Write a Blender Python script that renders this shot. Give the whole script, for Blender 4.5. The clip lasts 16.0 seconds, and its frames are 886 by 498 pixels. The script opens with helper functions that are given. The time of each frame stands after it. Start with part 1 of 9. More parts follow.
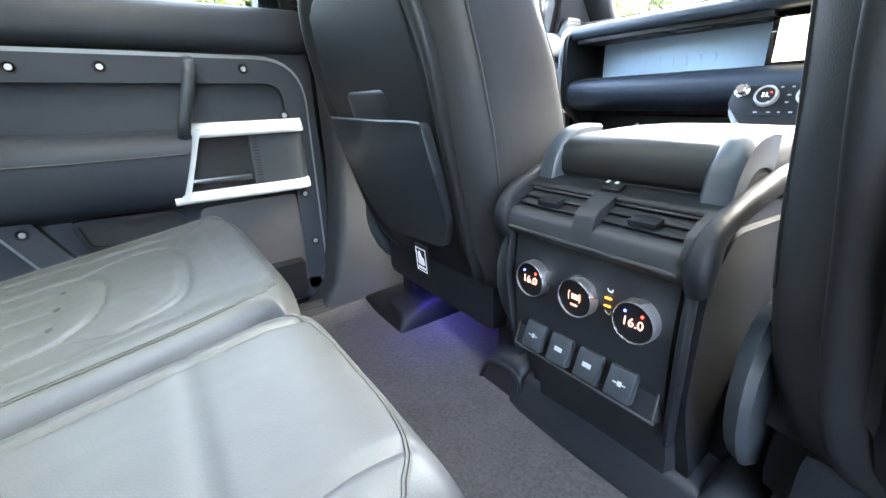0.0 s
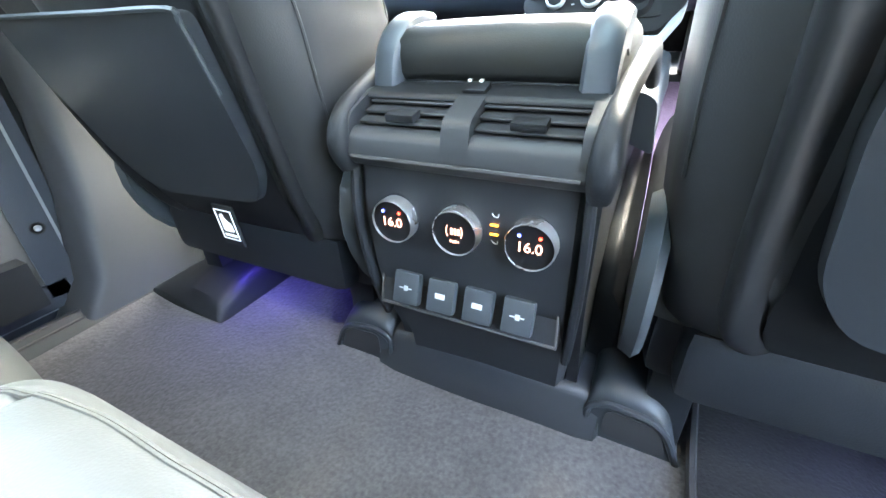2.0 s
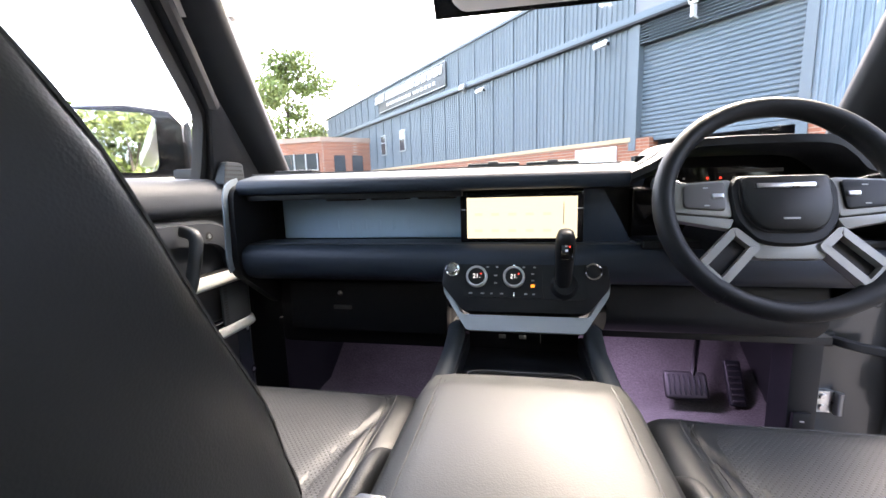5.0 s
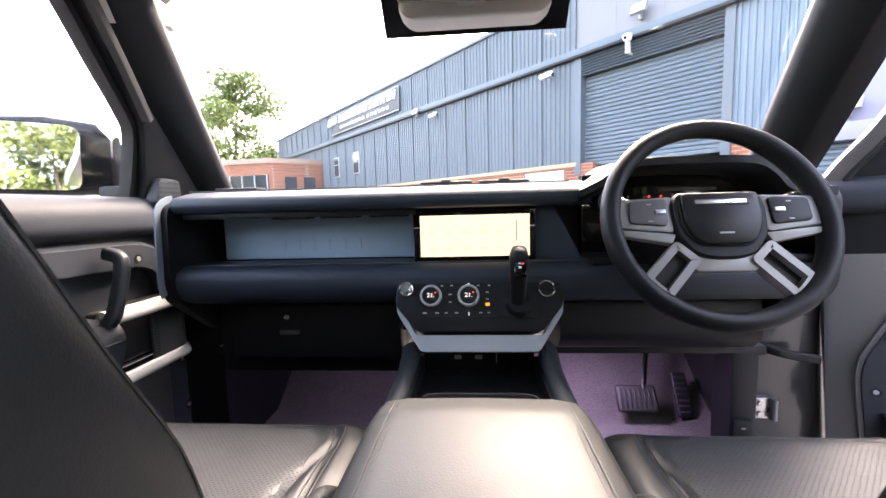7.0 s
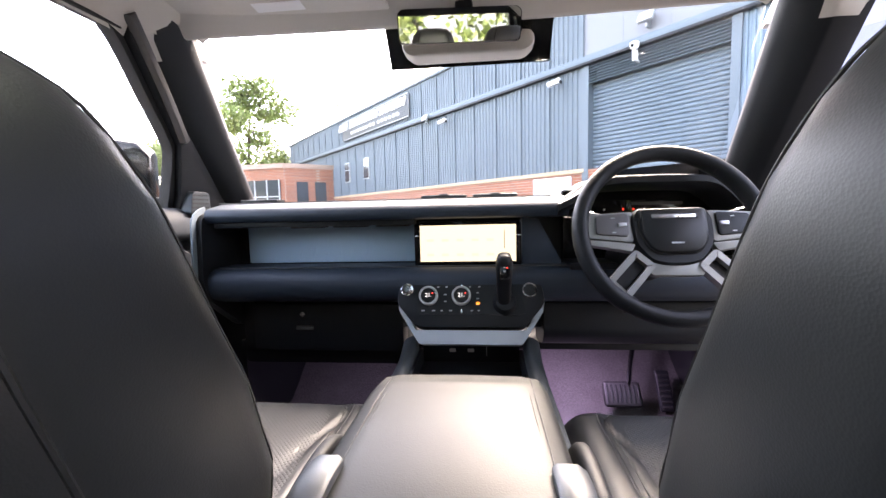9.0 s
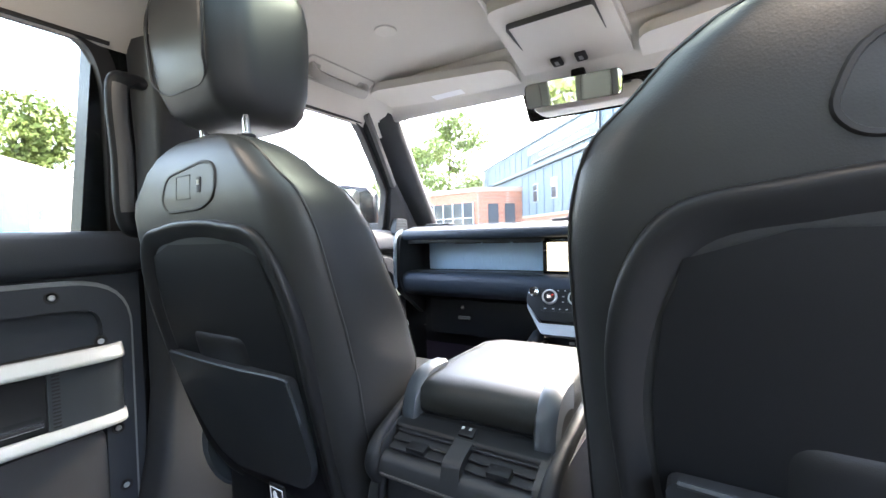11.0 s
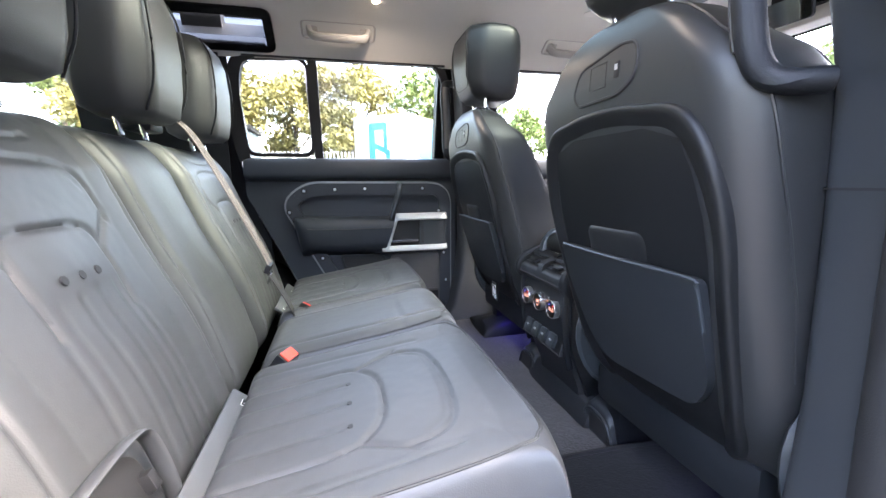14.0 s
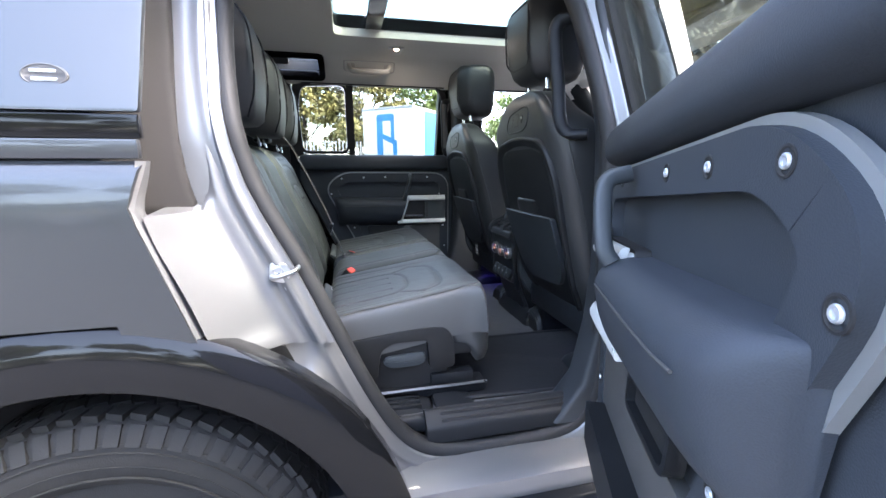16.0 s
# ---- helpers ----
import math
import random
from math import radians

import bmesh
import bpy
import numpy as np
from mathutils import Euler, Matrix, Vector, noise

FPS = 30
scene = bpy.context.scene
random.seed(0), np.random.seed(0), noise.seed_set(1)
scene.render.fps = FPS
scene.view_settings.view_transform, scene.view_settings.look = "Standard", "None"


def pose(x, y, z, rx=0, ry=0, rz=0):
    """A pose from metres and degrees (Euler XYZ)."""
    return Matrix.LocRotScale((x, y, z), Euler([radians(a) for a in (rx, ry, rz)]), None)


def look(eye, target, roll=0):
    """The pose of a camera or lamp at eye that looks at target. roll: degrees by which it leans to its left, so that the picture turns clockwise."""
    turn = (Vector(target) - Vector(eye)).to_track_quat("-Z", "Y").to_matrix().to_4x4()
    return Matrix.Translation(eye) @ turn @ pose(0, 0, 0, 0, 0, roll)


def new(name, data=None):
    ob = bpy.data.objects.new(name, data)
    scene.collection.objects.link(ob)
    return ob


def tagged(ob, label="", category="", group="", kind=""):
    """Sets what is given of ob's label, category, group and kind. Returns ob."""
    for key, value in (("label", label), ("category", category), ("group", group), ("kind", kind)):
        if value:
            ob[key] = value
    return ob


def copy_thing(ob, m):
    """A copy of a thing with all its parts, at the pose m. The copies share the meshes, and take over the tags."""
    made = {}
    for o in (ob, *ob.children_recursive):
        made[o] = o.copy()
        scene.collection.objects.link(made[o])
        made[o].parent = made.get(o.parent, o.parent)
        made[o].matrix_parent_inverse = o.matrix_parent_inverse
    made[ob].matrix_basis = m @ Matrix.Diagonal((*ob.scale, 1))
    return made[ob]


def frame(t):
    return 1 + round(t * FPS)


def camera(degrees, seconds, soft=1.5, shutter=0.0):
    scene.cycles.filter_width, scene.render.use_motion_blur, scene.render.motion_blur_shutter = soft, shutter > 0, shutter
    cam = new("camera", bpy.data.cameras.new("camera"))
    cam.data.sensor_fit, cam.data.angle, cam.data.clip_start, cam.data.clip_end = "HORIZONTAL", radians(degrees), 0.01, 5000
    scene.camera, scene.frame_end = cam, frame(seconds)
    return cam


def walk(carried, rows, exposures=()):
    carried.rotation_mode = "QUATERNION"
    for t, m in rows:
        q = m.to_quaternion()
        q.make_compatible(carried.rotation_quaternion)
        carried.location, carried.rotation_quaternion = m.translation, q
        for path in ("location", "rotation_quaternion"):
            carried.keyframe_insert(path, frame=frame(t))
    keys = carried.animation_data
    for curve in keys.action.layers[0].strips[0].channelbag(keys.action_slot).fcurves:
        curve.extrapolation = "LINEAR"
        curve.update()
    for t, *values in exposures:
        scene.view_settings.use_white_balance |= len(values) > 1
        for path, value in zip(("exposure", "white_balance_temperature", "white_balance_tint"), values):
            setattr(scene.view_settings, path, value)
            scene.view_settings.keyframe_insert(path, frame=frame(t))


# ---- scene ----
cam = camera(94.2, 16.0)
PATH = [
    (0, (0.284, -0.404, 1.157), (-1.262, 0.667, 0.477), -2.0),
    (0.5, (0.215, -0.382, 1.138), (-1.03, 1.0, 0.404), -2.5),
    (1, (0.177, -0.363, 1.119), (-0.852, 1.142, 0.296), -2.3),
    (1.5, (0.167, -0.35, 1.109), (-0.726, 1.183, 0.185), -2.3),
    (2, (0.16, -0.345, 1.11), (-0.647, 1.204, 0.135), -2.3),
    (2.5, (0.15, -0.356, 1.117), (-0.617, 1.206, 0.13), -2.0),
    (3, (0.141, -0.359, 1.179), (-0.611, 1.203, 0.183), -2.1),
    (3.5, (0.125, -0.32, 1.248), (-0.632, 1.345, 0.437), -1.7),
    (4, (0.074, -0.241, 1.278), (-0.575, 1.571, 0.732), -1.2),
    (4.5, (0.03, -0.157, 1.315), (-0.468, 1.736, 0.904), -1.7),
    (5, (-0.003, -0.098, 1.333), (-0.377, 1.843, 1.028), -1.6),
    (7.5, (0.0, -0.078, 1.322), (-0.153, 1.906, 1.118), -1.6),
    (8, (0.005, -0.088, 1.334), (-0.149, 1.895, 1.123), -1.7),
    (8.2, (0.004, -0.097, 1.333), (-0.145, 1.887, 1.127), -1.7),
    (10.3, (0.17, -0.418, 1.349), (-0.464, 1.474, 1.22), -1.2),
    (10.5, (0.192, -0.437, 1.346), (-0.555, 1.414, 1.226), -1.4),
    (11, (0.282, -0.463, 1.334), (-0.769, 1.237, 1.27), -1.7),
    (11.5, (0.392, -0.513, 1.306), (-0.948, 0.97, 1.258), -1.4),
    (12, (0.537, -0.549, 1.296), (-1.034, 0.688, 1.23), -1.0),
    (12.5, (0.668, -0.556, 1.292), (-1.06, 0.444, 1.171), -0.9),
    (13, (0.817, -0.567, 1.289), (-1.024, 0.2, 1.135), -0.7),
    (13.5, (0.924, -0.552, 1.266), (-0.978, 0.021, 1.032), -0.7),
    (14, (1.039, -0.545, 1.258), (-0.878, -0.072, 0.941), -0.6),
    (14.5, (1.157, -0.57, 1.269), (-0.761, -0.125, 0.917), -0.4),
    (15, (1.283, -0.615, 1.297), (-0.633, -0.168, 0.94), -0.3),
    (15.3, (1.379, -0.629, 1.312), (-0.535, -0.182, 0.941), -0.4),
    (15.5, (1.465, -0.642, 1.294), (-0.451, -0.196, 0.933), -0.3),
    (15.7, (1.553, -0.658, 1.291), (-0.36, -0.208, 0.915), -0.3),
    (16, (1.701, -0.671, 1.264), (-0.213, -0.224, 0.897), -0.3),
]
walk(cam, [(t, look(eye, target, roll)) for t, eye, target, roll in PATH],
     [(0.0, 6.65, 6950, 11), (1.0, 7.2, 6950, 6), (2.0, 7.35, 6950, 6), (3.0, 7.3, 6950, 6), (3.5, 7.0, 7000, 8), (4.0, 6.4, 7200, 14), (4.5, 5.5, 7400, 16), (5.0, 4.7, 7500, 18), (8.0, 4.65, 7700, 24),
      (10.5, 5.4, 7300, 17), (11.3, 5.75, 6900, 14), (12.5, 5.8, 6600, 14), (13.0, 5.85, 6800, 18), (13.5, 5.8, 6900, 19), (14.5, 5.35, 6850, 17), (15.3, 4.85, 6500, 14), (16.0, 4.6, 6500, 14)])

# ---------------------------------------------------------------- daylight
world = bpy.data.worlds.new("daylight")
scene.world = world
world.use_nodes = True
wn, wl = world.node_tree.nodes, world.node_tree.links
wn.clear()
sky = wn.new("ShaderNodeTexSky")
sky.sky_type = "NISHITA"
sky.sun_disc = False
sky.sun_elevation = radians(49)
sky.sun_rotation = radians(18)
sky.dust_density = 2.5
sky.air_density = 1.0
sky.ozone_density = 1.0
wbg = wn.new("ShaderNodeBackground")
wbg.inputs["Strength"].default_value = 0.15
wout = wn.new("ShaderNodeOutputWorld")
soft = wn.new("ShaderNodeHueSaturation")
soft.inputs["Saturation"].default_value = 0.85
wl.new(sky.outputs[0], soft.inputs["Color"])
wl.new(soft.outputs[0], wbg.inputs["Color"])
wl.new(wbg.outputs[0], wout.inputs["Surface"])

sun = new("sun", bpy.data.lights.new("sun", "SUN"))
sun.data.energy = 1.0
sun.data.angle = radians(42)
sun.data.color = (1.0, 0.97, 0.92)
sun.matrix_world = look((1.6, 4.9, 6.0), (0, 0, 0))


def footlight(x, y, z, watts, size, colour):
    lamp = new("footwell_lamp", bpy.data.lights.new("footwell_lamp", "AREA"))
    lamp.data.energy, lamp.data.size, lamp.data.color = watts, size, colour
    lamp.matrix_world = pose(x, y, z)
    return lamp


# the car's own violet footwell lamps, lit in the clip
footlight(-0.42, 1.15, 0.93, 0.02, 0.10, (0.62, 0.55, 1.0))
footlight(0.32, 1.14, 0.93, 0.24, 0.10, (0.66, 0.55, 1.0))
footlight(-0.47, 0.10, 0.735, 0.005, 0.04, (0.10, 0.06, 1.0))
footlight(-0.235, 0.10, 0.76, 0.004, 0.03, (0.10, 0.06, 1.0))
footlight(0.225, 0.085, 0.765, 0.006, 0.03, (0.10, 0.06, 1.0))
footlight(0.45, 0.10, 0.74, 0.0015, 0.05, (0.13, 0.08, 1.0))

# courtesy lamps in the headliner, lit while the doors stand open
for lx in (-0.43, 0.43):
    lamp = new("courtesy_lamp", bpy.data.lights.new("courtesy_lamp", "AREA"))
    lamp.data.energy, lamp.data.size, lamp.data.color = 0.05, 0.05, (1.0, 0.92, 0.82)
    lamp.matrix_world = pose(lx, -0.40, 1.83)


# ---------------------------------------------------------------- materials
def surface(name, colour, rough=0.5, metal=0.0, grain=0.0, grain_size=0.002, vary=0.12, vary_size=0.15,
            coat=0.0, spec=0.5, cells=False, sheen=0.0, spread=0.08, each=0.0):
    """A procedural surface: base colour with stains at one scale and grain at another, both in metres."""
    m = bpy.data.materials.new(name)
    m.use_nodes = True
    n, l = m.node_tree.nodes, m.node_tree.links
    b = n["Principled BSDF"]
    b.inputs["Metallic"].default_value = metal
    b.inputs["Specular IOR Level"].default_value = spec
    b.inputs["Coat Weight"].default_value = coat
    b.inputs["Coat Roughness"].default_value = 0.04
    b.inputs["Sheen Weight"].default_value = sheen
    co = n.new("ShaderNodeTexCoord")
    big = n.new("ShaderNodeTexNoise")
    big.inputs["Scale"].default_value = 1 / vary_size
    big.inputs["Detail"].default_value = 5
    l.new(co.outputs["Object"], big.inputs["Vector"])
    fine = n.new("ShaderNodeTexVoronoi" if cells else "ShaderNodeTexNoise")
    fine.inputs["Scale"].default_value = 1 / grain_size
    l.new(co.outputs["Object"], fine.inputs["Vector"])
    lo, hi = [max(0, c * (1 - vary)) for c in colour], [min(1, c * (1 + vary)) for c in colour]
    mix = n.new("ShaderNodeMix")
    mix.data_type = "RGBA"
    mix.inputs["A"].default_value, mix.inputs["B"].default_value = (*lo, 1), (*hi, 1)
    l.new(big.outputs["Fac"], mix.inputs["Factor"])
    last = mix.outputs["Result"]
    if grain:
        mul = n.new("ShaderNodeMix")
        mul.data_type, mul.blend_type = "RGBA", "MULTIPLY"
        mul.inputs["Factor"].default_value = min(1.0, grain)
        l.new(last, mul.inputs["A"])
        l.new(fine.outputs["Distance" if cells else "Fac"], mul.inputs["B"])
        bright = n.new("ShaderNodeMix")
        bright.data_type = "RGBA"
        bright.inputs["Factor"].default_value = 0.35 if grain < 0.5 else 0.8
        l.new(last, bright.inputs["A"])
        l.new(mul.outputs["Result"], bright.inputs["B"])
        last = bright.outputs["Result"]
        bump = n.new("ShaderNodeBump")
        bump.inputs["Strength"].default_value = min(1.0, grain)
        bump.inputs["Distance"].default_value = grain_size * 0.35
        l.new(fine.outputs["Distance" if cells else "Fac"], bump.inputs["Height"])
        l.new(bump.outputs["Normal"], b.inputs["Normal"])
    if each:
        info = n.new("ShaderNodeObjectInfo")
        hsv = n.new("ShaderNodeHueSaturation")
        rng = n.new("ShaderNodeMapRange")
        rng.inputs["To Min"].default_value, rng.inputs["To Max"].default_value = 1 - each, 1 + each
        l.new(info.outputs["Random"], rng.inputs["Value"])
        l.new(rng.outputs["Result"], hsv.inputs["Value"])
        l.new(last, hsv.inputs["Color"])
        last = hsv.outputs["Color"]
    l.new(last, b.inputs["Base Color"])
    rr = n.new("ShaderNodeMapRange")
    rr.inputs["To Min"].default_value, rr.inputs["To Max"].default_value = max(0.02, rough - spread), min(1, rough + spread)
    l.new(big.outputs["Fac"], rr.inputs["Value"])
    l.new(rr.outputs["Result"], b.inputs["Roughness"])
    return m


def glow(name, colour, strength):
    m = bpy.data.materials.new(name)
    m.use_nodes = True
    b = m.node_tree.nodes["Principled BSDF"]
    b.inputs["Base Color"].default_value = (0.02, 0.02, 0.02, 1)
    b.inputs["Emission Color"].default_value = (*colour, 1)
    b.inputs["Emission Strength"].default_value = strength
    b.inputs["Roughness"].default_value = 0.2
    return m


def pane_material(name, tint, ior=1.45):
    """Thin glass: clear by tint, with a mirror gloss that grows at a glancing view."""
    m = bpy.data.materials.new(name)
    m.use_nodes = True
    n, l = m.node_tree.nodes, m.node_tree.links
    n.clear()
    out, mix = n.new("ShaderNodeOutputMaterial"), n.new("ShaderNodeMixShader")
    clear, gloss, face = n.new("ShaderNodeBsdfTransparent"), n.new("ShaderNodeBsdfGlossy"), n.new("ShaderNodeLayerWeight")
    steep, fres = n.new("ShaderNodeMath"), n.new("ShaderNodeMapRange")
    steep.operation = "POWER"
    steep.inputs[1].default_value = 5.0
    face.inputs["Blend"].default_value = 0.5
    l.new(face.outputs["Facing"], steep.inputs[0])
    l.new(steep.outputs[0], fres.inputs["Value"])
    fres.inputs["To Min"].default_value = ((ior - 1) / (ior + 1)) ** 2
    clear.inputs["Color"].default_value = (*tint, 1)
    gloss.inputs["Roughness"].default_value = 0.01
    l.new(fres.outputs[0], mix.inputs[0])
    l.new(clear.outputs[0], mix.inputs[1])
    l.new(gloss.outputs[0], mix.inputs[2])
    l.new(mix.outputs[0], out.inputs["Surface"])
    return m


def pierced_leather():
    """Dark leather with rows of small punched holes."""
    m = surface("perforated_leather", (0.034, 0.0355, 0.037), 0.48, spec=0.45, grain=0.12, grain_size=0.0016, cells=True, vary=0.12, vary_size=0.3)
    n, l = m.node_tree.nodes, m.node_tree.links
    b = n["Principled BSDF"]
    co, turn, dots, ramp, mix = n.new("ShaderNodeTexCoord"), n.new("ShaderNodeMapping"), n.new("ShaderNodeTexVoronoi"), n.new("ShaderNodeMapRange"), n.new("ShaderNodeMix")
    turn.inputs["Rotation"].default_value = (0, 0, radians(45))
    turn.inputs["Scale"].default_value = (1, 1, 0)
    dots.voronoi_dimensions = "2D"
    dots.inputs["Scale"].default_value, dots.inputs["Randomness"].default_value = 1 / 0.0055, 0.0
    ramp.inputs["From Min"].default_value, ramp.inputs["From Max"].default_value = 0.20, 0.30
    mix.data_type = "RGBA"
    mix.inputs["A"].default_value = (0.006, 0.006, 0.006, 1)
    l.new(co.outputs["Object"], turn.inputs["Vector"])
    l.new(turn.outputs["Vector"], dots.inputs["Vector"])
    l.new(dots.outputs["Distance"], ramp.inputs["Value"])
    l.new(ramp.outputs["Result"], mix.inputs["Factor"])
    l.new(b.inputs["Base Color"].links[0].from_socket, mix.inputs["B"])
    l.new(mix.outputs["Result"], b.inputs["Base Color"])
    bump = n.new("ShaderNodeBump")
    bump.inputs["Strength"].default_value, bump.inputs["Distance"].default_value = 0.6, 0.0008
    l.new(ramp.outputs["Result"], bump.inputs["Height"])
    l.new(bump.outputs["Normal"], b.inputs["Normal"])
    return m


# One black leather: bench lightened for daylight, front seats and armrest darkened for shade
LEATHER_LIT = surface("leather", (0.046, 0.048, 0.0495), 0.48, spec=0.46, grain=0.15, grain_size=0.0016, cells=True, vary=0.15, vary_size=0.3)
LEATHER_FRONT_SHADED = surface("shaded_front_leather", (0.0190, 0.0203, 0.0215), 0.42, spec=0.4, grain=0.15, grain_size=0.0016, cells=True, vary=0.15, vary_size=0.3)
LEATHER_ARM_SHADED = surface("shaded_armrest_leather", (0.0142, 0.0153, 0.0150), 0.48, grain=0.15, grain_size=0.0016, cells=True, vary=0.1, vary_size=0.3, spec=0.3)
LEATHER_PERF = pierced_leather()
STITCH = surface("stitching", (0.045, 0.046, 0.045), 0.7, grain=0.6, grain_size=0.002, vary=0.3, vary_size=0.01)
# black vinyl, lightened and blued to carry the skylight on the open door
DOOR_TRIM = surface("door_trim_vinyl", (0.032, 0.037, 0.045), 0.52, grain=0.3, grain_size=0.0016, cells=True, vary=0.15, vary_size=0.2, spec=0.22)
REAR_TINT = pane_material("privacy_glass", (0.72, 0.74, 0.71))
PLASTIC = surface("black_plastic", (0.0085, 0.0097, 0.0117), 0.46, grain=0.3, grain_size=0.0012, vary=0.15, vary_size=0.2, spec=0.24)
PLASTIC_SOFT = surface("soft_black_trim", (0.0095, 0.0110, 0.0133), 0.52, grain=0.3, grain_size=0.0016, cells=True, vary=0.15, vary_size=0.2, spec=0.22)
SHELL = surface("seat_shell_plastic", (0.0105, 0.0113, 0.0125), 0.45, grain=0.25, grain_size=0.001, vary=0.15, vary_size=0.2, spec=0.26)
CONSOLE = surface("console_plastic", (0.0135, 0.0150, 0.0175), 0.52, grain=0.25, grain_size=0.001, vary=0.15, vary_size=0.2, spec=0.40)
POCKET = surface("seat_pocket_plastic", (0.0180, 0.0208, 0.0242), 0.45, grain=0.2, grain_size=0.001, vary=0.1, vary_size=0.2, spec=0.3)
LID_GREY = surface("socket_lid_plastic", (0.030, 0.036, 0.041), 0.45, grain=0.2, grain_size=0.001, vary=0.1, vary_size=0.2, spec=0.35)
PILLAR_TRIM = surface("pillar_trim_plastic", (0.026, 0.029, 0.033), 0.55, grain=0.25, grain_size=0.001, vary=0.12, vary_size=0.2, spec=0.35)
GREY_TRIM = surface("grey_trim", (0.052, 0.051, 0.051), 0.6, grain=0.3, grain_size=0.0015, vary=0.1, vary_size=0.2)
DASH_NAVY = surface("navy_dash_pad", (0.019, 0.029, 0.044), 0.55, grain=0.3, grain_size=0.0016, cells=True, vary=0.12, vary_size=0.2, spec=0.4)
FIELD = surface("shell_field_plastic", (0.0070, 0.0077, 0.0088), 0.5, grain=0.25, grain_size=0.001, vary=0.15, vary_size=0.2, spec=0.18)
PALE_EDGE = surface("pale_satin_edge", (0.36, 0.40, 0.43), 0.42, grain=0.1, grain_size=0.001, vary=0.06)
DIAL_RIM = surface("satin_dial_rim", (0.42, 0.42, 0.43), 0.28, metal=0.85, vary=0.06)
HINGE_CAP = surface("hinge_cap_satin", (0.042, 0.050, 0.060), 0.42, grain=0.15, grain_size=0.001, vary=0.08, vary_size=0.2)
END_STRIP = surface("pale_blue_edge", (0.15, 0.185, 0.22), 0.45, grain=0.1, grain_size=0.001, vary=0.06)
BLUE_GREY = surface("blue_grey_satin", (0.34, 0.48, 0.60), 0.45, metal=0.05, grain=0.15, grain_size=0.001, vary=0.08, vary_size=0.2)
SCREW = surface("bright_screw", (0.5, 0.52, 0.55), 0.4, metal=0.6, vary=0.1, vary_size=0.01)
ALU = surface("satin_aluminium", (0.50, 0.515, 0.505), 0.40, metal=0.15, grain=0.1, grain_size=0.001, vary=0.06, vary_size=0.1)
CHROME = surface("chrome", (0.75, 0.76, 0.78), 0.12, metal=1.0, vary=0.04, spread=0.04)
GALV_PIN = surface("dull_hinge_pin", (0.20, 0.20, 0.21), 0.45, metal=0.8, vary=0.1, vary_size=0.02)
STEEL = surface("steel", (0.5, 0.5, 0.5), 0.3, metal=1.0, vary=0.1, vary_size=0.02)
HEADLINER = surface("headliner_cloth", (0.57, 0.54, 0.49), 0.9, grain=0.25, grain_size=0.0012, vary=0.05, vary_size=0.4, spec=0.2)
# roof trim plastic, darkened to hold the shade of the handle recesses
GRAB_SHADED = surface("shaded_grab_plastic", (0.36, 0.34, 0.31), 0.6, grain=0.15, grain_size=0.001, vary=0.05, vary_size=0.2)
ROOF_TRIM = surface("roof_trim_plastic", (0.56, 0.53, 0.48), 0.6, grain=0.15, grain_size=0.001, vary=0.05, vary_size=0.2)
CARPET = surface("carpet", (0.088, 0.083, 0.084), 0.95, grain=0.95, grain_size=0.006, vary=0.3, vary_size=0.06, spec=0.1, sheen=0.2)
MAT_PILE = surface("mat_pile", (0.013, 0.013, 0.015), 0.95, grain=0.9, grain_size=0.004, vary=0.35, vary_size=0.08, spec=0.1, sheen=0.1)
RUBBER = surface("rubber", (0.018, 0.018, 0.019), 0.6, grain=0.3, grain_size=0.002, vary=0.25, vary_size=0.05, spec=0.3)
EDGE = surface("satin_edge", (0.25, 0.255, 0.26), 0.4, metal=0.4, grain=0.1, grain_size=0.001, vary=0.06)
TYRE = surface("tyre_rubber", (0.016, 0.0156, 0.015), 0.75, grain=0.4, grain_size=0.003, vary=0.35, vary_size=0.06, spec=0.25)
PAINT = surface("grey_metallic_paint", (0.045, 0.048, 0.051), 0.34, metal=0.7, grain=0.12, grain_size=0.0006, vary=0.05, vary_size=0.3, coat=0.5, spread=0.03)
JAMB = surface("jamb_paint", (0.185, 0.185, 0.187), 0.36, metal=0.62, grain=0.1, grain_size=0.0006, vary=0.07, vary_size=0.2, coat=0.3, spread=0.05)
GLOSS_BLACK = surface("gloss_black", (0.005, 0.005, 0.0055), 0.08, grain=0.0, vary=0.2, vary_size=0.1, coat=0.0, spread=0.05, spec=0.25)
DIAL_FACE = surface("dark_dial_face", (0.006, 0.006, 0.007), 0.4, vary=0.1, vary_size=0.02, spec=0.25)
PILLAR_GREY = surface("pillar_plastic", (0.020, 0.0185, 0.0175), 0.72, grain=0.3, grain_size=0.001, vary=0.08, vary_size=0.1, spec=0.2)
RED = surface("red_button", (0.62, 0.05, 0.03), 0.45, vary=0.1, vary_size=0.02)
WEB = surface("belt_webbing", (0.28, 0.225, 0.212), 0.8, grain=0.8, grain_size=0.002, vary=0.15, vary_size=0.02)
WEB_DARK = surface("black_webbing", (0.02, 0.02, 0.022), 0.8, grain=0.8, grain_size=0.002, vary=0.2, vary_size=0.02)
WHITE = surface("white_print", (0.75, 0.75, 0.75), 0.6, vary=0.05)
GREY_PRINT = surface("grey_print", (0.35, 0.36, 0.36), 0.6, vary=0.05)
GLASS = pane_material("window_glass", (0.94, 0.955, 0.945))
TINT = pane_material("tinted_roof_glass", (0.48, 0.53, 0.49))
MIRROR = surface("mirror", (0.86, 0.88, 0.88), 0.02, metal=1.0, vary=0.01, spread=0.0)
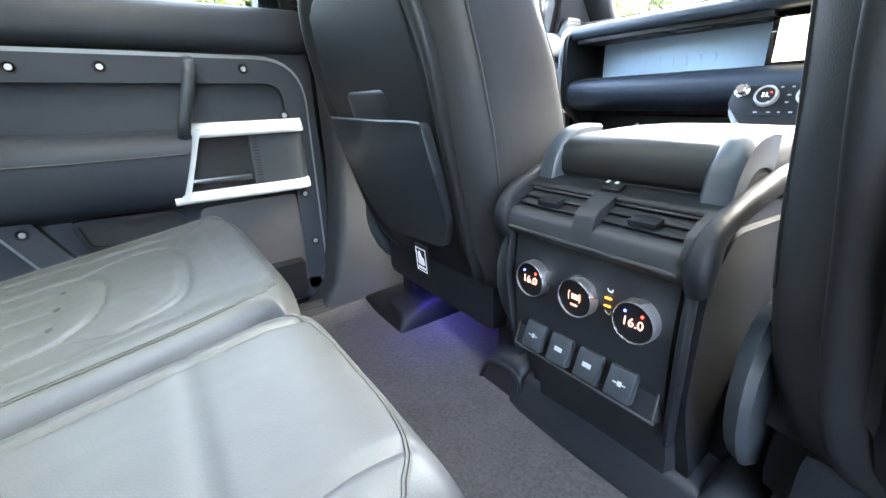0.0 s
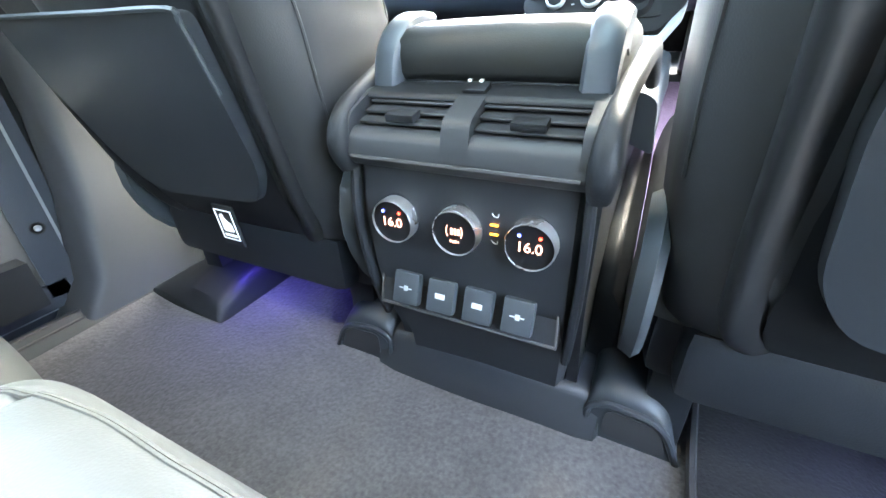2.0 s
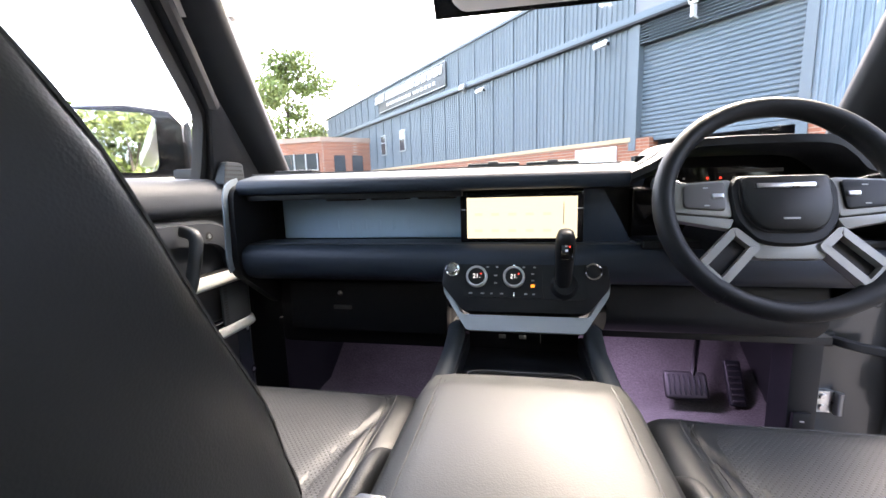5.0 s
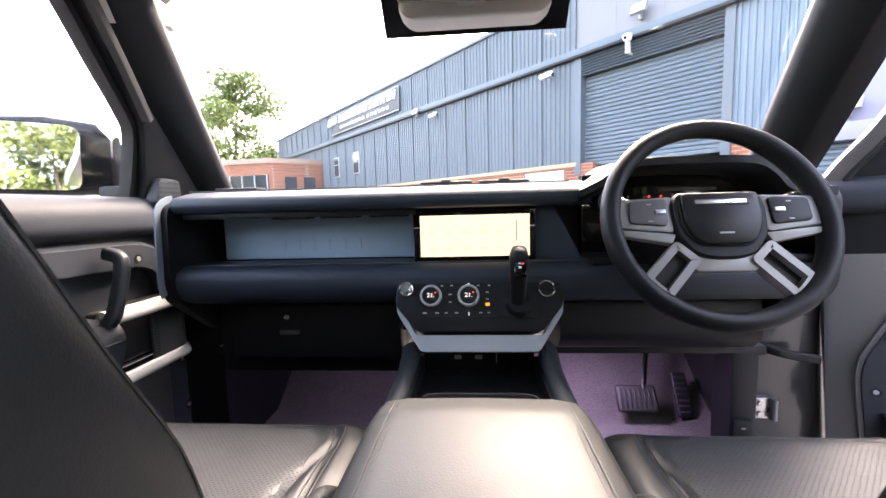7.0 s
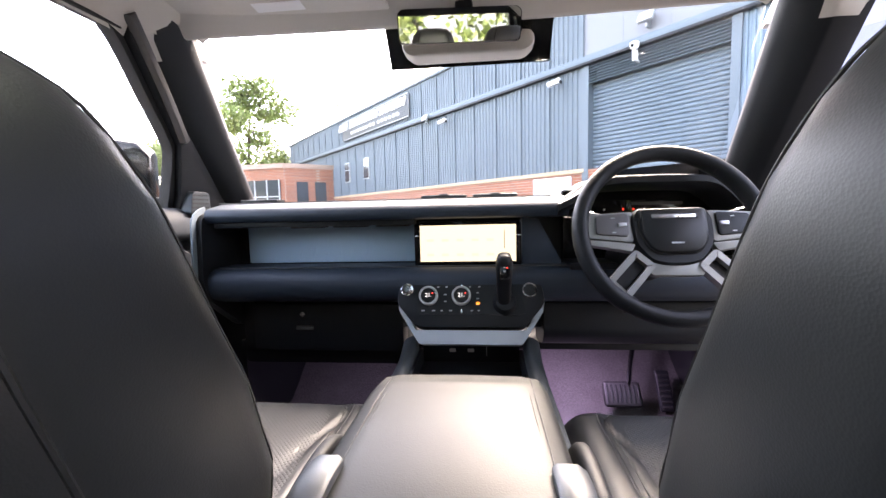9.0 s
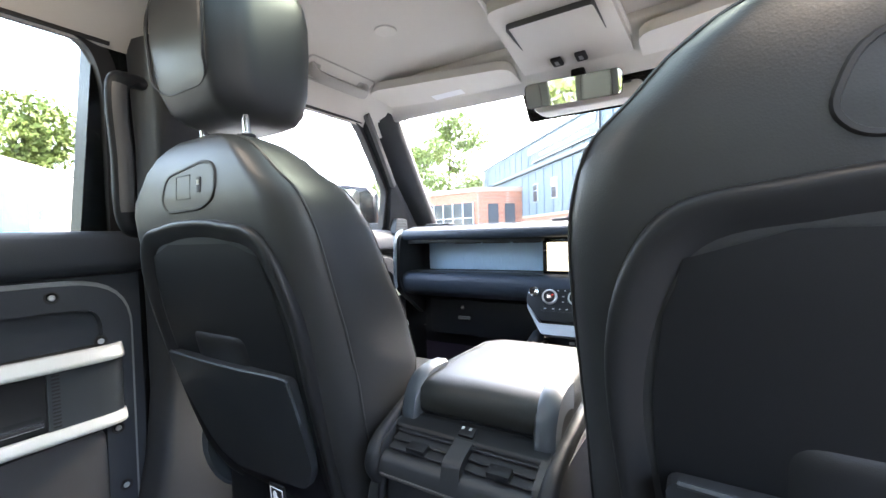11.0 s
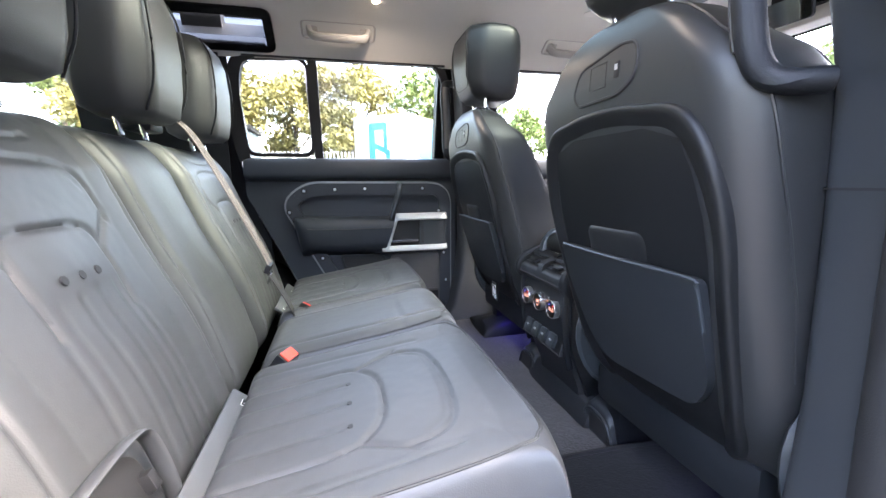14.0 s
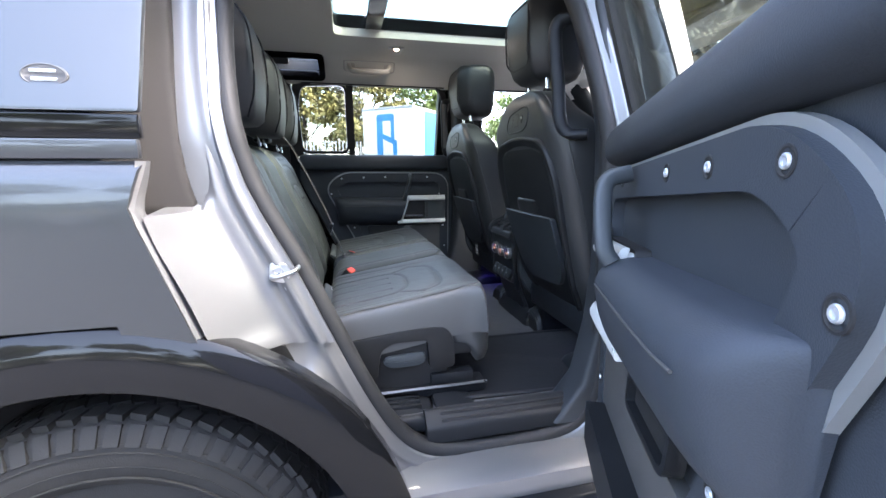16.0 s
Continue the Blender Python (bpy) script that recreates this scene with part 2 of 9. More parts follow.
SCREEN_ON = glow("screen_page", (0.92, 0.86, 0.62), 0.060)
DIGITS = glow("white_digits", (1.0, 0.46, 0.36), 0.042)
RED_LED = glow("red_led", (1.0, 0.05, 0.03), 0.10)
BLUE_LED = glow("blue_led", (0.08, 0.12, 1.0), 0.14)
AMBER_LED = glow("amber_led", (1.0, 0.32, 0.03), 0.08)
WHITE_GLOW = glow("white_figures", (0.8, 0.85, 0.9), 0.08)
LAMP_ON = glow("roof_lamp_on", (1.0, 0.85, 0.6), 6.0)
GREEN_MAP = glow("map_display", (0.10, 0.16, 0.06), 0.05)


# ---------------------------------------------------------------- shaping tools
from mathutils.bvhtree import BVHTree


def thing(name, label, category, group="", kind="", at=(0, 0, 0)):
    e = new(name)
    e.empty_display_size = 0.05
    e.location = at
    return tagged(e, label, category, group, kind)


def mesh(name, bm, material, smooth=40):
    bmesh.ops.recalc_face_normals(bm, faces=bm.faces[:])
    me = bpy.data.meshes.new(name)
    bm.to_mesh(me)
    bm.free()
    me.materials.append(material)
    if smooth:
        me.shade_smooth()
        me.set_sharp_from_angle(angle=radians(smooth))
    return me


def part(name, bm, material, parent=None, label="", smooth=40, xf=None):
    """Links a bmesh as one mesh object, under a thing or a part."""
    if xf is not None:
        bm.transform(xf)
    ob = new(name, mesh(name, bm, material, smooth))
    if parent is not None:
        ob.parent = parent
        origin = Vector()
        p = parent
        while p is not None:
            origin += p.location
            p = p.parent
        ob.location = -origin
    if label:
        tagged(ob, label)
    return ob


def single(name, bm, material, label, category, group="", kind="", smooth=40):
    return tagged(part(name, bm, material, None, "", smooth), label, category, group, kind)


def box(x0, x1, y0, y1, z0, z1, bevel=0.0, seg=2, bm=None):
    own = bmesh.new()
    bmesh.ops.create_cube(own, size=1)
    for v in own.verts:
        v.co = Vector((x0 + (v.co.x + 0.5) * (x1 - x0), y0 + (v.co.y + 0.5) * (y1 - y0), z0 + (v.co.z + 0.5) * (z1 - z0)))
    if bevel:
        bmesh.ops.bevel(own, geom=own.edges[:], offset=bevel, segments=seg, affect="EDGES", profile=0.6)
    return merge(bm, own)


def merge(bm, own):
    if bm is None:
        return own
    me = bpy.data.meshes.new("scratch")
    own.to_mesh(me)
    own.free()
    bm.from_mesh(me)
    bpy.data.meshes.remove(me)
    return bm


def moved(bm, m):
    bm.transform(m)
    return bm


def rounded(points, r, seg=5):
    """A 2D polygon with its corners rounded; r: one radius, or one a corner."""
    out, n = [], len(points)
    for i, p in enumerate(points):
        p = Vector(p)
        a, b = Vector(points[i - 1]) - p, Vector(points[(i + 1) % n]) - p
        rr = r[i] if isinstance(r, (list, tuple)) else r
        if rr <= 0:
            out.append(tuple(p))
            continue
        d = min(rr, a.length * 0.49, b.length * 0.49)
        p0, p1 = p + a.normalized() * d, p + b.normalized() * d
        for k in range(seg + 1):
            t = k / seg
            out.append(tuple(p0 * (1 - t) ** 2 + p * 2 * t * (1 - t) + p1 * t * t))
    return out


def plate(points, d0, d1, axis="x", bevel=0.0, seg=2, bm=None):
    """A 2D outline pushed from d0 to d1 along an axis. Outline: (y, z) for x, (x, z) for y, (x, y) for z."""
    own = bmesh.new()
    place = {"x": lambda p, d: (d, p[0], p[1]), "y": lambda p, d: (p[0], d, p[1]), "z": lambda p, d: (p[0], p[1], d)}[axis]
    lo = [own.verts.new(place(p, d0)) for p in points]
    hi = [own.verts.new(place(p, d1)) for p in points]
    n = len(points)
    own.faces.new(lo)
    top = own.faces.new(hi[::-1])
    for i in range(n):
        own.faces.new((lo[i], lo[(i + 1) % n], hi[(i + 1) % n], hi[i]))
    if bevel:
        bmesh.ops.recalc_face_normals(own, faces=own.faces[:])
        bmesh.ops.bevel(own, geom=list(top.edges), offset=bevel, segments=seg, affect="EDGES", profile=0.6)
    return merge(bm, own)


def band(points, width, d0, d1, axis="x", closed=True, bm=None):
    """A flat strip of a width, along the inside of a 2D outline, pushed from d0 to d1."""
    own = bmesh.new()
    place = {"x": lambda p, d: (d, p[0], p[1]), "y": lambda p, d: (p[0], d, p[1]), "z": lambda p, d: (p[0], p[1], d)}[axis]
    n = len(points)
    area = sum(points[i][0] * points[(i + 1) % n][1] - points[(i + 1) % n][0] * points[i][1] for i in range(n))
    sign = 1 if area > 0 else -1
    rows = []
    for i in range(n):
        p = Vector(points[i])
        a = Vector(points[i - 1]) if closed or i > 0 else p
        b = Vector(points[(i + 1) % n]) if closed or i < n - 1 else p
        t = (b - a).normalized()
        q = p + Vector((-t.y, t.x)) * width * sign
        rows.append([own.verts.new(place(c, d)) for c, d in ((p, d0), (p, d1), (q, d1), (q, d0))])
    for i in range(n if closed else n - 1):
        a, b = rows[i], rows[(i + 1) % n]
        for k in range(4):
            own.faces.new((a[k], b[k], b[(k + 1) % 4], a[(k + 1) % 4]))
    if not closed:
        own.faces.new(rows[0])
        own.faces.new(rows[-1][::-1])
    return merge(bm, own)


def loft(rings, caps=True, closed=False, bm=None):
    own = bmesh.new()
    rows = [[own.verts.new(p) for p in ring] for ring in rings]
    n = len(rows[0])
    for i in range(len(rows) if closed else len(rows) - 1):
        a, b = rows[i], rows[(i + 1) % len(rows)]
        for k in range(n):
            own.faces.new((a[k], a[(k + 1) % n], b[(k + 1) % n], b[k]))
    if caps and not closed:
        own.faces.new(rows[0][::-1])
        own.faces.new(rows[-1])
    return merge(bm, own)


def smooth_path(points, steps=6, closed=False):
    """A smooth line through the points."""
    p = [Vector(q) for q in points]
    n, out = len(p), []
    for i in range(n if closed else n - 1):
        a = p[i - 1] if closed or i > 0 else p[0] * 2 - p[1]
        b, c = p[i], p[(i + 1) % n]
        d = p[(i + 2) % n] if closed or i + 2 < n else p[-1] * 2 - p[-2]
        for k in range(steps):
            t = k / steps
            out.append(0.5 * (2 * b + (c - a) * t + (2 * a - 5 * b + 4 * c - d) * t * t + (3 * b - a - 3 * c + d) * t ** 3))
    if not closed:
        out.append(p[-1])
    return out


def sweep(points, profile, closed=False, up=(0, 0, 1), bm=None):
    """A profile of (sideways, up) drawn along a line."""
    p = [Vector(q) for q in points]
    n, rings = len(p), []
    for i in range(n):
        a = p[i - 1] if closed or i > 0 else p[i]
        b = p[(i + 1) % n] if closed or i < n - 1 else p[i]
        t = (b - a).normalized()
        s = t.cross(Vector(up))
        s = s.normalized() if s.length > 1e-4 else Vector((1, 0, 0))
        u = s.cross(t)
        rings.append([p[i] + s * x + u * y for x, y in profile])
    return loft(rings, not closed, closed, bm)


def ring2(rx, ry, n=12, power=2.0):
    out = []
    for k in range(n):
        c, s = math.cos(2 * math.pi * k / n), math.sin(2 * math.pi * k / n)
        out.append((rx * math.copysign(abs(c) ** (2 / power), c), ry * math.copysign(abs(s) ** (2 / power), s)))
    return out


def tube(points, r, n=10, closed=False, bm=None, up=(0, 0, 1)):
    return sweep(points, ring2(r, r, n), closed, up, bm)


def lathe(profile, centre, axis, n=24, bm=None, caps=True):
    """A profile of (radius, along) turned about an axis."""
    w = Vector(axis).normalized()
    u = w.orthogonal().normalized()
    v = w.cross(u)
    c = Vector(centre)
    rings = [[c + w * h + (u * math.cos(2 * math.pi * k / n) + v * math.sin(2 * math.pi * k / n)) * max(r, 1e-4) for k in range(n)]
             for r, h in profile]
    return loft(rings, caps, False, bm)


def dist_lines(a, b, lines):
    """The distance of each grid point (a, b) from the nearest of some 2D lines."""
    best = np.full(a.shape, 9.0)
    for line in lines:
        for (x0, y0), (x1, y1) in zip(line[:-1], line[1:]):
            dx, dy = x1 - x0, y1 - y0
            t = np.clip(((a - x0) * dx + (b - y0) * dy) / max(dx * dx + dy * dy, 1e-9), 0, 1)
            best = np.minimum(best, np.hypot(a - x0 - t * dx, b - y0 - t * dy))
    return best


def pad(origin, u, v, n, half_u, half_v, thick, power=6.0, grooves=(), depth=0.004, width=0.006, dome=0.0, bulges=(),
        fine=None, flutes=None, warp=None, res=70, bm=None, wrinkle=0.0015):
    """An upholstered pad: a slab with soft edges, pressed seams and soft bulges, standing on its flat back.
    u, v: its directions; half_u, half_v: half sizes; warp(a, b) gives shifts along u, v, n."""
    o, u, v, n = Vector(origin), Vector(u).normalized(), Vector(v).normalized(), Vector(n).normalized()
    t = np.sin(np.linspace(-1, 1, res) * math.pi / 2)
    A, B = np.meshgrid(t, t, indexing="ij")
    a, b = A * half_u, B * half_v
    edge = lambda q, h: np.clip(1 - np.abs(q) ** (power * max(1, h / 0.15)), 0, 1) ** 0.5
    h = thick * edge(A, half_u) * edge(B, half_v)
    full = edge(A, half_u) * edge(B, half_v)
    h = h + dome * (1 - A ** 2) * (1 - B ** 2) * full
    for ca, cb, ra, rb, up in bulges:
        h = h + up * np.exp(-(((a - ca) / ra) ** 2 + ((b - cb) / rb) ** 2)) * full
    if grooves:
        d = dist_lines(a, b, grooves)
        h = h - depth * np.exp(-(d / width) ** 2) * full
    if fine:
        d = dist_lines(a, b, fine[0])
        h = h - fine[1] * np.exp(-(d / fine[2]) ** 2) * full
    if flutes:
        a0, a1, b0, b1, count, fd = flutes
        inside = 1 / (1 + np.exp(-(a - a0) / 0.006)) / (1 + np.exp((a - a1) / 0.006)) / (1 + np.exp(-(b - b0) / 0.006)) / (1 + np.exp((b - b1) / 0.006))
        h = h - fd * inside * np.abs(np.sin((b - b0) / (b1 - b0) * count * math.pi)) ** 0.35 * -1 * full - fd * inside * full
    own = bmesh.new()
    top, bot = [], []
    for i in range(res):
        r1, r2 = [], []
        for k in range(res):
            su, sv, sn = warp(a[i, k], b[i, k]) if warp else (0, 0, 0)
            base = o + u * (a[i, k] + su) + v * (b[i, k] + sv) + n * sn
            w = wrinkle * noise.noise(base * 22) + wrinkle * 0.6 * noise.noise(base * 60)
            r1.append(own.verts.new(base + n * (h[i, k] + w * full[i, k])))
            if 0 < i < res - 1 and 0 < k < res - 1:
                r2.append(None)
            else:
                r2.append(r1[-1])
        top.append(r1)
    for i in range(res - 1):
        for k in range(res - 1):
            own.faces.new((top[i][k], top[i + 1][k], top[i + 1][k + 1], top[i][k + 1]))
    rim = [top[i][0] for i in range(res)] + [top[-1][k] for k in range(1, res)] + [top[i][-1] for i in range(res - 2, -1, -1)] + [top[0][k] for k in range(res - 2, 0, -1)]
    own.faces.new(rim)
    return merge(bm, own)


def onto(bm, points, way, lift=0.0):
    """The points moved along a way until they meet a mesh, then lifted off it."""
    tree, way, out = BVHTree.FromBMesh(bm), Vector(way).normalized(), []
    for p in points:
        hit = tree.ray_cast(Vector(p) - way * 0.12, way, 0.4)
        out.append((hit[0] if hit[0] else Vector(p)) - way * lift)
    return out


def sheet(fn, us, vs, thick=(0, 0, 0), skip=None, bm=None):
    """A surface fn(u, v) over a grid, with a thickness; skip(u, v): True where there is a hole."""
    own = bmesh.new()
    a = [[own.verts.new(fn(u, v)) for v in vs] for u in us]
    sh = Vector(thick)
    two = sh.length > 0
    c = [[own.verts.new(Vector(fn(u, v)) + sh) for v in vs] for u in us] if two else None
    nu, nv = len(us), len(vs)
    cell = {(i, k) for i in range(nu - 1) for k in range(nv - 1)
            if not (skip and skip((us[i] + us[i + 1]) / 2, (vs[k] + vs[k + 1]) / 2))}
    for i, k in cell:
        own.faces.new((a[i][k], a[i + 1][k], a[i + 1][k + 1], a[i][k + 1]))
        if two:
            own.faces.new((c[i][k], c[i][k + 1], c[i + 1][k + 1], c[i + 1][k]))
            for (di, dk), (p, q) in {(-1, 0): ((i, k), (i, k + 1)), (1, 0): ((i + 1, k + 1), (i + 1, k)),
                                     (0, -1): ((i + 1, k), (i, k)), (0, 1): ((i, k + 1), (i + 1, k + 1))}.items():
                if (i + di, k + dk) not in cell:
                    own.faces.new((a[p[0]][p[1]], a[q[0]][q[1]], c[q[0]][q[1]], c[p[0]][p[1]]))
    bmesh.ops.delete(own, geom=[v for v in own.verts if not v.link_faces], context="VERTS")
    return merge(bm, own)


def words(text, size, m, material, parent, name="lettering", depth=0.0003):
    """Raised writing in the built-in font, centred on the pose m."""
    cu = bpy.data.curves.new("scratch", "FONT")
    cu.body, cu.size, cu.extrude, cu.align_x, cu.align_y = text, size, depth, "CENTER", "CENTER"
    tmp = new("scratch", cu)
    me = bpy.data.meshes.new_from_object(tmp.evaluated_get(bpy.context.evaluated_depsgraph_get()))
    bpy.data.objects.remove(tmp)
    me.transform(m)
    me.materials.clear()
    me.materials.append(material)
    me.name = name
    ob = new(name, me)
    ob.parent = parent
    origin, p = Vector(), parent
    while p is not None:
        origin += p.location
        p = p.parent
    ob.location = -origin
    return ob


FACE_BACK = Matrix(((1, 0, 0, 0), (0, 0, -1, 0), (0, 1, 0, 0), (0, 0, 0, 1)))  # flat drawing, seen from behind the car


def turned(x, y, z, ax=0, ay=0, az=0):
    return pose(x, y, z, ax, ay, az)


# ---------------------------------------------------------------- the car's body: floor, roof, pillars, side
FLOOR = 0.62
ROOF_LINE = [(0.0, 1.862), (0.30, 1.860), (0.45, 1.855), (0.54, 1.842), (0.60, 1.818), (0.65, 1.785), (0.69, 1.748), (0.712, 1.726)]


def roof_z(x):
    x = abs(x)
    for (x0, z0), (x1, z1) in zip(ROOF_LINE[:-1], ROOF_LINE[1:]):
        if x <= x1:
            return z0 + (z1 - z0) * (x - x0) / (x1 - x0)
    return ROOF_LINE[-1][1]


def lean_in(z):
    return 0.0 if z < 1.36 else 0.30 * (z - 1.36)


HOLE = (-0.31, 0.31, -0.72, 0.24)
ALPINE = (0.555, 0.682, -1.22, -0.765)


def roof_hole(x, y):
    if (abs(x) > 0.645 and y > 0.70) or (abs(x) > 0.50 and y > 0.80):
        return True
    if HOLE[0] < x < HOLE[1] and HOLE[2] < y < HOLE[3]:
        return True
    return ALPINE[0] < abs(x) < ALPINE[1] and ALPINE[2] < y < ALPINE[3]


xs = sorted({s * q for s in (-1, 1) for q in (0, 0.1, 0.2, 0.31, 0.38, 0.45, 0.50, 0.54, 0.555, 0.58, 0.60, 0.63, 0.65, 0.67, 0.682, 0.70, 0.712)})
ys = sorted([-1.9, -1.6, -1.4, -1.22, -1.1, -0.95, -0.85, -0.765, -0.72, -0.6, -0.4, -0.2, 0.0, 0.12, 0.24, 0.4, 0.55, 0.7, 0.8, 0.86])


def headlining(x, y):
    front = max(0.0, y - 0.55) / 0.31
    return (x, y, roof_z(x) - 0.03 * front ** 2)


single("ceiling", sheet(headlining, xs, ys, (0, 0, 0.02), roof_hole), HEADLINER,
       "light grey cloth headliner with a glass roof opening", "ceiling", kind="structure", smooth=60)

# outer roof skin and the panoramic glass
single("roof", sheet(lambda x, y: (x * 1.16, y, 1.955 - 0.06 * (abs(x) / 0.712) ** 4), xs, ys, (0, 0, 0.012), roof_hole), PAINT,
       "grey metallic car roof with glass openings", "roof", kind="structure", smooth=60)
rim = rounded([(-0.325, -0.735), (0.325, -0.735), (0.325, 0.255), (-0.325, 0.255)], 0.10, 8)
single("roof_trim", band(rim, 0.045, 1.852, 1.885, "z"), HEADLINER, "cloth edge of the roof opening", "roof trim", kind="structure")
glassroof = thing("glass_roof", "panoramic tinted glass roof with a dark cross bar", "glass roof", kind="structure")
part("frame", band(rounded([(-0.312, -0.722), (0.312, -0.722), (0.312, 0.242), (-0.312, 0.242)], 0.08, 8), 0.035, 1.886, 1.935, "z"), GLOSS_BLACK, glassroof)
part("cross_bar", box(-0.31, 0.31, -0.555, -0.485, 1.884, 1.935, 0.006), GLOSS_BLACK, glassroof)
for y0, y1 in ((-0.70, -0.556), (-0.484, 0.222)):
    part("pane", box(-0.30, 0.30, y0, y1, 1.936, 1.942), TINT, glassroof)

# small side windows in the roof's curve
for side in (-1, 1):
    w = thing("window_1" if side < 0 else "window_2", "narrow tinted skylight window in a black frame", "window", kind="structure")
    a, b = ALPINE[0], ALPINE[1]
    za, zb = roof_z(a), roof_z(b)
    slope = Vector((b - a, 0, zb - za))
    t = slope.normalized()
    nrm = Vector((-t.z, 0, t.x))
    m = Matrix(((side * t.x, 0, side * nrm.x, side * (a + b) / 2), (0, 1, 0, (ALPINE[2] + ALPINE[3]) / 2), (t.z, 0, nrm.z, (za + zb) / 2), (0, 0, 0, 1)))
    hw, hl = slope.length / 2 + 0.012, (ALPINE[3] - ALPINE[2]) / 2 + 0.02
    out = rounded([(-hw, -hl), (hw, -hl), (hw, hl), (-hw, hl)], 0.04, 6)
    part("frame", moved(band(out, 0.03, -0.012, 0.03, "z"), m), GLOSS_BLACK, w)
    part("well", moved(band(rounded([(-hw + .02, -hl + .02), (hw - .02, -hl + .02), (hw - .02, hl - .02), (-hw + .02, hl - .02)], 0.03, 6), 0.01, 0.03, 0.09, "z"), m), PLASTIC, w)
    part("pane", moved(box(-hw + .02, hw - .02, -hl + .02, hl - .02, 0.085, 0.09), m), GLASS, w)

# floor: carpet with a raised edge, toe boards in front, load floor behind
single("floor", sheet(lambda x, y: (x, y, FLOOR + 0.004 * noise.noise((x * 5, y * 5, 0)) + 0.03 * max(0, (abs(x) - 0.62) / 0.12) ** 2
                                    + (max(0, y - 1.25) * 0.75 if y < 1.72 else 0.352)),
                      np.linspace(-0.74, 0.74, 31).tolist(), np.linspace(-0.62, 1.80, 40).tolist(), (0, 0, -0.02)), CARPET,
       "dark grey-brown carpeted car floor", "floor", kind="structure")
single("bulkhead", box(-0.80, 0.80, 1.70, 1.74, 0.55, 1.34, 0.004), PLASTIC, "black front bulkhead behind the pedals", "bulkhead", kind="structure")
single("load_floor", box(-0.70, 0.70, -1.92, -0.98, 0.82, 0.86, 0.004), CARPET, "dark carpeted load floor", "floor", kind="structure")
single("underbody", box(-0.86, 0.86, -1.95, 2.3, 0.40, 0.55, 0.02), PLASTIC, "black underbody of the car", "underbody", kind="structure")

# violet-lit sill steps inside the doors
for side in (-1, 1):
    out = rounded([(0.70, 0.60), (0.70, 0.635), (0.745, 0.66), (0.79, 0.63), (0.79, 0.585)], 0.008, 3)
    bm = loft([[(side * x, y, z) for x, z in out] for y in (-0.50, -0.2, 0.02, 0.30, 0.7, 1.0)])
    single("sill_trim", bm, PLASTIC_SOFT, "black ribbed plastic sill trim along the carpet", "sill trim", kind="structure")
    bm = None
    for k in range(4):
        z = 0.648 - 0.008 * abs(k - 1.2)
        bm = box(*sorted((side * (0.722 + 0.016 * k), side * (0.730 + 0.016 * k))), -0.46, -0.06, z, z + 0.012, 0.003, bm=bm)
    single("sill_rib", bm, RUBBER, "raised ribs on the sill trim", "sill rib", kind="structure")

# lower B pillar covers beside the front seats, left and right
for side in (-1, 1):
    low = thing("pillar_trim", "black plastic centre pillar trim", "pillar trim", kind="structure")
    rings = []
    for z, y0, y1, x0, x1 in ((0.60, -0.16, 0.20, 0.70, 0.80), (0.70, -0.08, 0.15, 0.72, 0.80), (0.85, -0.045, 0.12, 0.735, 0.80), (1.0, -0.03, 0.11, 0.74, 0.80),
                              (1.2, -0.03, 0.10, 0.735, 0.80), (1.36, -0.035, 0.10, 0.72, 0.80), (1.55, -0.05, 0.085, 0.67, 0.76), (1.75, -0.075, 0.07, 0.62, 0.72)):
        if side > 0:                                     # the belt reel stands under the driver's cover
            x0 = min(x0, 0.690 - 0.016 * (z - 0.6) - 0.16 * max(0, z - 1.4))
        rings.append([(side * x, y, z) for x, y in rounded([(x0, y0 + 0.02), (x1, y0), (x1, y1), (x0, y1 - 0.02)], 0.02, 4)])
    part("cover", loft(rings), PILLAR_TRIM, low)
    if side > 0:
        part("cover_joint", loft([[(x, y, z) for x, y in rounded([(0.6785, -0.012), (0.80, -0.0335), (0.80, 0.02), (0.6785, 0.02)], 0.02, 4)] for z in (1.2455, 1.2485)]), RUBBER, low, "thin joint between the covers")
    # big grab handle
    pts = smooth_path([(side * 0.70, -0.045, 1.36), (side * 0.672, -0.085, 1.365), (side * 0.660, -0.105, 1.40), (side * 0.648, -0.11, 1.50), (side * 0.638, -0.118, 1.60),
                       (side * 0.640, -0.11, 1.645), (side * 0.66, -0.07, 1.655)], 5)
    grab = thing("grab_handle", "black rubber-covered grab handle on the centre pillar", "grab handle", group="pillar grab handles")
    part("grip", sweep(pts, ring2(0.014, 0.019, 12), False, (0, 1, 0)), PLASTIC_SOFT, grab)
    part("insert", sweep(pts[10:24], [(x + side * 0.013, y) for x, y in ring2(0.006, 0.012, 8)], False, (0, 1, 0)), GREY_TRIM, grab, "grey insert")

# plain outer strips that close the left side between its doors
for y0, y1, z0, z1 in ((-0.12, 0.16, 0.5, 1.9), (-1.06, -0.84, 0.5, 1.33), (-1.06, -0.930, 1.33, 1.9)):
    single("side_closing", loft([[(-x + lean_in(z), y, z) for x, y in ((0.84, y0), (0.90, y0), (0.90, y1), (0.84, y1))] for z in (z0, max(z0, 1.36) if z1 > 1.36 else z1 - 0.01, z1)]), PLASTIC, "dark body strip between the doors", "pillar", kind="structure")

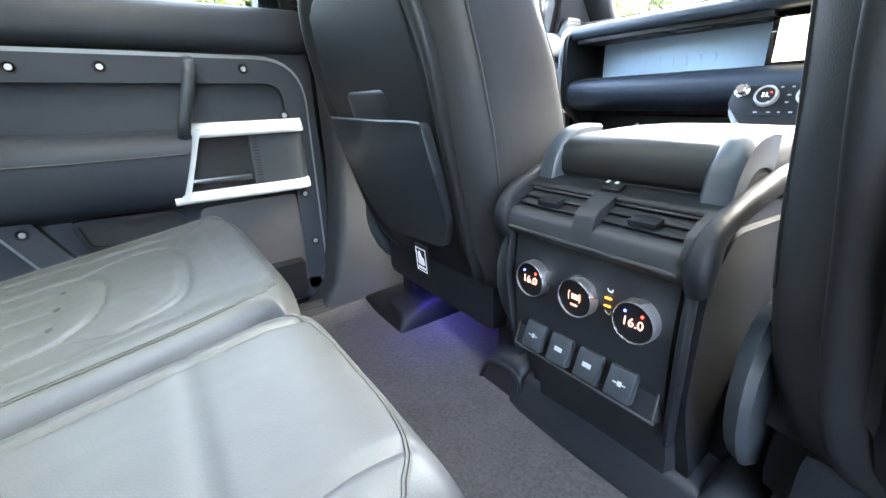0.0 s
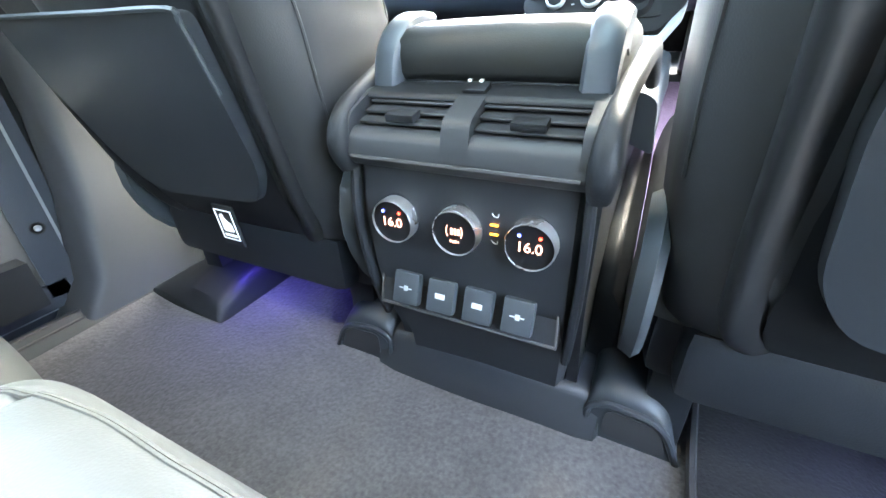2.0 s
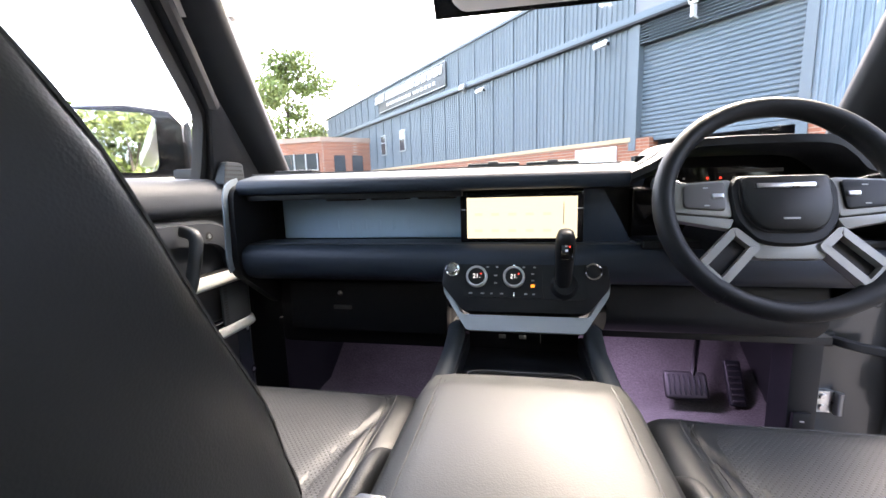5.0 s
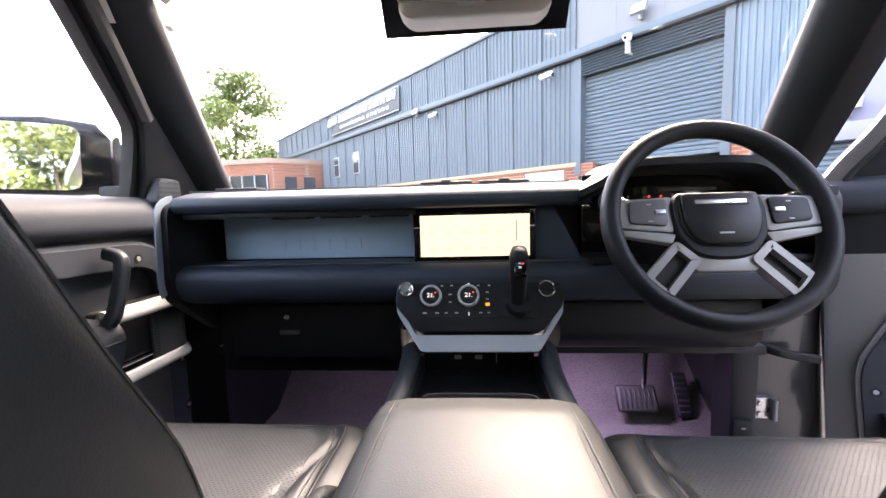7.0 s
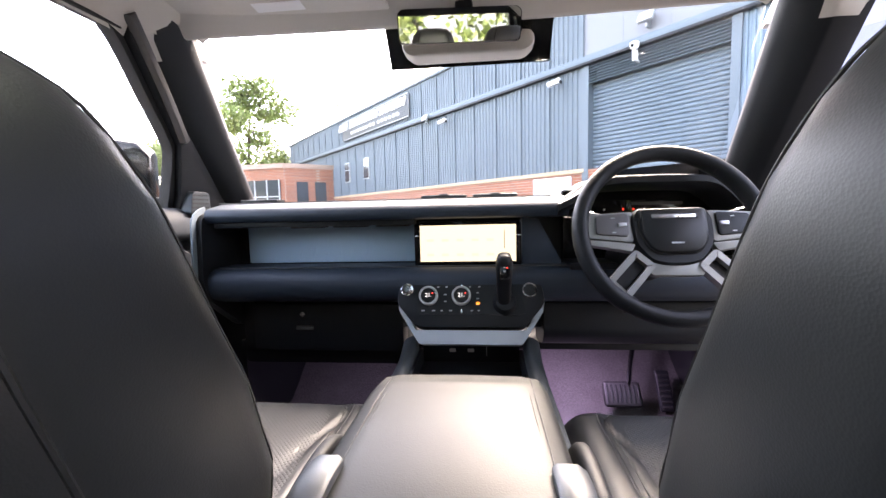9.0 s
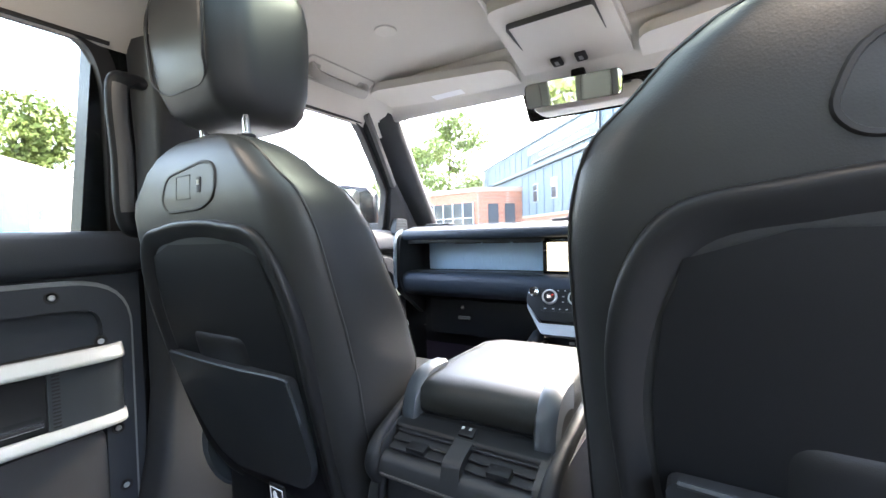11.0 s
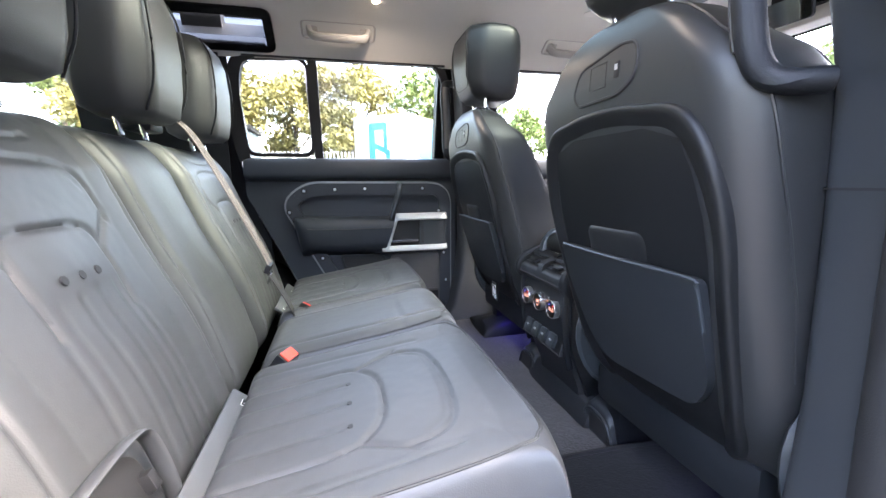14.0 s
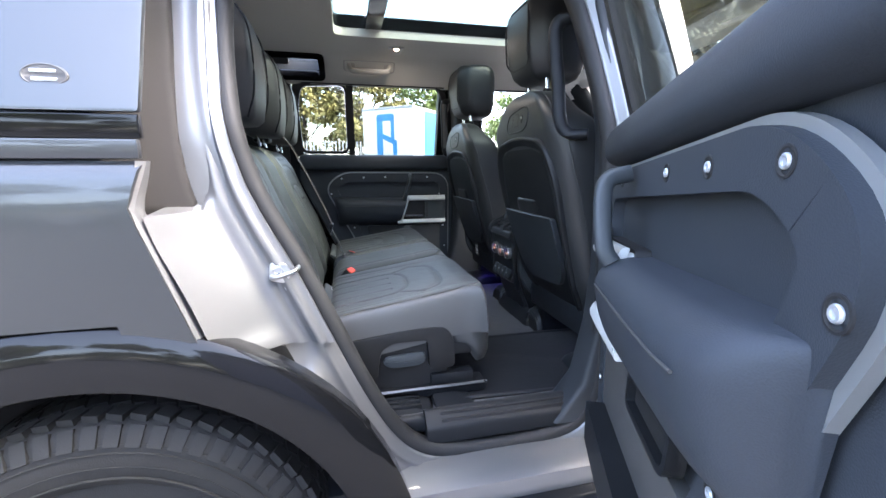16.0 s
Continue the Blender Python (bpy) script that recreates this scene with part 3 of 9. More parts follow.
# rear pillars and load space sides
for side in (-1, 1):
    c = thing("rear_side_trim", "black trim over the rear pillar and load space side", "side trim", kind="structure")
    prof = [(0.735, 0.62), (0.77, 0.9), (0.80, 1.2), (0.785, 1.37), (0.735, 1.60), (0.70, 1.735)]
    rings = []
    for x, z in prof:
        front = -0.962 + 0.03 * (z - 1.4)
        rings.append([(side * x, front, z), (side * (x - 0.03), front - 0.05, z), (side * (x - 0.04), front - 0.12, z), (side * (x - 0.035), -1.95, z), (side * (x + 0.004), -1.95, z), (side * (x + 0.004), front, z)])
    part("cover", loft(rings[:4]), PLASTIC_SOFT, c)
    for name, ya, yb in (("upper_cover", None, -1.42), ("rear_post", -1.82, -1.95)):
        part(name, loft([[(p[0], max(yb, min(p[1], ya if ya else 9.0)), p[2]) for p in r] for r in rings[3:]]), PLASTIC_SOFT, c)
    part("pane", loft([[(side * (x - 0.005), y, z) for y in (-1.42, -1.82)] + [(side * (x - 0.001), y, z) for y in (-1.82, -1.42)] for x, z in prof[3:]]), REAR_TINT, c, "dark tinted side glass")

# tailgate with its window
gate = thing("tailgate", "closed tailgate with a wide rear window", "tailgate", kind="structure")
part("panel", box(-0.80, 0.80, -2.0, -1.93, 0.55, 1.25, 0.01), PLASTIC, gate)
part("frame", band(rounded([(-0.80, 1.25), (0.80, 1.25), (0.72, 1.86), (-0.72, 1.86)], 0.03, 4), 0.10, -2.0, -1.94, "y"), PLASTIC, gate)
part("pane", box(-0.70, 0.70, -1.975, -1.97, 1.34, 1.77), REAR_TINT, gate)

# the right-hand rear door opening: seals and painted jamb
APERTURE = [(-0.885, 1.40), (-0.850, 1.240), (-0.765, 1.060), (-0.695, 0.895), (-0.640, 0.770), (-0.580, 0.660), (-0.520, 0.598), (-0.440, 0.570), (-0.30, 0.562), (-0.16, 0.572),
            (-0.080, 0.605), (-0.040, 0.69), (-0.030, 0.82), (-0.030, 1.0), (-0.034, 1.2), (-0.045, 1.38), (-0.075, 1.58), (-0.105, 1.70), (-0.155, 1.748), (-0.3, 1.757),
            (-0.6, 1.757), (-0.80, 1.750), (-0.868, 1.715), (-0.892, 1.60)]


def lean(z):
    """How far the body side leans in above the belt line."""
    return 0.0 if z < 1.36 else 0.30 * (z - 1.36)


loop = smooth_path([(0, y, z) for y, z in APERTURE], 4, True)
mid = Vector((0, -0.46, 1.15))


def most(p):
    """How far out the jamb may stand: it sinks in behind the rear pillar cover."""
    if p.y > -0.5:
        return 1.0
    t = min(1, max(0, (p.z - 0.76) / 0.14))
    return 0.95 - 0.130 * t * t * (3 - 2 * t)


def jamb_rings(steps, wide):
    rings = []
    n = len(loop)
    for i, p in enumerate(loop):
        t = (loop[(i + 1) % n] - loop[i - 1]).normalized()
        o = Vector((0, -t.z, t.y))
        if o.dot(p - mid) < 0:
            o = -o
        k = 1 + wide * min(1, max(0, (-0.45 - p.y) / 0.25)) * min(1, max(0, (p.z - 0.62) / 0.2)) * (1 if p.z < 1.5 else max(0, 1 - (p.z - 1.5) / 0.2))
        rings.append([Vector((min(x, most(p)) - lean(p.z), p.y + o.y * d * k, p.z + o.z * d * k)) for x, d in steps])
    return rings


seal = single("door_seal", loft(jamb_rings([(0.755, 0.004), (0.765, -0.012), (0.785, -0.016), (0.80, -0.008), (0.806, 0.006), (0.80, 0.02), (0.77, 0.02)], 0.0), False, True),
              RUBBER, "dark rubber door seal round the opening", "door seal", kind="structure", smooth=60)
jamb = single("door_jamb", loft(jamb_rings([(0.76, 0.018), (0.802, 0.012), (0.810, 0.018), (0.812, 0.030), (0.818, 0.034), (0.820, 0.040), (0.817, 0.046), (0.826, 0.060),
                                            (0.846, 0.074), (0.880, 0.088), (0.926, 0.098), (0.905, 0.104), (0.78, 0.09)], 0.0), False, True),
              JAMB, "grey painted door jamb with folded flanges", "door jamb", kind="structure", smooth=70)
# rear jamb: folds beside the seal, then a shallow bowl out to the panel's edge
def along(points, z):
    for (y0, z0), (y1, z1) in zip(points[:-1], points[1:]):
        if z <= z1:
            return y0 + (y1 - y0) * (z - z0) / (z1 - z0)
    return points[-1][0]


SEAL_LINE = [(-0.690, 0.885), (-0.765, 1.060), (-0.815, 1.160), (-0.850, 1.240), (-0.873, 1.320), (-0.885, 1.40), (-0.892, 1.60), (-0.880, 1.70), (-0.86, 1.78)]
LIP_LINE = [(-0.898, 0.90), (-0.905, 0.925), (-0.950, 1.06), (-0.985, 1.15), (-1.0, 1.208), (-1.0, 1.80)]


def bowl(z, t):
    a, b = along(SEAL_LINE, z) - 0.012, along(LIP_LINE, z) + 0.006
    w = 0.012 + 0.25 * max(0, 1 - max(0, t - 0.30) / 0.36) ** 1.5
    low = min(1, max(0, (1.195 + w - z) / w))
    low = low * low * (3 - 2 * low)
    xi, xo = 0.822 - 0.012 * (1 - low) - lean(z), 0.810 + 0.14 * low - lean(z)
    x = xi + 0.010 * math.exp(-((t - 0.16) / 0.06) ** 2) - 0.004 * math.exp(-((t - 0.28) / 0.05) ** 2) + 0.006 * math.exp(-((t - 0.40) / 0.07) ** 2)
    x += (xo - xi) * max(0, (t - 0.40) / 0.60) ** 1.7
    zz = z + 0.02 * t if z < 0.93 else z
    return (x, a + (b - a) * t, zz)


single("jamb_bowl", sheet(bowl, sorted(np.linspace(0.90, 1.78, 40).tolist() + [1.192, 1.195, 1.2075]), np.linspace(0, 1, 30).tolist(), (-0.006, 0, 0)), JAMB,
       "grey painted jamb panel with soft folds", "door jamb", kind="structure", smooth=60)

# latch striker on the jamb
st = thing("door_striker", "polished steel door striker bolted on the jamb", "striker")
part("base", plate(rounded([(-0.832, 1.048), (-0.800, 1.040), (-0.788, 1.058), (-0.796, 1.082), (-0.828, 1.086)], 0.008, 4), 0.815, 0.830, "x", 0.003), STEEL, st, "bright folded base plate")
part("loop", tube(smooth_path([(0.826, -0.826, 1.056), (0.840, -0.820, 1.056), (0.844, -0.800, 1.062), (0.840, -0.780, 1.068), (0.818, -0.774, 1.072)], 4), 0.0050), STEEL, st, "bare steel loop")
for y, z in ((-0.815, 1.069), (-0.793, 1.032)):
    part("bolt", lathe([(0.011, 0), (0.011, 0.006), (0.006, 0.007), (0.005, 0.004), (0, 0.004)], (0.829 if z > 1.05 else 0.818, y, z), (1, 0, 0), 12), STEEL, st)

# outer rear quarter, right and left
WHEEL_Y, WHEEL_Z = -1.13, 0.435


def quarter(side):
    q = thing("rear_quarter", "grey metallic rear quarter panel with a black strip and wheel arch", "body panel", kind="structure")
    y1 = -1.97
    # shoulder below the belt, gently barrelled, cut round the wheel arch
    def front(z):
        if z > 1.208:
            return -1.006 + 0.02 * min(1, (z - 1.208) / 0.07)
        return -1.006 + (1.208 - z) / (1.208 - 0.923) * 0.094 if z > 0.923 else -0.912
    zs = [0.88, 0.93, 0.98, 1.02, 1.06, 1.10, 1.14, 1.18, 1.21, 1.235, 1.255, 1.27, 1.279, 1.284]

    def skin(z, t):
        f = front(z)
        x = 0.962 - 0.55 * max(0, z - 1.20) ** 2 * 4 - 0.10 * max(0, 1.05 - z) ** 2
        if z > 1.275:
            x -= 0.014
        return (side * x, f + (y1 - f) * t, z)
    arch = lambda z, t: (lambda p: math.hypot(p[1] - WHEEL_Y, p[2] - WHEEL_Z) < 0.57)(skin(z, t))
    part("shoulder", sheet(skin, zs, [0, 0.004, 0.012] + np.linspace(0.03, 1, 30).tolist(), (-side * 0.01, 0, 0), arch), PAINT, q, smooth=60)
    fold = [[(side * (0.952 - 0.02 * max(0, z - 1.2) / 0.08), front(z) + 0.004, z), (side * (0.959 - 0.02 * max(0, z - 1.2) / 0.08), front(z) - 0.002, z), (side * 0.945, front(z) - 0.006, z), (side * 0.91, front(z) - 0.004, z), (side * 0.915, front(z) + 0.004, z)]
            for z in np.linspace(0.90, 1.284, 20)]
    part("edge", loft(fold), JAMB, q, "folded painted edge")
    part("belt_strip", box(*sorted((side * 0.925, side * 0.940)), y1, -0.988, 1.287, 1.318, 0.004), PAINT, q)
    part("black_strip", box(*sorted((side * 0.915, side * 0.930)), y1, -0.986, 1.319, 1.357, 0.003), GLOSS_BLACK, q)
    up = plate(rounded([(-0.982, 1.359), (-1.42, 1.359), (-1.42, 1.80), (-0.968, 1.80)], 0.006, 2), 0, side * 0.012, "x", 0.004)
    for v in up.verts:
        v.co.x += side * (0.925 - lean(v.co.z))
    part("pillar_panel", up, PAINT, q, "body-coloured square panel")
    post = plate([(-1.82, 1.359), (y1, 1.359), (y1, 1.80), (-1.82, 1.80)], 0, side * 0.012, "x", 0.004)
    for v in post.verts:
        v.co.x += side * (0.925 - lean(v.co.z))
    part("rear_post", post, PAINT, q)
    rim_top = up = box(*sorted((side * 0.80, side * 0.90)), y1, -0.1, 1.80, 1.90, 0.02)
    part("roof_rail", rim_top, PAINT, q)
    # arch flare
    rings = []
    for k in range(37):
        a = radians(-12 + 204 * k / 36)
        c, s = math.cos(a), math.sin(a)
        ring = [(0.80, 0.50), (0.80, 0.475), (0.952, 0.470), (0.972, 0.480), (0.975, 0.50), (0.972, 0.535), (0.964, 0.575), (0.955, 0.585), (0.90, 0.58)]
        rings.append([(side * x, WHEEL_Y + c * r, WHEEL_Z + s * r) for x, r in ring])
    part("wheel_arch", loft(rings), GLOSS_BLACK, q, "gloss black wheel arch")
    rings = []
    for k in range(25):
        a = radians(0 + 180 * k / 24)
        rings.append([(side * x, WHEEL_Y + math.cos(a) * r, WHEEL_Z + math.sin(a) * r) for x, r in ((0.50, 0.49), (0.80, 0.49), (0.80, 0.50), (0.50, 0.50))])
    part("arch_liner", loft(rings), PLASTIC, q, "rough black arch liner")
    # oval badge, plain
    bx = 0.937 - lean(1.41)
    part("badge", lathe([(0.001, 0), (0.5, 0), (0.5, 0.25), (0.46, 0.3), (0.44, 0.22), (0.001, 0.22)], (0, 0, 0), (1, 0, 0), 32,), GREY_TRIM, q, "oval grey metal badge",
         xf=Matrix(((side * 0.012, 0, 0, side * bx), (0, 0.062, 0, -1.105), (0, 0, 0.034, 1.411), (0, 0, 0, 1))))
    for dz in (-0.006, 0.006):
        part("badge_bar", box(*sorted((side * (bx + 0.002), side * (bx + 0.004))), -1.122, -1.088, 1.408 + dz, 1.4135 + dz, 0.001), CHROME, q)
    return q


quarter(1)
quarter(-1)
flap = bmesh.new()
grid = []
for z, yf, xf in ((1.188, -0.962, 0.836), (1.194, -0.953, 0.836), (1.210, -0.951, 0.835), (1.26, -0.961, 0.831), (1.32, -0.967, 0.827), (1.44, -0.972, 0.810), (1.60, -0.974, 0.775), (1.76, -0.975, 0.735)):
    grid.append([flap.verts.new((xf + dx, yf - dy, z)) for dx, dy in ((-0.02, 0.0), (-0.003, 0.0), (0.001, 0.003), (0.004, 0.012), (0.02, 0.05), (0.045, 0.11))])
for r0, r1 in zip(grid[:-1], grid[1:]):
    for k in range(5):
        flap.faces.new((r0[k], r0[k + 1], r1[k + 1], r1[k]))
flap.faces.new(grid[0])
single("pillar_flap", flap, PILLAR_GREY, "grey-brown plastic pillar cover on the door jamb", "pillar cover", kind="structure")

# side sills
for side in (-1, 1):
    s = thing("side_sill", "grey painted side sill above a black rocker", "side sill", kind="structure")
    out = [(0.78, 0.535), (0.80, 0.562), (0.87, 0.556), (0.90, 0.545), (0.905, 0.50), (0.80, 0.49)]
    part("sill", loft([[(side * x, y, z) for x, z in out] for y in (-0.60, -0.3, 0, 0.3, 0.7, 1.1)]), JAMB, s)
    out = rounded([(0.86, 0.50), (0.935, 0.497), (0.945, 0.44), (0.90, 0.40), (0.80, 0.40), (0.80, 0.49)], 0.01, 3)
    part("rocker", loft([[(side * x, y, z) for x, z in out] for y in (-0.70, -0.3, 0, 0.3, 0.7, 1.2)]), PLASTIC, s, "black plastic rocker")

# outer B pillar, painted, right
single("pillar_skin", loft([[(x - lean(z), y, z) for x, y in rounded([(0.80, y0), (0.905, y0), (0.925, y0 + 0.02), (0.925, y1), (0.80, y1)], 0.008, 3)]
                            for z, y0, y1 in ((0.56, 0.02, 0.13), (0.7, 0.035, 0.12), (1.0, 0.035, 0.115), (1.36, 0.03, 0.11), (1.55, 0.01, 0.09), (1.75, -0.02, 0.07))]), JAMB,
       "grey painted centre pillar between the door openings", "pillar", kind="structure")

# front pillars, windscreen, screen header
SCREEN_LO, SCREEN_HI = (1.20, 1.335), (0.80, 1.80)
for side in (-1, 1):
    a = thing("front_pillar", "black trim on the slanting windscreen pillar", "pillar trim", kind="structure")
    fx, fy = [(0.765, 1.30), (0.755, 1.335), (0.740, 1.394), (0.700, 1.587), (0.660, 1.744), (0.638, 1.83)], [(1.20, 1.30), (1.165, 1.335), (1.129, 1.394), (0.944, 1.587), (0.785, 1.744), (0.70, 1.83)]
    rx, ry = [(0.825, 1.30), (0.800, 1.405), (0.762, 1.54), (0.725, 1.676), (0.683, 1.83)], [(1.15, 1.30), (1.03, 1.405), (0.88, 1.54), (0.728, 1.676), (0.56, 1.83)]

    def post(z, out=0.0):
        x, y, r, yr = along(fx, z), along(fy, z), along(rx, z), along(ry, z)
        return [(side * (px - out * ox), py - out * oy, z) for px, py, ox, oy in ((x, y, 1, 0.3), (x - 0.010 + 0.2 * (r - x), y - 0.3 * (y - yr), 1, 0.3), (x + 0.65 * (r - x) - 0.006, y - 0.75 * (y - yr), 1, 0.5), (r - 0.006, yr + 0.006, 1, 1), (r, yr, 0.5, 1), (r + 0.07, yr + 0.02, 0, 1), (r + 0.07, y + 0.07, 0, 0), (x + 0.012, y + 0.035, 0, 0))]
    part("cover", loft([post(z) for z in (1.30, 1.335, 1.394, 1.45, 1.54, 1.587, 1.63, 1.676, 1.744, 1.80, 1.83)]), PLASTIC_SOFT, a, smooth=60)
    part("upper_cover", loft([[(px, py, z + dz * min(1, max(0, (py - along(ry, z)) / 0.14))) for px, py, z in post(z, 0.004)] for z, dz in ((1.695, 0.048), (1.71, 0.045), (1.76, 0.02), (1.83, 0.0))]), ROOF_TRIM, a, "pale cloth upper cover", smooth=60)
    # scuttle upright below
    if side < 0:
        part("kick_panel", box(-0.885, -0.70, 0.975, 1.75, 0.55, 1.32, 0.02), PLASTIC, a)
    else:
        part("kick_panel", box(0.735, 0.93, 1.085, 1.75, 0.55, 1.32, 0.02), PAINT, a, "dark grey painted hinge post")
single("windscreen_header", loft([[(x, y - 0.03 * (abs(x) / 0.66) ** 2, z - 0.006 * (abs(x) / 0.66) ** 4) for y, z in rounded([(0.64, 1.836), (0.74, 1.790), (0.775, 1.760), (0.795, 1.766), (0.82, 1.80), (0.82, 1.86), (0.64, 1.86)], 0.008, 3)] for x in np.linspace(-0.66, 0.66, 15)]), ROOF_TRIM,
       "pale cloth header above the windscreen", "roof trim", kind="structure", smooth=60)
ws = thing("windscreen", "clear upright windscreen", "windscreen", kind="structure")
part("pane", loft([[(x, y, z) for x, y, z in ((-0.74, *SCREEN_LO), (0.74, *SCREEN_LO), (0.66, *SCREEN_HI), (-0.66, *SCREEN_HI))],
                   [(x, y + 0.005, z + 0.004) for x, y, z in ((-0.74, *SCREEN_LO), (0.74, *SCREEN_LO), (0.66, *SCREEN_HI), (-0.66, *SCREEN_HI))]]), GLASS, ws)
part("black_border", sheet(lambda x, t: (x, 0.80 + (0.88 - 0.80) * t + 0.008, 1.80 - (1.80 - 1.705) * t), [-0.66, -0.195, 0.205, 0.66], [0, 0.12, 1.0], (0, 0.002, 0.002),
                           lambda x, t: t > 0.12 and abs(x) > 0.21), GLOSS_BLACK, ws, "black printed border behind the mirror")
for side in (-1, 1):
    single("bonnet_edge", box(*sorted((side * 0.02, side * 0.9)), 1.25, 2.35, 1.18, 1.27, 0.03), PAINT, "grey metallic bonnet half", "bonnet", kind="structure")

# plain front end that carries the bonnet
for side in (-1, 1):
    out = rounded([(0.30, 0.50), (0.90, 0.50), (0.93, 0.62), (0.93, 1.12), (0.88, 1.185), (0.30, 1.185)], [0.02, 0.04, 0.05, 0.06, 0.04, 0.02], 4)
    single("front_wing", loft([[(side * (0.3 + (x - 0.3) * k), y, z) for x, z in out] for y, k in ((1.76, 1.0), (2.0, 1.0), (2.25, 0.98), (2.36, 0.92))]), PAINT, "grey metallic front wing under the bonnet", "body panel", kind="structure")


# ---------------------------------------------------------------- doors
def car_door(name, label, mirror, hinge, angle, length, split, mirror_glass=False, rise=0.0, bare=False):
    """A door in its own axes: w towards the cabin, u back from the hinge, z up; mirror: -1 for the car's left, 1 for its right."""
    d = new(name)
    d.empty_display_size = 0.05
    tagged(d, label, "car door", "car doors")
    s = Matrix(((-mirror, 0, 0, 0), (0, -1, 0, 0), (0, 0, 1, 0), (0, 0, 0, 1)))
    L = length

    def put(name, bm, mat, parent=None, label="", smooth=40):
        return part(name, bm, mat, parent or d, label, smooth, s)
    gw = lambda z: -0.045 + 0.30 * (z - 1.36)

    # metal core and outer skin
    put("core", plate(rounded([(0.0, 0.60), (0.0, 1.35), (L, 1.35), (L + 0.005, 1.22), (L - 0.16, 0.86), (L - 0.30, 0.60)] if split else [(0, 0.60), (0, 1.35), (L, 1.35), (L, 0.60)], 0.03, 4), -0.10, -0.022, "x", 0.008), JAMB, None, "grey painted inner metal")
    put("outer_skin", plate(rounded([(-0.02, 0.53), (-0.02, 1.33), (L + 0.10, 1.33), (L + 0.10, 1.22), (L - 0.02, 0.90), (L - 0.16, 0.53)] if split else [(-0.02, 0.53), (-0.02, 1.33), (L + 0.02, 1.33), (L + 0.02, 0.53)], 0.03, 4), -0.155, -0.10, "x", 0.01), PAINT, None, "grey metallic outer panel")
    if split:
        put("inner_cover", plate(rounded([(0.0, 0.63), (0.0, 1.34), (L, 1.34), (L + 0.004, 1.22), (L - 0.16, 0.88), (L - 0.28, 0.63)], 0.03, 4), -0.0225, -0.0185, "x"), DOOR_TRIM, None, "black outer trim")
    # padded belt rail
    prof = rounded([(-0.06, 1.275), (-0.008, 1.270), (0.022, 1.288), (0.020, 1.335), (-0.006, 1.366), (-0.06, 1.366)], 0.02, 4)
    put("belt_pad", loft([[(w * k, u, 1.32 + (z - 1.32) * (0.85 if k < 1 else 1)) for w, z in prof] for u, k in ((0.0, 0.5), (0.02, 1), (L * 0.5, 1), (L - 0.02, 1), (L, 0.6))]), DOOR_TRIM, None, "soft black padded rail")
    # trim panel with silver edge line
    if split:
        line = [(0.035, 0.66), (0.030, 1.255), (0.655, 1.262), (0.752, 1.180), (0.585, 0.86), (0.46, 0.66)]
        rad = [0.02, 0.10, 0.12, 0.07, 0.04, 0.02]
    else:
        start = 0.14 if bare else 0.055
        line = [(start, 0.66), (start, 1.255), (L - 0.10, 1.262), (L - 0.03, 1.17), (L - 0.10, 0.66)]
        rad = [0.02, 0.14, 0.10, 0.07, 0.04]
        if bare:
            line, rad = [(0.074, 0.66), (0.064, 0.89), (0.145, 1.045), (0.30, 1.12), (L - 0.10, 1.12), (L - 0.10, 0.66)], [0.02, 0.05, 0.05, 0.05, 0.06, 0.04]
    out = rounded(line, rad, 8)
    put("trim_panel", plate(out, -0.0215, -0.012, "x"), DOOR_TRIM)
    put("edge_line", band(out, -0.009, -0.0125, -0.003, "x"), EDGE, None, "thin satin silver edge line")
    put("screw_frame", band(out, 0.050, -0.012, 0.010, "x"), DOOR_TRIM, None, "black frame with screws")
    screws = [(0.118, 0.963), (0.091, 0.827), (0.10, 0.70)] if bare else [(0.085, 1.135), (0.063, 0.942), (0.054, 0.813)]
    screws += [(0.158, 1.236), (0.41, 1.237), (0.535, 1.235), (0.66, 1.230), (0.722, 1.143), (0.599, 0.943)] if split else [(0.30, 1.095), (0.56, 1.095)] if bare else [(0.17, 1.222), (0.42, 1.236), (0.56, 1.236), (L - 0.13, 1.236), (L - 0.07, 1.10)]
    for u, z in screws:
        sc = put("screw", lathe([(0.0058, 0), (0.0058, 0.0022), (0.005, 0.0032), (0.0032, 0.0032), (0.003, 0.002), (0, 0.002)], (0.009, u, z), (1, 0, 0), 12), SCREW)
        put("screw_cup", lathe([(0.0120, 0.0), (0.0118, 0.0016), (0.0100, 0.0018), (0.0085, 0.0008), (0, 0.0008)], (0.0092, u, z), (1, 0, 0), 16), RUBBER, sc)
    # armrest
    A0, A1 = 0.285, (0.712 if split else L - 0.10)
    prof = rounded([(-0.012, 1.115), (0.046, 1.110), (0.072, 1.082), (0.068, 1.03), (0.046, 0.975), (-0.012, 0.945)], [0.0, 0.030, 0.035, 0.03, 0.04, 0.0], 5)
    rings = []
    for u, k, dz in ((A0 + 0.0, 1.0, 0), (A0 + 0.05, 1, 0), ((A0 + A1) / 2, 1.0, 0.004), (A1 - 0.10, 0.98, 0.006), (A1 - 0.055, 0.94, 0.008), (A1 - 0.030, 0.84, 0.008), (A1 - 0.012, 0.62, 0.008), (A1, 0.25, 0.007)):
        rings.append([(-0.012 + (w + 0.012) * k, u + (1.115 - z) * ((0.32 if split else 0.12) if u < A0 + 0.03 else -0.18 if u > A1 - 0.11 else 0), z + dz) for w, z in prof])
    arm = put("armrest", loft(rings), DOOR_TRIM, None, "black vinyl padded armrest")
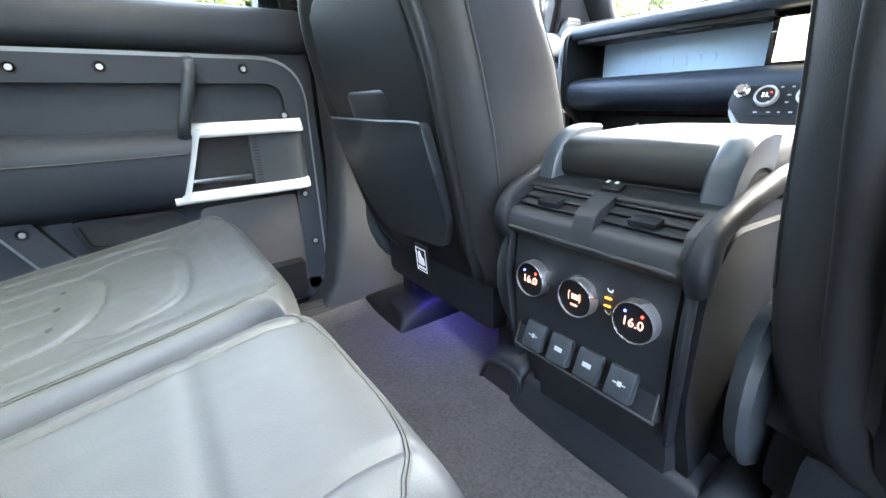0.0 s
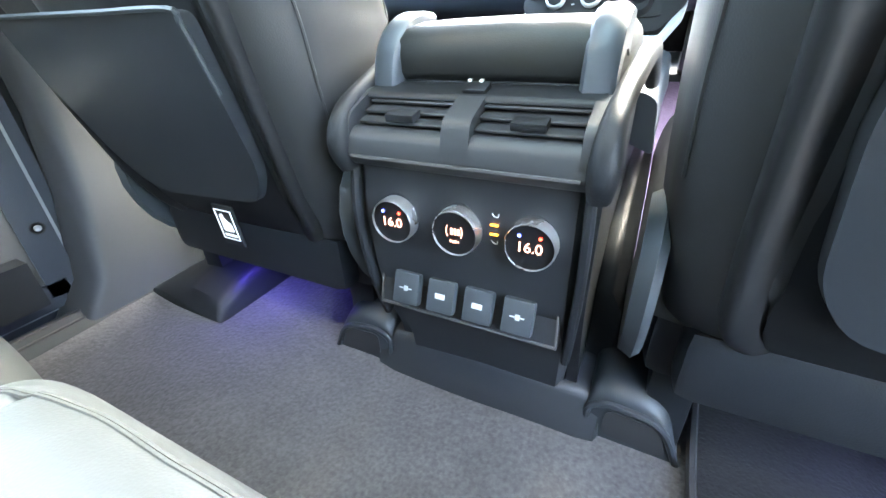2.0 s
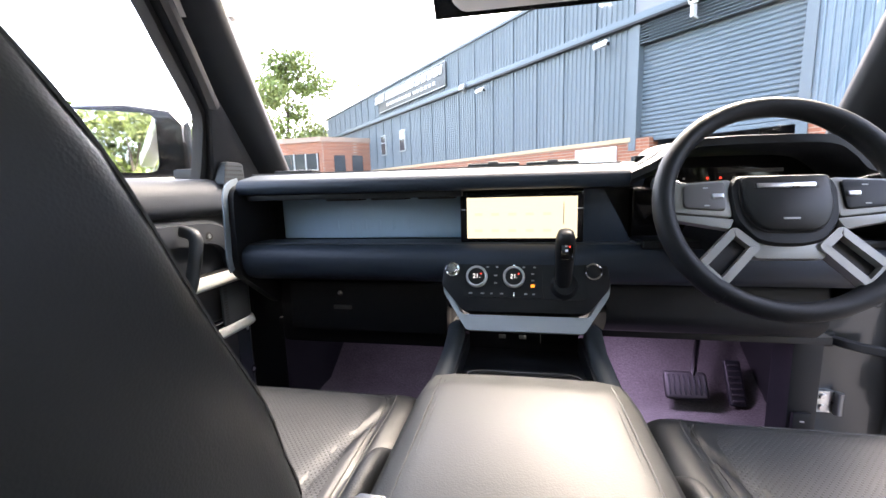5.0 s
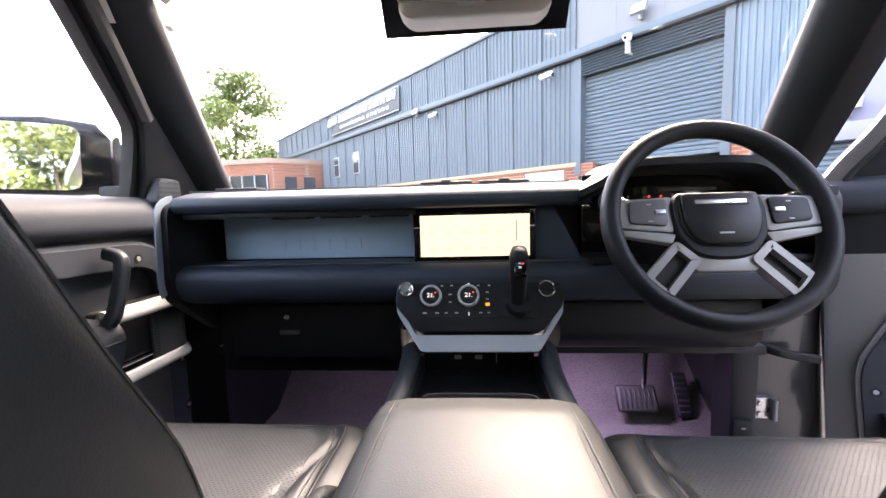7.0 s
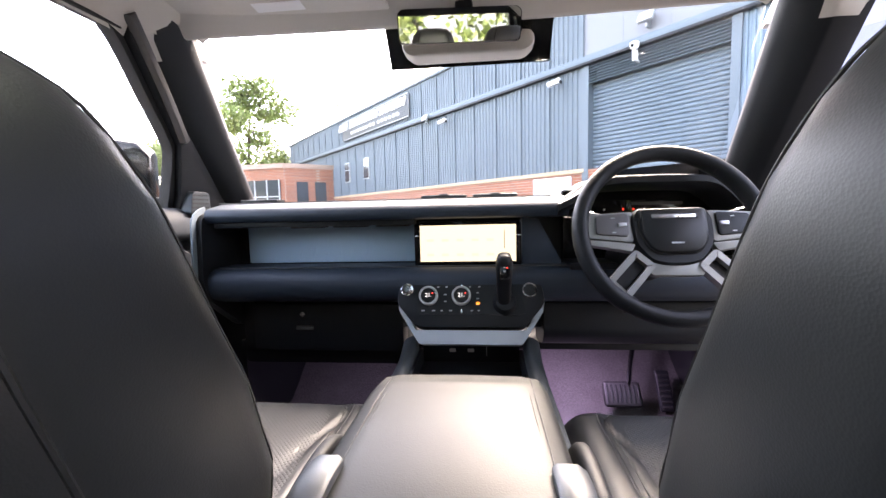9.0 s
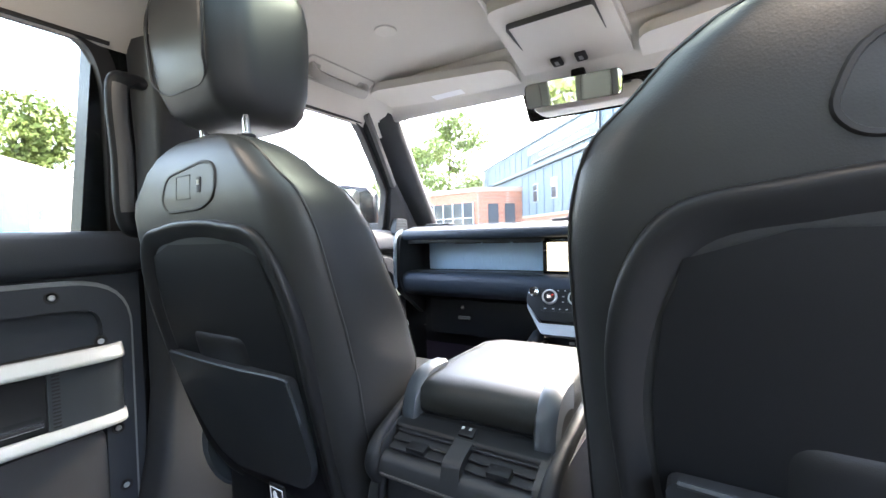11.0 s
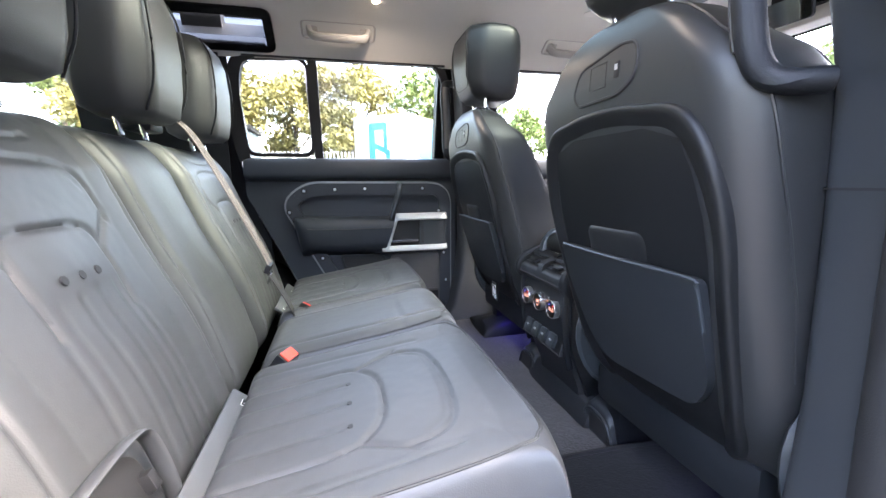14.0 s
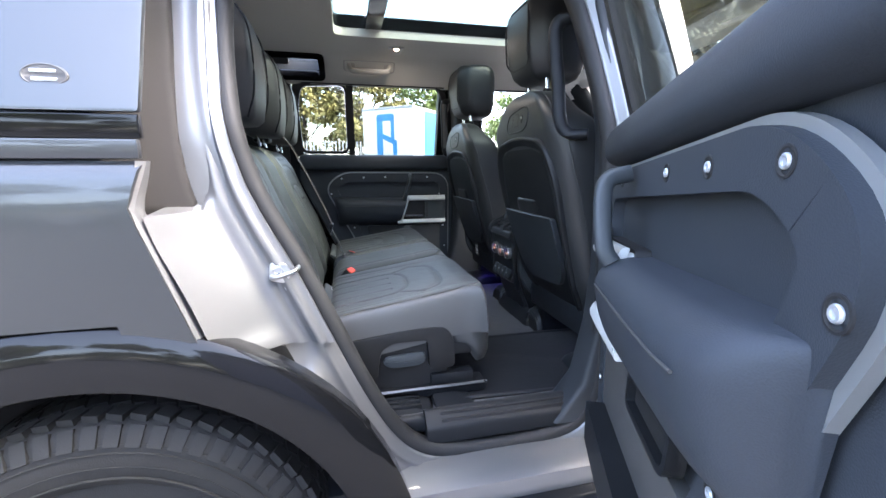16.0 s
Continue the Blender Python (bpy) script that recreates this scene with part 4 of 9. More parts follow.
    put("armrest_seam", tube([(0.0718 - 0.012 * k, u, 1.070 + 0.012 * k) for u, k in ((A0 + 0.02, 0), ((A0 + A1) / 2, 0.0), (A1 - 0.10, 0.15), (A1 - 0.06, 0.35))], 0.0018, 6), STITCH, arm)
    # pull handle
    pull = smooth_path([(0.020, 0.262, 1.245), (0.052, 0.266, 1.235), (0.062, 0.275, 1.205), (0.060, 0.298, 1.13), (0.048, 0.304, 1.105)], 5)
    put("pull_handle", sweep(pull, ring2(0.014, 0.012, 14, 3), False, (0, 1, 0)), LID_GREY, None, "black pull handle bar")
    if not bare:
        # silver surround with the release lever
        tr = rounded([(0.055, 1.128), (0.292, 1.124), (0.345, 0.962), (0.050, 0.966)], [0.012, 0.008, 0.008, 0.012], 3)
        sur = put("handle_surround", plate(tr[:], -0.012, 0.012, "x"), RUBBER, None, "black recess of the release lever")
        wrap = ((0.046, 0.004), (0.049, 0.020), (0.058, 0.032), (0.075, 0.040), (0.10, 0.043), (0.20, 0.044))
        bar_run = lambda z0, z1, lean, end: loft([[(w0 + dw, u, z) for dw, z in rounded([(-0.012, z0), (0.002, z0), (0.004, z0 + 0.008), (-lean, z1), (-0.012 - lean, z1)], 0.003, 2)] for u, w0 in wrap + ((end, 0.042),)])
        put("upper_bar", bar_run(1.098, 1.128, 0.010, 0.296), ALU, sur, "satin aluminium bar", smooth=50)
        put("lower_bar", bar_run(0.962, 0.986, 0.004, 0.346), ALU, sur, "satin aluminium bar", smooth=50)
        put("slant_bar", loft([[(w, u + du, z) for w, du in ((0.0, -0.020), (0.046, -0.020), (0.046, -0.004), (0.0, -0.004))] for u, z in ((0.338, 0.972), (0.290, 1.118))]), ALU, sur, "satin aluminium bar")
        put("release_lever", loft([[(w, u, z) for w, z in rounded([(0.012, 1.000), (0.034, 0.998), (0.036, 1.012), (0.012, 1.016)], 0.004, 2)] for u in (0.185, 0.22, 0.26, 0.305)]), CHROME, sur, "chrome release lever")
        grille = put("speaker_panel", loft([[(w, u, z) for z in (0.986, 1.098)] + [(w - 0.006, u, z) for z in (1.098, 0.986)] for u, w in ((0.049, 0.008), (0.056, 0.022), (0.075, 0.031), (0.10, 0.034), (0.178, 0.034))]), LID_GREY, sur, "grey panel with a row of slots", smooth=50)
        for k in range(15):
            put("slot", box(0.0335, 0.0346, 0.160, 0.172, 0.991 + 0.007 * k, 0.9945 + 0.007 * k), RUBBER, grille)
    # lower panel with pocket
    low = rounded([(0.07, 0.68), (0.085, 0.948), (0.30, 0.944), (0.318, 0.880), (0.55, 0.880), (0.44, 0.68)] if split else [(0.09, 0.68), (0.10, 0.948), (0.31, 0.944), (0.34, 0.90), (L - 0.14, 0.90), (L - 0.14, 0.68)], 0.015, 3)
    put("lower_panel", plate(low, -0.014, 0.008, "x", 0.004), GREY_TRIM, None, "dark grey lower panel")
    pk = rounded([(0.325, 0.888), (0.338, 0.950), (0.530, 0.956), (0.512, 0.888)] if split else [(0.33, 0.80), (0.345, 0.888), (0.52, 0.892), (0.50, 0.80)], 0.022, 4)
    pok = put("door_pocket", plate(pk, 0.0, 0.010, "x"), RUBBER, None, "dark storage pocket")
    put("pocket_rim", band(pk, 0.010, 0.006, 0.022, "x"), PLASTIC, pok)
    put("pocket_bin", loft([[(w, u, z) for u, z in ((0.10, 0.69), (0.43 if split else L - 0.18, 0.69), (0.45 if split else L - 0.18, 0.775), (0.10, 0.775))] for w in (0.0, 0.045)]), PLASTIC, pok)
    # window: glass, frame, divider
    def bar(u0, z0, u1, z1, wide, deep=0.03):
        a, b = Vector((gw(z0), u0, z0)), Vector((gw(z1), u1, z1))
        return sweep([a, (a + b) / 2, b], [(-wide / 2, -deep / 2), (wide / 2, -deep / 2), (wide / 2, deep / 2), (-wide / 2, deep / 2)], False, (1, 0, 0.0))
    U1 = L + 0.01 if split else L - 0.03
    win = put("window_frame", bar(0.07 if split else 0.36, 1.755, U1 - 0.05, 1.755, 0.05), RUBBER)
    if split:
        pts = [(gw(z), u, z) for u, z in ((0.028, 1.36), (0.05, 1.58), (0.066, 1.68), (0.10, 1.735), (0.16, 1.752), (0.3, 1.755))]
    else:
        pts = [(gw(z), u, z) for u, z in ((0.118, 1.36), (0.124, 1.42), (0.140, 1.51), (0.170, 1.552), (0.253, 1.632), (0.335, 1.712), (0.39, 1.752))]
    put("front_frame", sweep(smooth_path(pts, 4), [(-0.016, -0.014), (0.016, -0.014), (0.016, 0.014), (-0.016, 0.014)], False, (1, 0, 0)), RUBBER, win)
    pts = [(gw(z), u, z) for u, z in ((U1 - 0.012, 1.36), (U1 + 0.0, 1.45), (U1 - 0.005, 1.62), (U1 - 0.03, 1.715), (U1 - 0.09, 1.75))]
    put("rear_frame", sweep(smooth_path(pts, 4), [(-0.022, -0.016), (0.022, -0.016), (0.022, 0.016), (-0.022, 0.016)], False, (1, 0, 0)), RUBBER, win)
    if split:
        put("divider", bar(0.592, 1.36, 0.597, 1.745, 0.034, 0.03), RUBBER, win)
        q = rounded([(0.605, 1.372), (U1 - 0.018, 1.372), (U1 - 0.005, 1.73), (0.61, 1.738)], 0.05, 6)
        bmq = band(q, 0.013, -0.010, 0.014, "x")
        for v in bmq.verts:
            v.co.x += gw(v.co.z)
        put("quarter_frame", bmq, RUBBER, win, "thick rubber frame of the small window")
        bmq = band(rounded([(0.617, 1.384), (U1 - 0.031, 1.384), (U1 - 0.019, 1.718), (0.622, 1.727)], 0.04, 6), 0.003, 0.0, 0.016, "x")
        for v in bmq.verts:
            v.co.x += gw(v.co.z)
        put("bright_line", bmq, CHROME, win, "thin bright line")
    else:
        if bare:
            sail = rounded([(0.004, 1.155), (0.004, 1.335), (0.105, 1.465), (0.30, 1.465), (0.30, 1.155)], 0.006, 2)
        else:
            sail = rounded([(-0.10, 1.33), (-0.10, 1.37), (0.15, 1.575), (0.36, 1.765), (0.345, 1.72), (0.255, 1.635), (0.150, 1.530), (0.116, 1.40), (0.116, 1.33)], 0.006, 2)
        bmq = plate(sail, -0.012, 0.022, "x", 0.006)
        for v in bmq.verts:
            v.co.x += gw(max(1.36, v.co.z)) + (0.0 if bare else 0.012)
        put("sail_panel", bmq, PLASTIC_SOFT, win)
        if bare:
            fr = [(gw(max(1.36, z)) + 0.004, u, z) for u, z in ((-0.012, 1.31), (0.042, 1.392), (0.110, 1.480), (0.19, 1.62), (0.27, 1.75))]
            put("painted_frame", sweep(smooth_path(fr, 4), rounded([(-0.020, -0.03), (0.020, -0.03), (0.020, 0.03), (-0.020, 0.03)], 0.008, 2), False, (1, 0, 0)), JAMB, win, "grey painted window frame")
            put("frame_seal", sweep(smooth_path([(w + 0.030, u + 0.018, z - 0.008) for w, u, z in fr], 4), ring2(0.007, 0.008, 8), False, (1, 0, 0)), RUBBER, win)
        else:
            strip = [(gw(z) + 0.038, u, z) for u, z in ((0.146, 1.538), (0.195, 1.590), (0.247, 1.643), (0.328, 1.722), (0.365, 1.757))]
            put("frame_strip", sweep(strip, rounded([(-0.009, -0.010), (0.009, -0.010), (0.009, 0.010), (-0.009, 0.010)], 0.003, 2), False, (1, 0, 0)), GREY_TRIM, win, "grey-brown inner frame strip")
            tw = put("tweeter", plate(rounded([(0.026, 1.345), (0.030, 1.410), (0.098, 1.412), (0.116, 1.345)], 0.012, 3), -0.006, 0.024, "x", 0.006), LID_GREY, win, "pierced grey tweeter grille")
            for i in range(9):
                for k in range(5):
                    put("tweeter_hole", lathe([(0.0028, 0.0), (0.0028, 0.0006)], (0.0238, 0.038 + 0.0080 * i + (0.004 if k % 2 else 0), 1.354 + 0.0115 * k), (1, 0, 0), 6), RUBBER, tw)
    put("glass", sheet(lambda u, z: (gw(z), u, z), [0.03 if split else 0.12, L * 0.5, U1], [1.35, 1.5, 1.66, 1.75], (0.004, 0, 0)), REAR_TINT if split else GLASS, win)
    if mirror_glass:
        # outside mirror on the sail, its glass turned to the driver
        def rear(w):
            return 0.02 - (w + 0.17) * 0.464
        def head(w0, f):
            return [(w0, 0.02 + (u - 0.02) * f + 0.0, 1.475 + (z - 1.475) * f) for u, z in rounded([(-0.02, 1.375), (0.10, 1.375), (0.10, 1.585), (-0.01, 1.575)], 0.03, 4)]
        ob = put("outside_mirror", loft([[(w, u, z) for u, z in rounded([(u0, 1.385), (rear(w), 1.375), (rear(w), z1), (u0, z1 - 0.02)], 0.03, 4)]
                                         for w, u0, z1 in ((-0.17, 0.0, 1.53), (-0.20, -0.05, 1.57), (-0.30, -0.06, 1.585), (-0.42, -0.05, 1.58), (-0.45, -0.02, 1.56))]), GLOSS_BLACK, None, "gloss black outside mirror housing")
        face = rounded([(-0.435, 1.40), (-0.225, 1.39), (-0.225, 1.555), (-0.425, 1.565)], 0.03, 4)
        glass = plate(face, 0.001, 0.005, "y")
        for v in glass.verts:
            v.co.y += rear(v.co.x) - 0.05 * (v.co.z - 1.48)
        put("mirror_glass", glass, MIRROR, ob, "mirror glass")
        put("mirror_arm", box(-0.19, -0.06, -0.01, 0.05, 1.36, 1.40, 0.01), PLASTIC, ob)
    d.matrix_world = pose(*hinge, 0, 0, angle) @ pose(0, 0, 1.1, -rise) @ pose(0, 0, -1.1)
    return d


HX = 0.79
car_door("car_door", "closed rear door with black trim, silver handle and window", -1, (-HX, -0.030, 0), 0, 0.885, True)
car_door("car_door", "closed front passenger door with black trim and outside mirror", -1, (-HX, 0.980, 0), 0, 0.915, False, True)
car_door("car_door", "wide open rear door with black trim and armrest, toned blue-grey for skylight", 1, (0.896, -0.100, 0), 64.9, 0.885, True, rise=3.5)
car_door("car_door", "wide open driver's door with grey painted frame", 1, (0.896, 1.045, 0), 62, 0.915, False, rise=3.5, bare=True)


# ---------------------------------------------------------------- front seats
def back_y(z):
    """The line of a front backrest's rear face."""
    pts = [(0.70, 0.16), (0.78, 0.095), (0.85, 0.040), (0.91, 0.010), (1.0, -0.018), (1.12, -0.052), (1.28, -0.092), (1.40, -0.116), (1.47, -0.112), (1.52, -0.09), (1.56, -0.05)]
    for (z0, y0), (z1, y1) in zip(pts[:-1], pts[1:]):
        if z <= z1:
            return y0 + (y1 - y0) * (z - z0) / (z1 - z0)
    return pts[-1][1]


def front_seat(cx):
    s = thing("front_seat", "black leather front seat with headrest and hard back shell", "car seat", "front seats", at=(cx, 0.3, FLOOR))
    # backrest: one soft body, its bolsters cut to a seam at the front corners
    rings = []
    for z, hw, dep in ((0.80, 0.205, 0.12), (0.84, 0.232, 0.15), (0.92, 0.246, 0.165), (1.0, 0.253, 0.175), (1.06, 0.256, 0.19), (1.11, 0.257, 0.214), (1.15, 0.257, 0.21), (1.2, 0.258, 0.204), (1.26, 0.258, 0.184), (1.31, 0.257, 0.169),
                       (1.35, 0.253, 0.158), (1.385, 0.243, 0.147), (1.41, 0.228, 0.135), (1.435, 0.198, 0.110), (1.460, 0.172, 0.098), (1.482, 0.140, 0.080), (1.497, 0.104, 0.060), (1.504, 0.064, 0.04)):
        yb = back_y(z)
        dish = 0.05 if z < 1.40 else 0.02
        out = rounded([(-hw * 0.82, 0.0), (hw * 0.82, 0.0), (hw * 0.97, dep * 0.20), (hw, dep * 0.60), (hw * 0.985, dep), (hw * 0.66, dep - dish * 0.7), (-hw * 0.66, dep - dish * 0.7), (-hw * 0.985, dep), (-hw, dep * 0.60), (-hw * 0.97, dep * 0.20)],
                      [hw * 0.10, hw * 0.10, dep * 0.12, dep * 0.2, dep * 0.16, hw * 0.2, hw * 0.2, dep * 0.16, dep * 0.2, dep * 0.12], 5)
        rings.append([(cx + x, yb + y, z) for x, y in out])
    body = loft(rings)
    cap = body.copy()
    back = part("backrest", body, LEATHER_FRONT_SHADED, s, smooth=60)
    for rear_corner, front_corner in ((15, 26), (57, 45)):
        part("piping", tube(smooth_path([rings[k][rear_corner] for k in range(3, 17)], 3), 0.0020, 6), LEATHER_FRONT_SHADED, back)
        part("stitching", tube(smooth_path([rings[k][front_corner] for k in range(4, 15)], 3), 0.0012, 5), STITCH, back)
    # hard rear shell: an arch with a raised rim and a sunken field
    def arch(hw, top, bot, k=0.10):
        pts = [(-hw * 0.60, bot), (-hw * 0.85, bot + 0.065), (-hw * 0.95, bot + 0.26), (-hw * 0.985, top - k * 1.35), (-hw * 0.80, top - k * 0.30), (-hw * 0.40, top - 0.006), (0, top),
               (hw * 0.40, top - 0.006), (hw * 0.80, top - k * 0.30), (hw * 0.985, top - k * 1.35), (hw * 0.95, bot + 0.26), (hw * 0.85, bot + 0.065), (hw * 0.60, bot)]
        return [(p.x, p.y) for p in smooth_path([(x, z, 0) for x, z in pts], 8)]
    o, i = arch(0.216, 1.372, 0.80), arch(0.178, 1.335, 0.825)
    def on_back(p, off):
        return (cx + p[0], back_y(p[1]) - off, p[1])
    rings = [[on_back((p[0] * (1 - t) + q[0] * t, p[1] * (1 - t) + q[1] * t), off) for p, q in zip(o, i)]
             for t, off in ((0, -0.03), (0, 0.001), (0.03, 0.006), (0.10, 0.0095), (0.20, 0.0105), (0.32, 0.0095), (0.5, 0.006), (0.72, 0.001), (0.92, -0.003), (1.0, -0.006), (1.0, -0.016))]
    shell = part("back_shell", loft(rings, False), SHELL, s, "black plastic arched back shell", smooth=75)
    rows = 26
    fz = np.linspace(0.825, 1.332, rows)
    bm = bmesh.new()
    grid = []
    for z in fz:
        lim = [abs(p[0]) for p in i if abs(p[1] - z) < 0.03]
        hw = max(lim) if lim else 0.02
        if z > 1.32:
            hw = 0.09
        grid.append([bm.verts.new((cx + hw * t, back_y(z) - 0.002 - 0.003 * (1 - t * t), z)) for t in np.linspace(-1, 1, 9)])
    for r0, r1 in zip(grid[:-1], grid[1:]):
        for k in range(8):
            bm.faces.new((r0[k], r0[k + 1], r1[k + 1], r1[k]))
    part("field", bm, FIELD, shell, "sunken black plastic field")
    # hump of the pocket's grip and the pocket itself
    part("grip_hump", loft([[(cx - 0.012 + x * k, back_y(1.138 + z * k) - off, 1.138 + z * k) for x, z in rounded([(-0.080, -0.05), (0.080, -0.05), (0.080, 0.040), (-0.080, 0.040)], 0.022, 6)] for k, off in ((1.10, -0.001), (1.0, 0.003), (0.92, 0.0062), (0.82, 0.0085), (0.65, 0.0098), (0.35, 0.0103))]), SHELL, shell, smooth=75)
    def pocket(off):
        pts = rounded([(-0.168, 1.131), (0.174, 1.126), (0.160, 0.955), (0.120, 0.905), (-0.105, 0.888), (-0.148, 0.94), (-0.172, 1.06)], [0.012, 0.012, 0.03, 0.02, 0.03, 0.03, 0.02], 4)
        return [(cx + x, back_y(z) - off - 0.010 * (z - 0.88) / 0.24 - 0.006 * (1 - (x / 0.17) ** 2), z) for x, z in pts]
    part("seat_pocket", loft([pocket(-0.006), pocket(0.008), pocket(0.0115), pocket(0.012)]), POCKET, s, "dark grey hard map pocket", smooth=30)
    # lip tube in paler plastic, painting the highlight along the pocket's edge
    part("pocket_lip_highlight", tube(smooth_path([(cx + x, back_y(z) - 0.014 - 0.010 * (z - 0.88) / 0.24 - 0.006 * (1 - (x / 0.17) ** 2) + 0.003, z) for x, z in ((-0.160, 1.1302), (-0.06, 1.129), (0.06, 1.1275), (0.164, 1.1265), (0.1715, 1.115), (0.1705, 1.08), (0.169, 1.05))], 4), 0.0030, 6), LID_GREY, s, "rounded lip of the pocket in a paler highlight tone")
    # leather cap: oval hatch with a hook
    ov = rounded([(-0.080, -0.020), (-0.066, 0.022), (0.045, 0.038), (0.078, 0.030), (0.080, -0.016), (0.040, -0.034), (-0.066, -0.036)], [0.03, 0.04, 0.05, 0.03, 0.03, 0.04, 0.03], 5)
    put_on = lambda pts, lift: onto(cap, [(cx + 0.003 + x, -0.25, 1.422 + z) for x, z in pts], (0, 1, 0), lift)
    fan = bmesh.new()
    loops = [[fan.verts.new(p) for p in put_on([(x * k, z * k) for x, z in ov], 0.0012)] for k in (1.0, 0.75, 0.5, 0.25)]
    for r0, r1 in zip(loops[:-1], loops[1:]):
        for k in range(len(r0)):
            fan.faces.new((r0[k - 1], r0[k], r1[k], r1[k - 1]))
    fan.faces.new(loops[-1])
    hatch = part("hatch", fan, LEATHER_FRONT_SHADED, s, "small oval leather-covered hatch", smooth=60)
    part("hatch_groove", tube(put_on(ov, 0.0), 0.0030, 6, True, up=(0, 1, 0)), RUBBER, hatch)
    sq = [(-0.032, -0.017), (0.010, -0.017), (0.010, 0.020), (-0.032, 0.020)]
    part("hatch_lid", tube(put_on(sq, 0.0006), 0.0016, 5, True, up=(0, 1, 0)), RUBBER, hatch)
    c = put_on([(0.036, 0.002)], 0.0)[0]
    part("hatch_slot", box(c.x - 0.006, c.x + 0.006, c.y - 0.0025, c.y + 0.004, c.z - 0.012, c.z + 0.012, 0.001), RUBBER, hatch)
    part("hatch_print", box(c.x - 0.003, c.x + 0.003, c.y - 0.0032, c.y, c.z, c.z + 0.008), GREY_PRINT, hatch)
    cap.free()
    # headrest on two posts: a wedge with a flat rear panel
    rings = []
    for z, hw, y0, y1 in ((1.540, 0.070, -0.060, 0.030), (1.548, 0.092, -0.088, 0.045), (1.565, 0.104, -0.108, 0.054), (1.60, 0.112, -0.122, 0.060), (1.67, 0.118, -0.130, 0.062), (1.72, 0.118, -0.131, 0.062),
                          (1.750, 0.115, -0.128, 0.058), (1.768, 0.110, -0.120, 0.050), (1.778, 0.100, -0.106, 0.040), (1.783, 0.080, -0.080, 0.020)):
        w = hw
        out = rounded([(-w * 0.70, y0), (w * 0.70, y0), (w, y0 + 0.050), (w, y1 - 0.03), (w * 0.8, y1), (-w * 0.8, y1), (-w, y1 - 0.03), (-w, y0 + 0.050)], [0.012, 0.012, 0.018, 0.022, 0.022, 0.022, 0.022, 0.018], 4)
        rings.append([(cx - 0.008 + x, y + 0.010, z - 0.006) for x, y in out])
    head = part("headrest", loft(rings), LEATHER_FRONT_SHADED, s, "black leather headrest", smooth=55)
    pl = rounded([(-0.078, 1.60), (-0.088, 1.70), (-0.070, 1.755), (0.070, 1.755), (0.088, 1.70), (0.078, 1.60), (0.05, 1.585), (-0.05, 1.585)], 0.02, 4)
    part("headrest_seam", tube([(cx - 0.008 + x, -0.1205 + 0.006 * max(0, (z - 1.72) / 0.035) + 0.016 * max(0, (1.62 - z) / 0.035), z - 0.004) for x, z in pl], 0.003, 6, True, up=(0, 1, 0)), RUBBER, head)
    for side in (-1, 1):
        part("post", lathe([(0.0065, 0), (0.0065, 0.10)], (cx + side * 0.064, -0.045, 1.47), (0, -0.05, 1), 12), CHROME, s, "chrome headrest post")
        part("post_collar", lathe([(0.013, 0), (0.013, 0.010), (0.009, 0.013)], (cx + side * 0.064, -0.046, 1.499), (0, 0, 1), 12), PLASTIC, s)
    # cushion: low bolsters round a flat pierced panel, with double seams
    def warp(a, b):
        return (0, 0, 0.014 * max(0, abs(a) - 0.16) / 0.09 + 0.030 * (b + 0.28) / 0.56 - 0.020 * max(0, b - 0.20) / 0.075)
    ring = [(-0.172, -0.27), (-0.184, 0.06), (-0.188, 0.17), (-0.176, 0.208), (-0.14, 0.222), (0.14, 0.222), (0.176, 0.208), (0.188, 0.17), (0.184, 0.06), (0.172, -0.27)]
    g = [ring, [(-0.186, 0.155), (-0.150, 0.06), (-0.125, -0.05)], [(0.186, 0.155), (0.150, 0.06), (0.125, -0.05)]]
    cm = pad((cx, 0.352, 0.816), (1, 0, 0), (0, 1, 0), (0, 0, 1), 0.258, 0.275, 0.125, grooves=g, depth=0.007, width=0.005, warp=warp, res=90, wrinkle=0.0008)
    lines = [onto(cm, [(cx + x * k, 0.355 + y * k, 0.99) for x, y in [(p.x, p.y) for p in smooth_path([(a, b, 0) for a, b in ring], 5)]], (0, 0, -1), 0.0004) for k in (0.965, 1.035)]
    top = lambda a, b: onto(cm, [(cx + a, 0.355 + b, 0.99)], (0, 0, -1), 0.0011)[0]
    pierced = sheet(lambda a, b: top(a * (1 if b < 0.16 else 1 - 0.25 * (b - 0.16) / 0.05), b), np.linspace(-0.160, 0.160, 25).tolist(), np.linspace(-0.25, 0.207, 25).tolist())
    cu = part("cushion", cm, LEATHER_FRONT_SHADED, s, "black leather seat cushion", smooth=60)
    part("cushion_panel", pierced, LEATHER_PERF, cu, "perforated leather centre", smooth=60)
    for line in lines:
        part("stitching", tube(line, 0.0013, 5), STITCH, cu)
    # base, rails, side covers
    part("seat_base", box(cx - 0.23, cx + 0.23, 0.08, 0.58, 0.74, 0.83, 0.02), PLASTIC, s)
    part("rear_skirt", box(cx - 0.20, cx + 0.20, 0.045, 0.10, 0.745, 0.84, 0.02), PLASTIC_SOFT, s)
    for side in (-1, 1):
        part("seat_rail", box(cx + side * 0.19 - 0.025, cx + side * 0.19 + 0.025, 0.09, 0.60, FLOOR - 0.004, 0.745, 0.006), PLASTIC, s)
        hinge = lathe([(0.001, 0), (0.075, 0), (0.082, 0.008), (0.075, 0.022), (0.001, 0.026)], (cx + side * 0.235, 0.10, 0.855), (side, 0, 0), 20)
        for v in hinge.verts:
            v.co.z = 0.855 + (v.co.z - 0.855) * 1.4
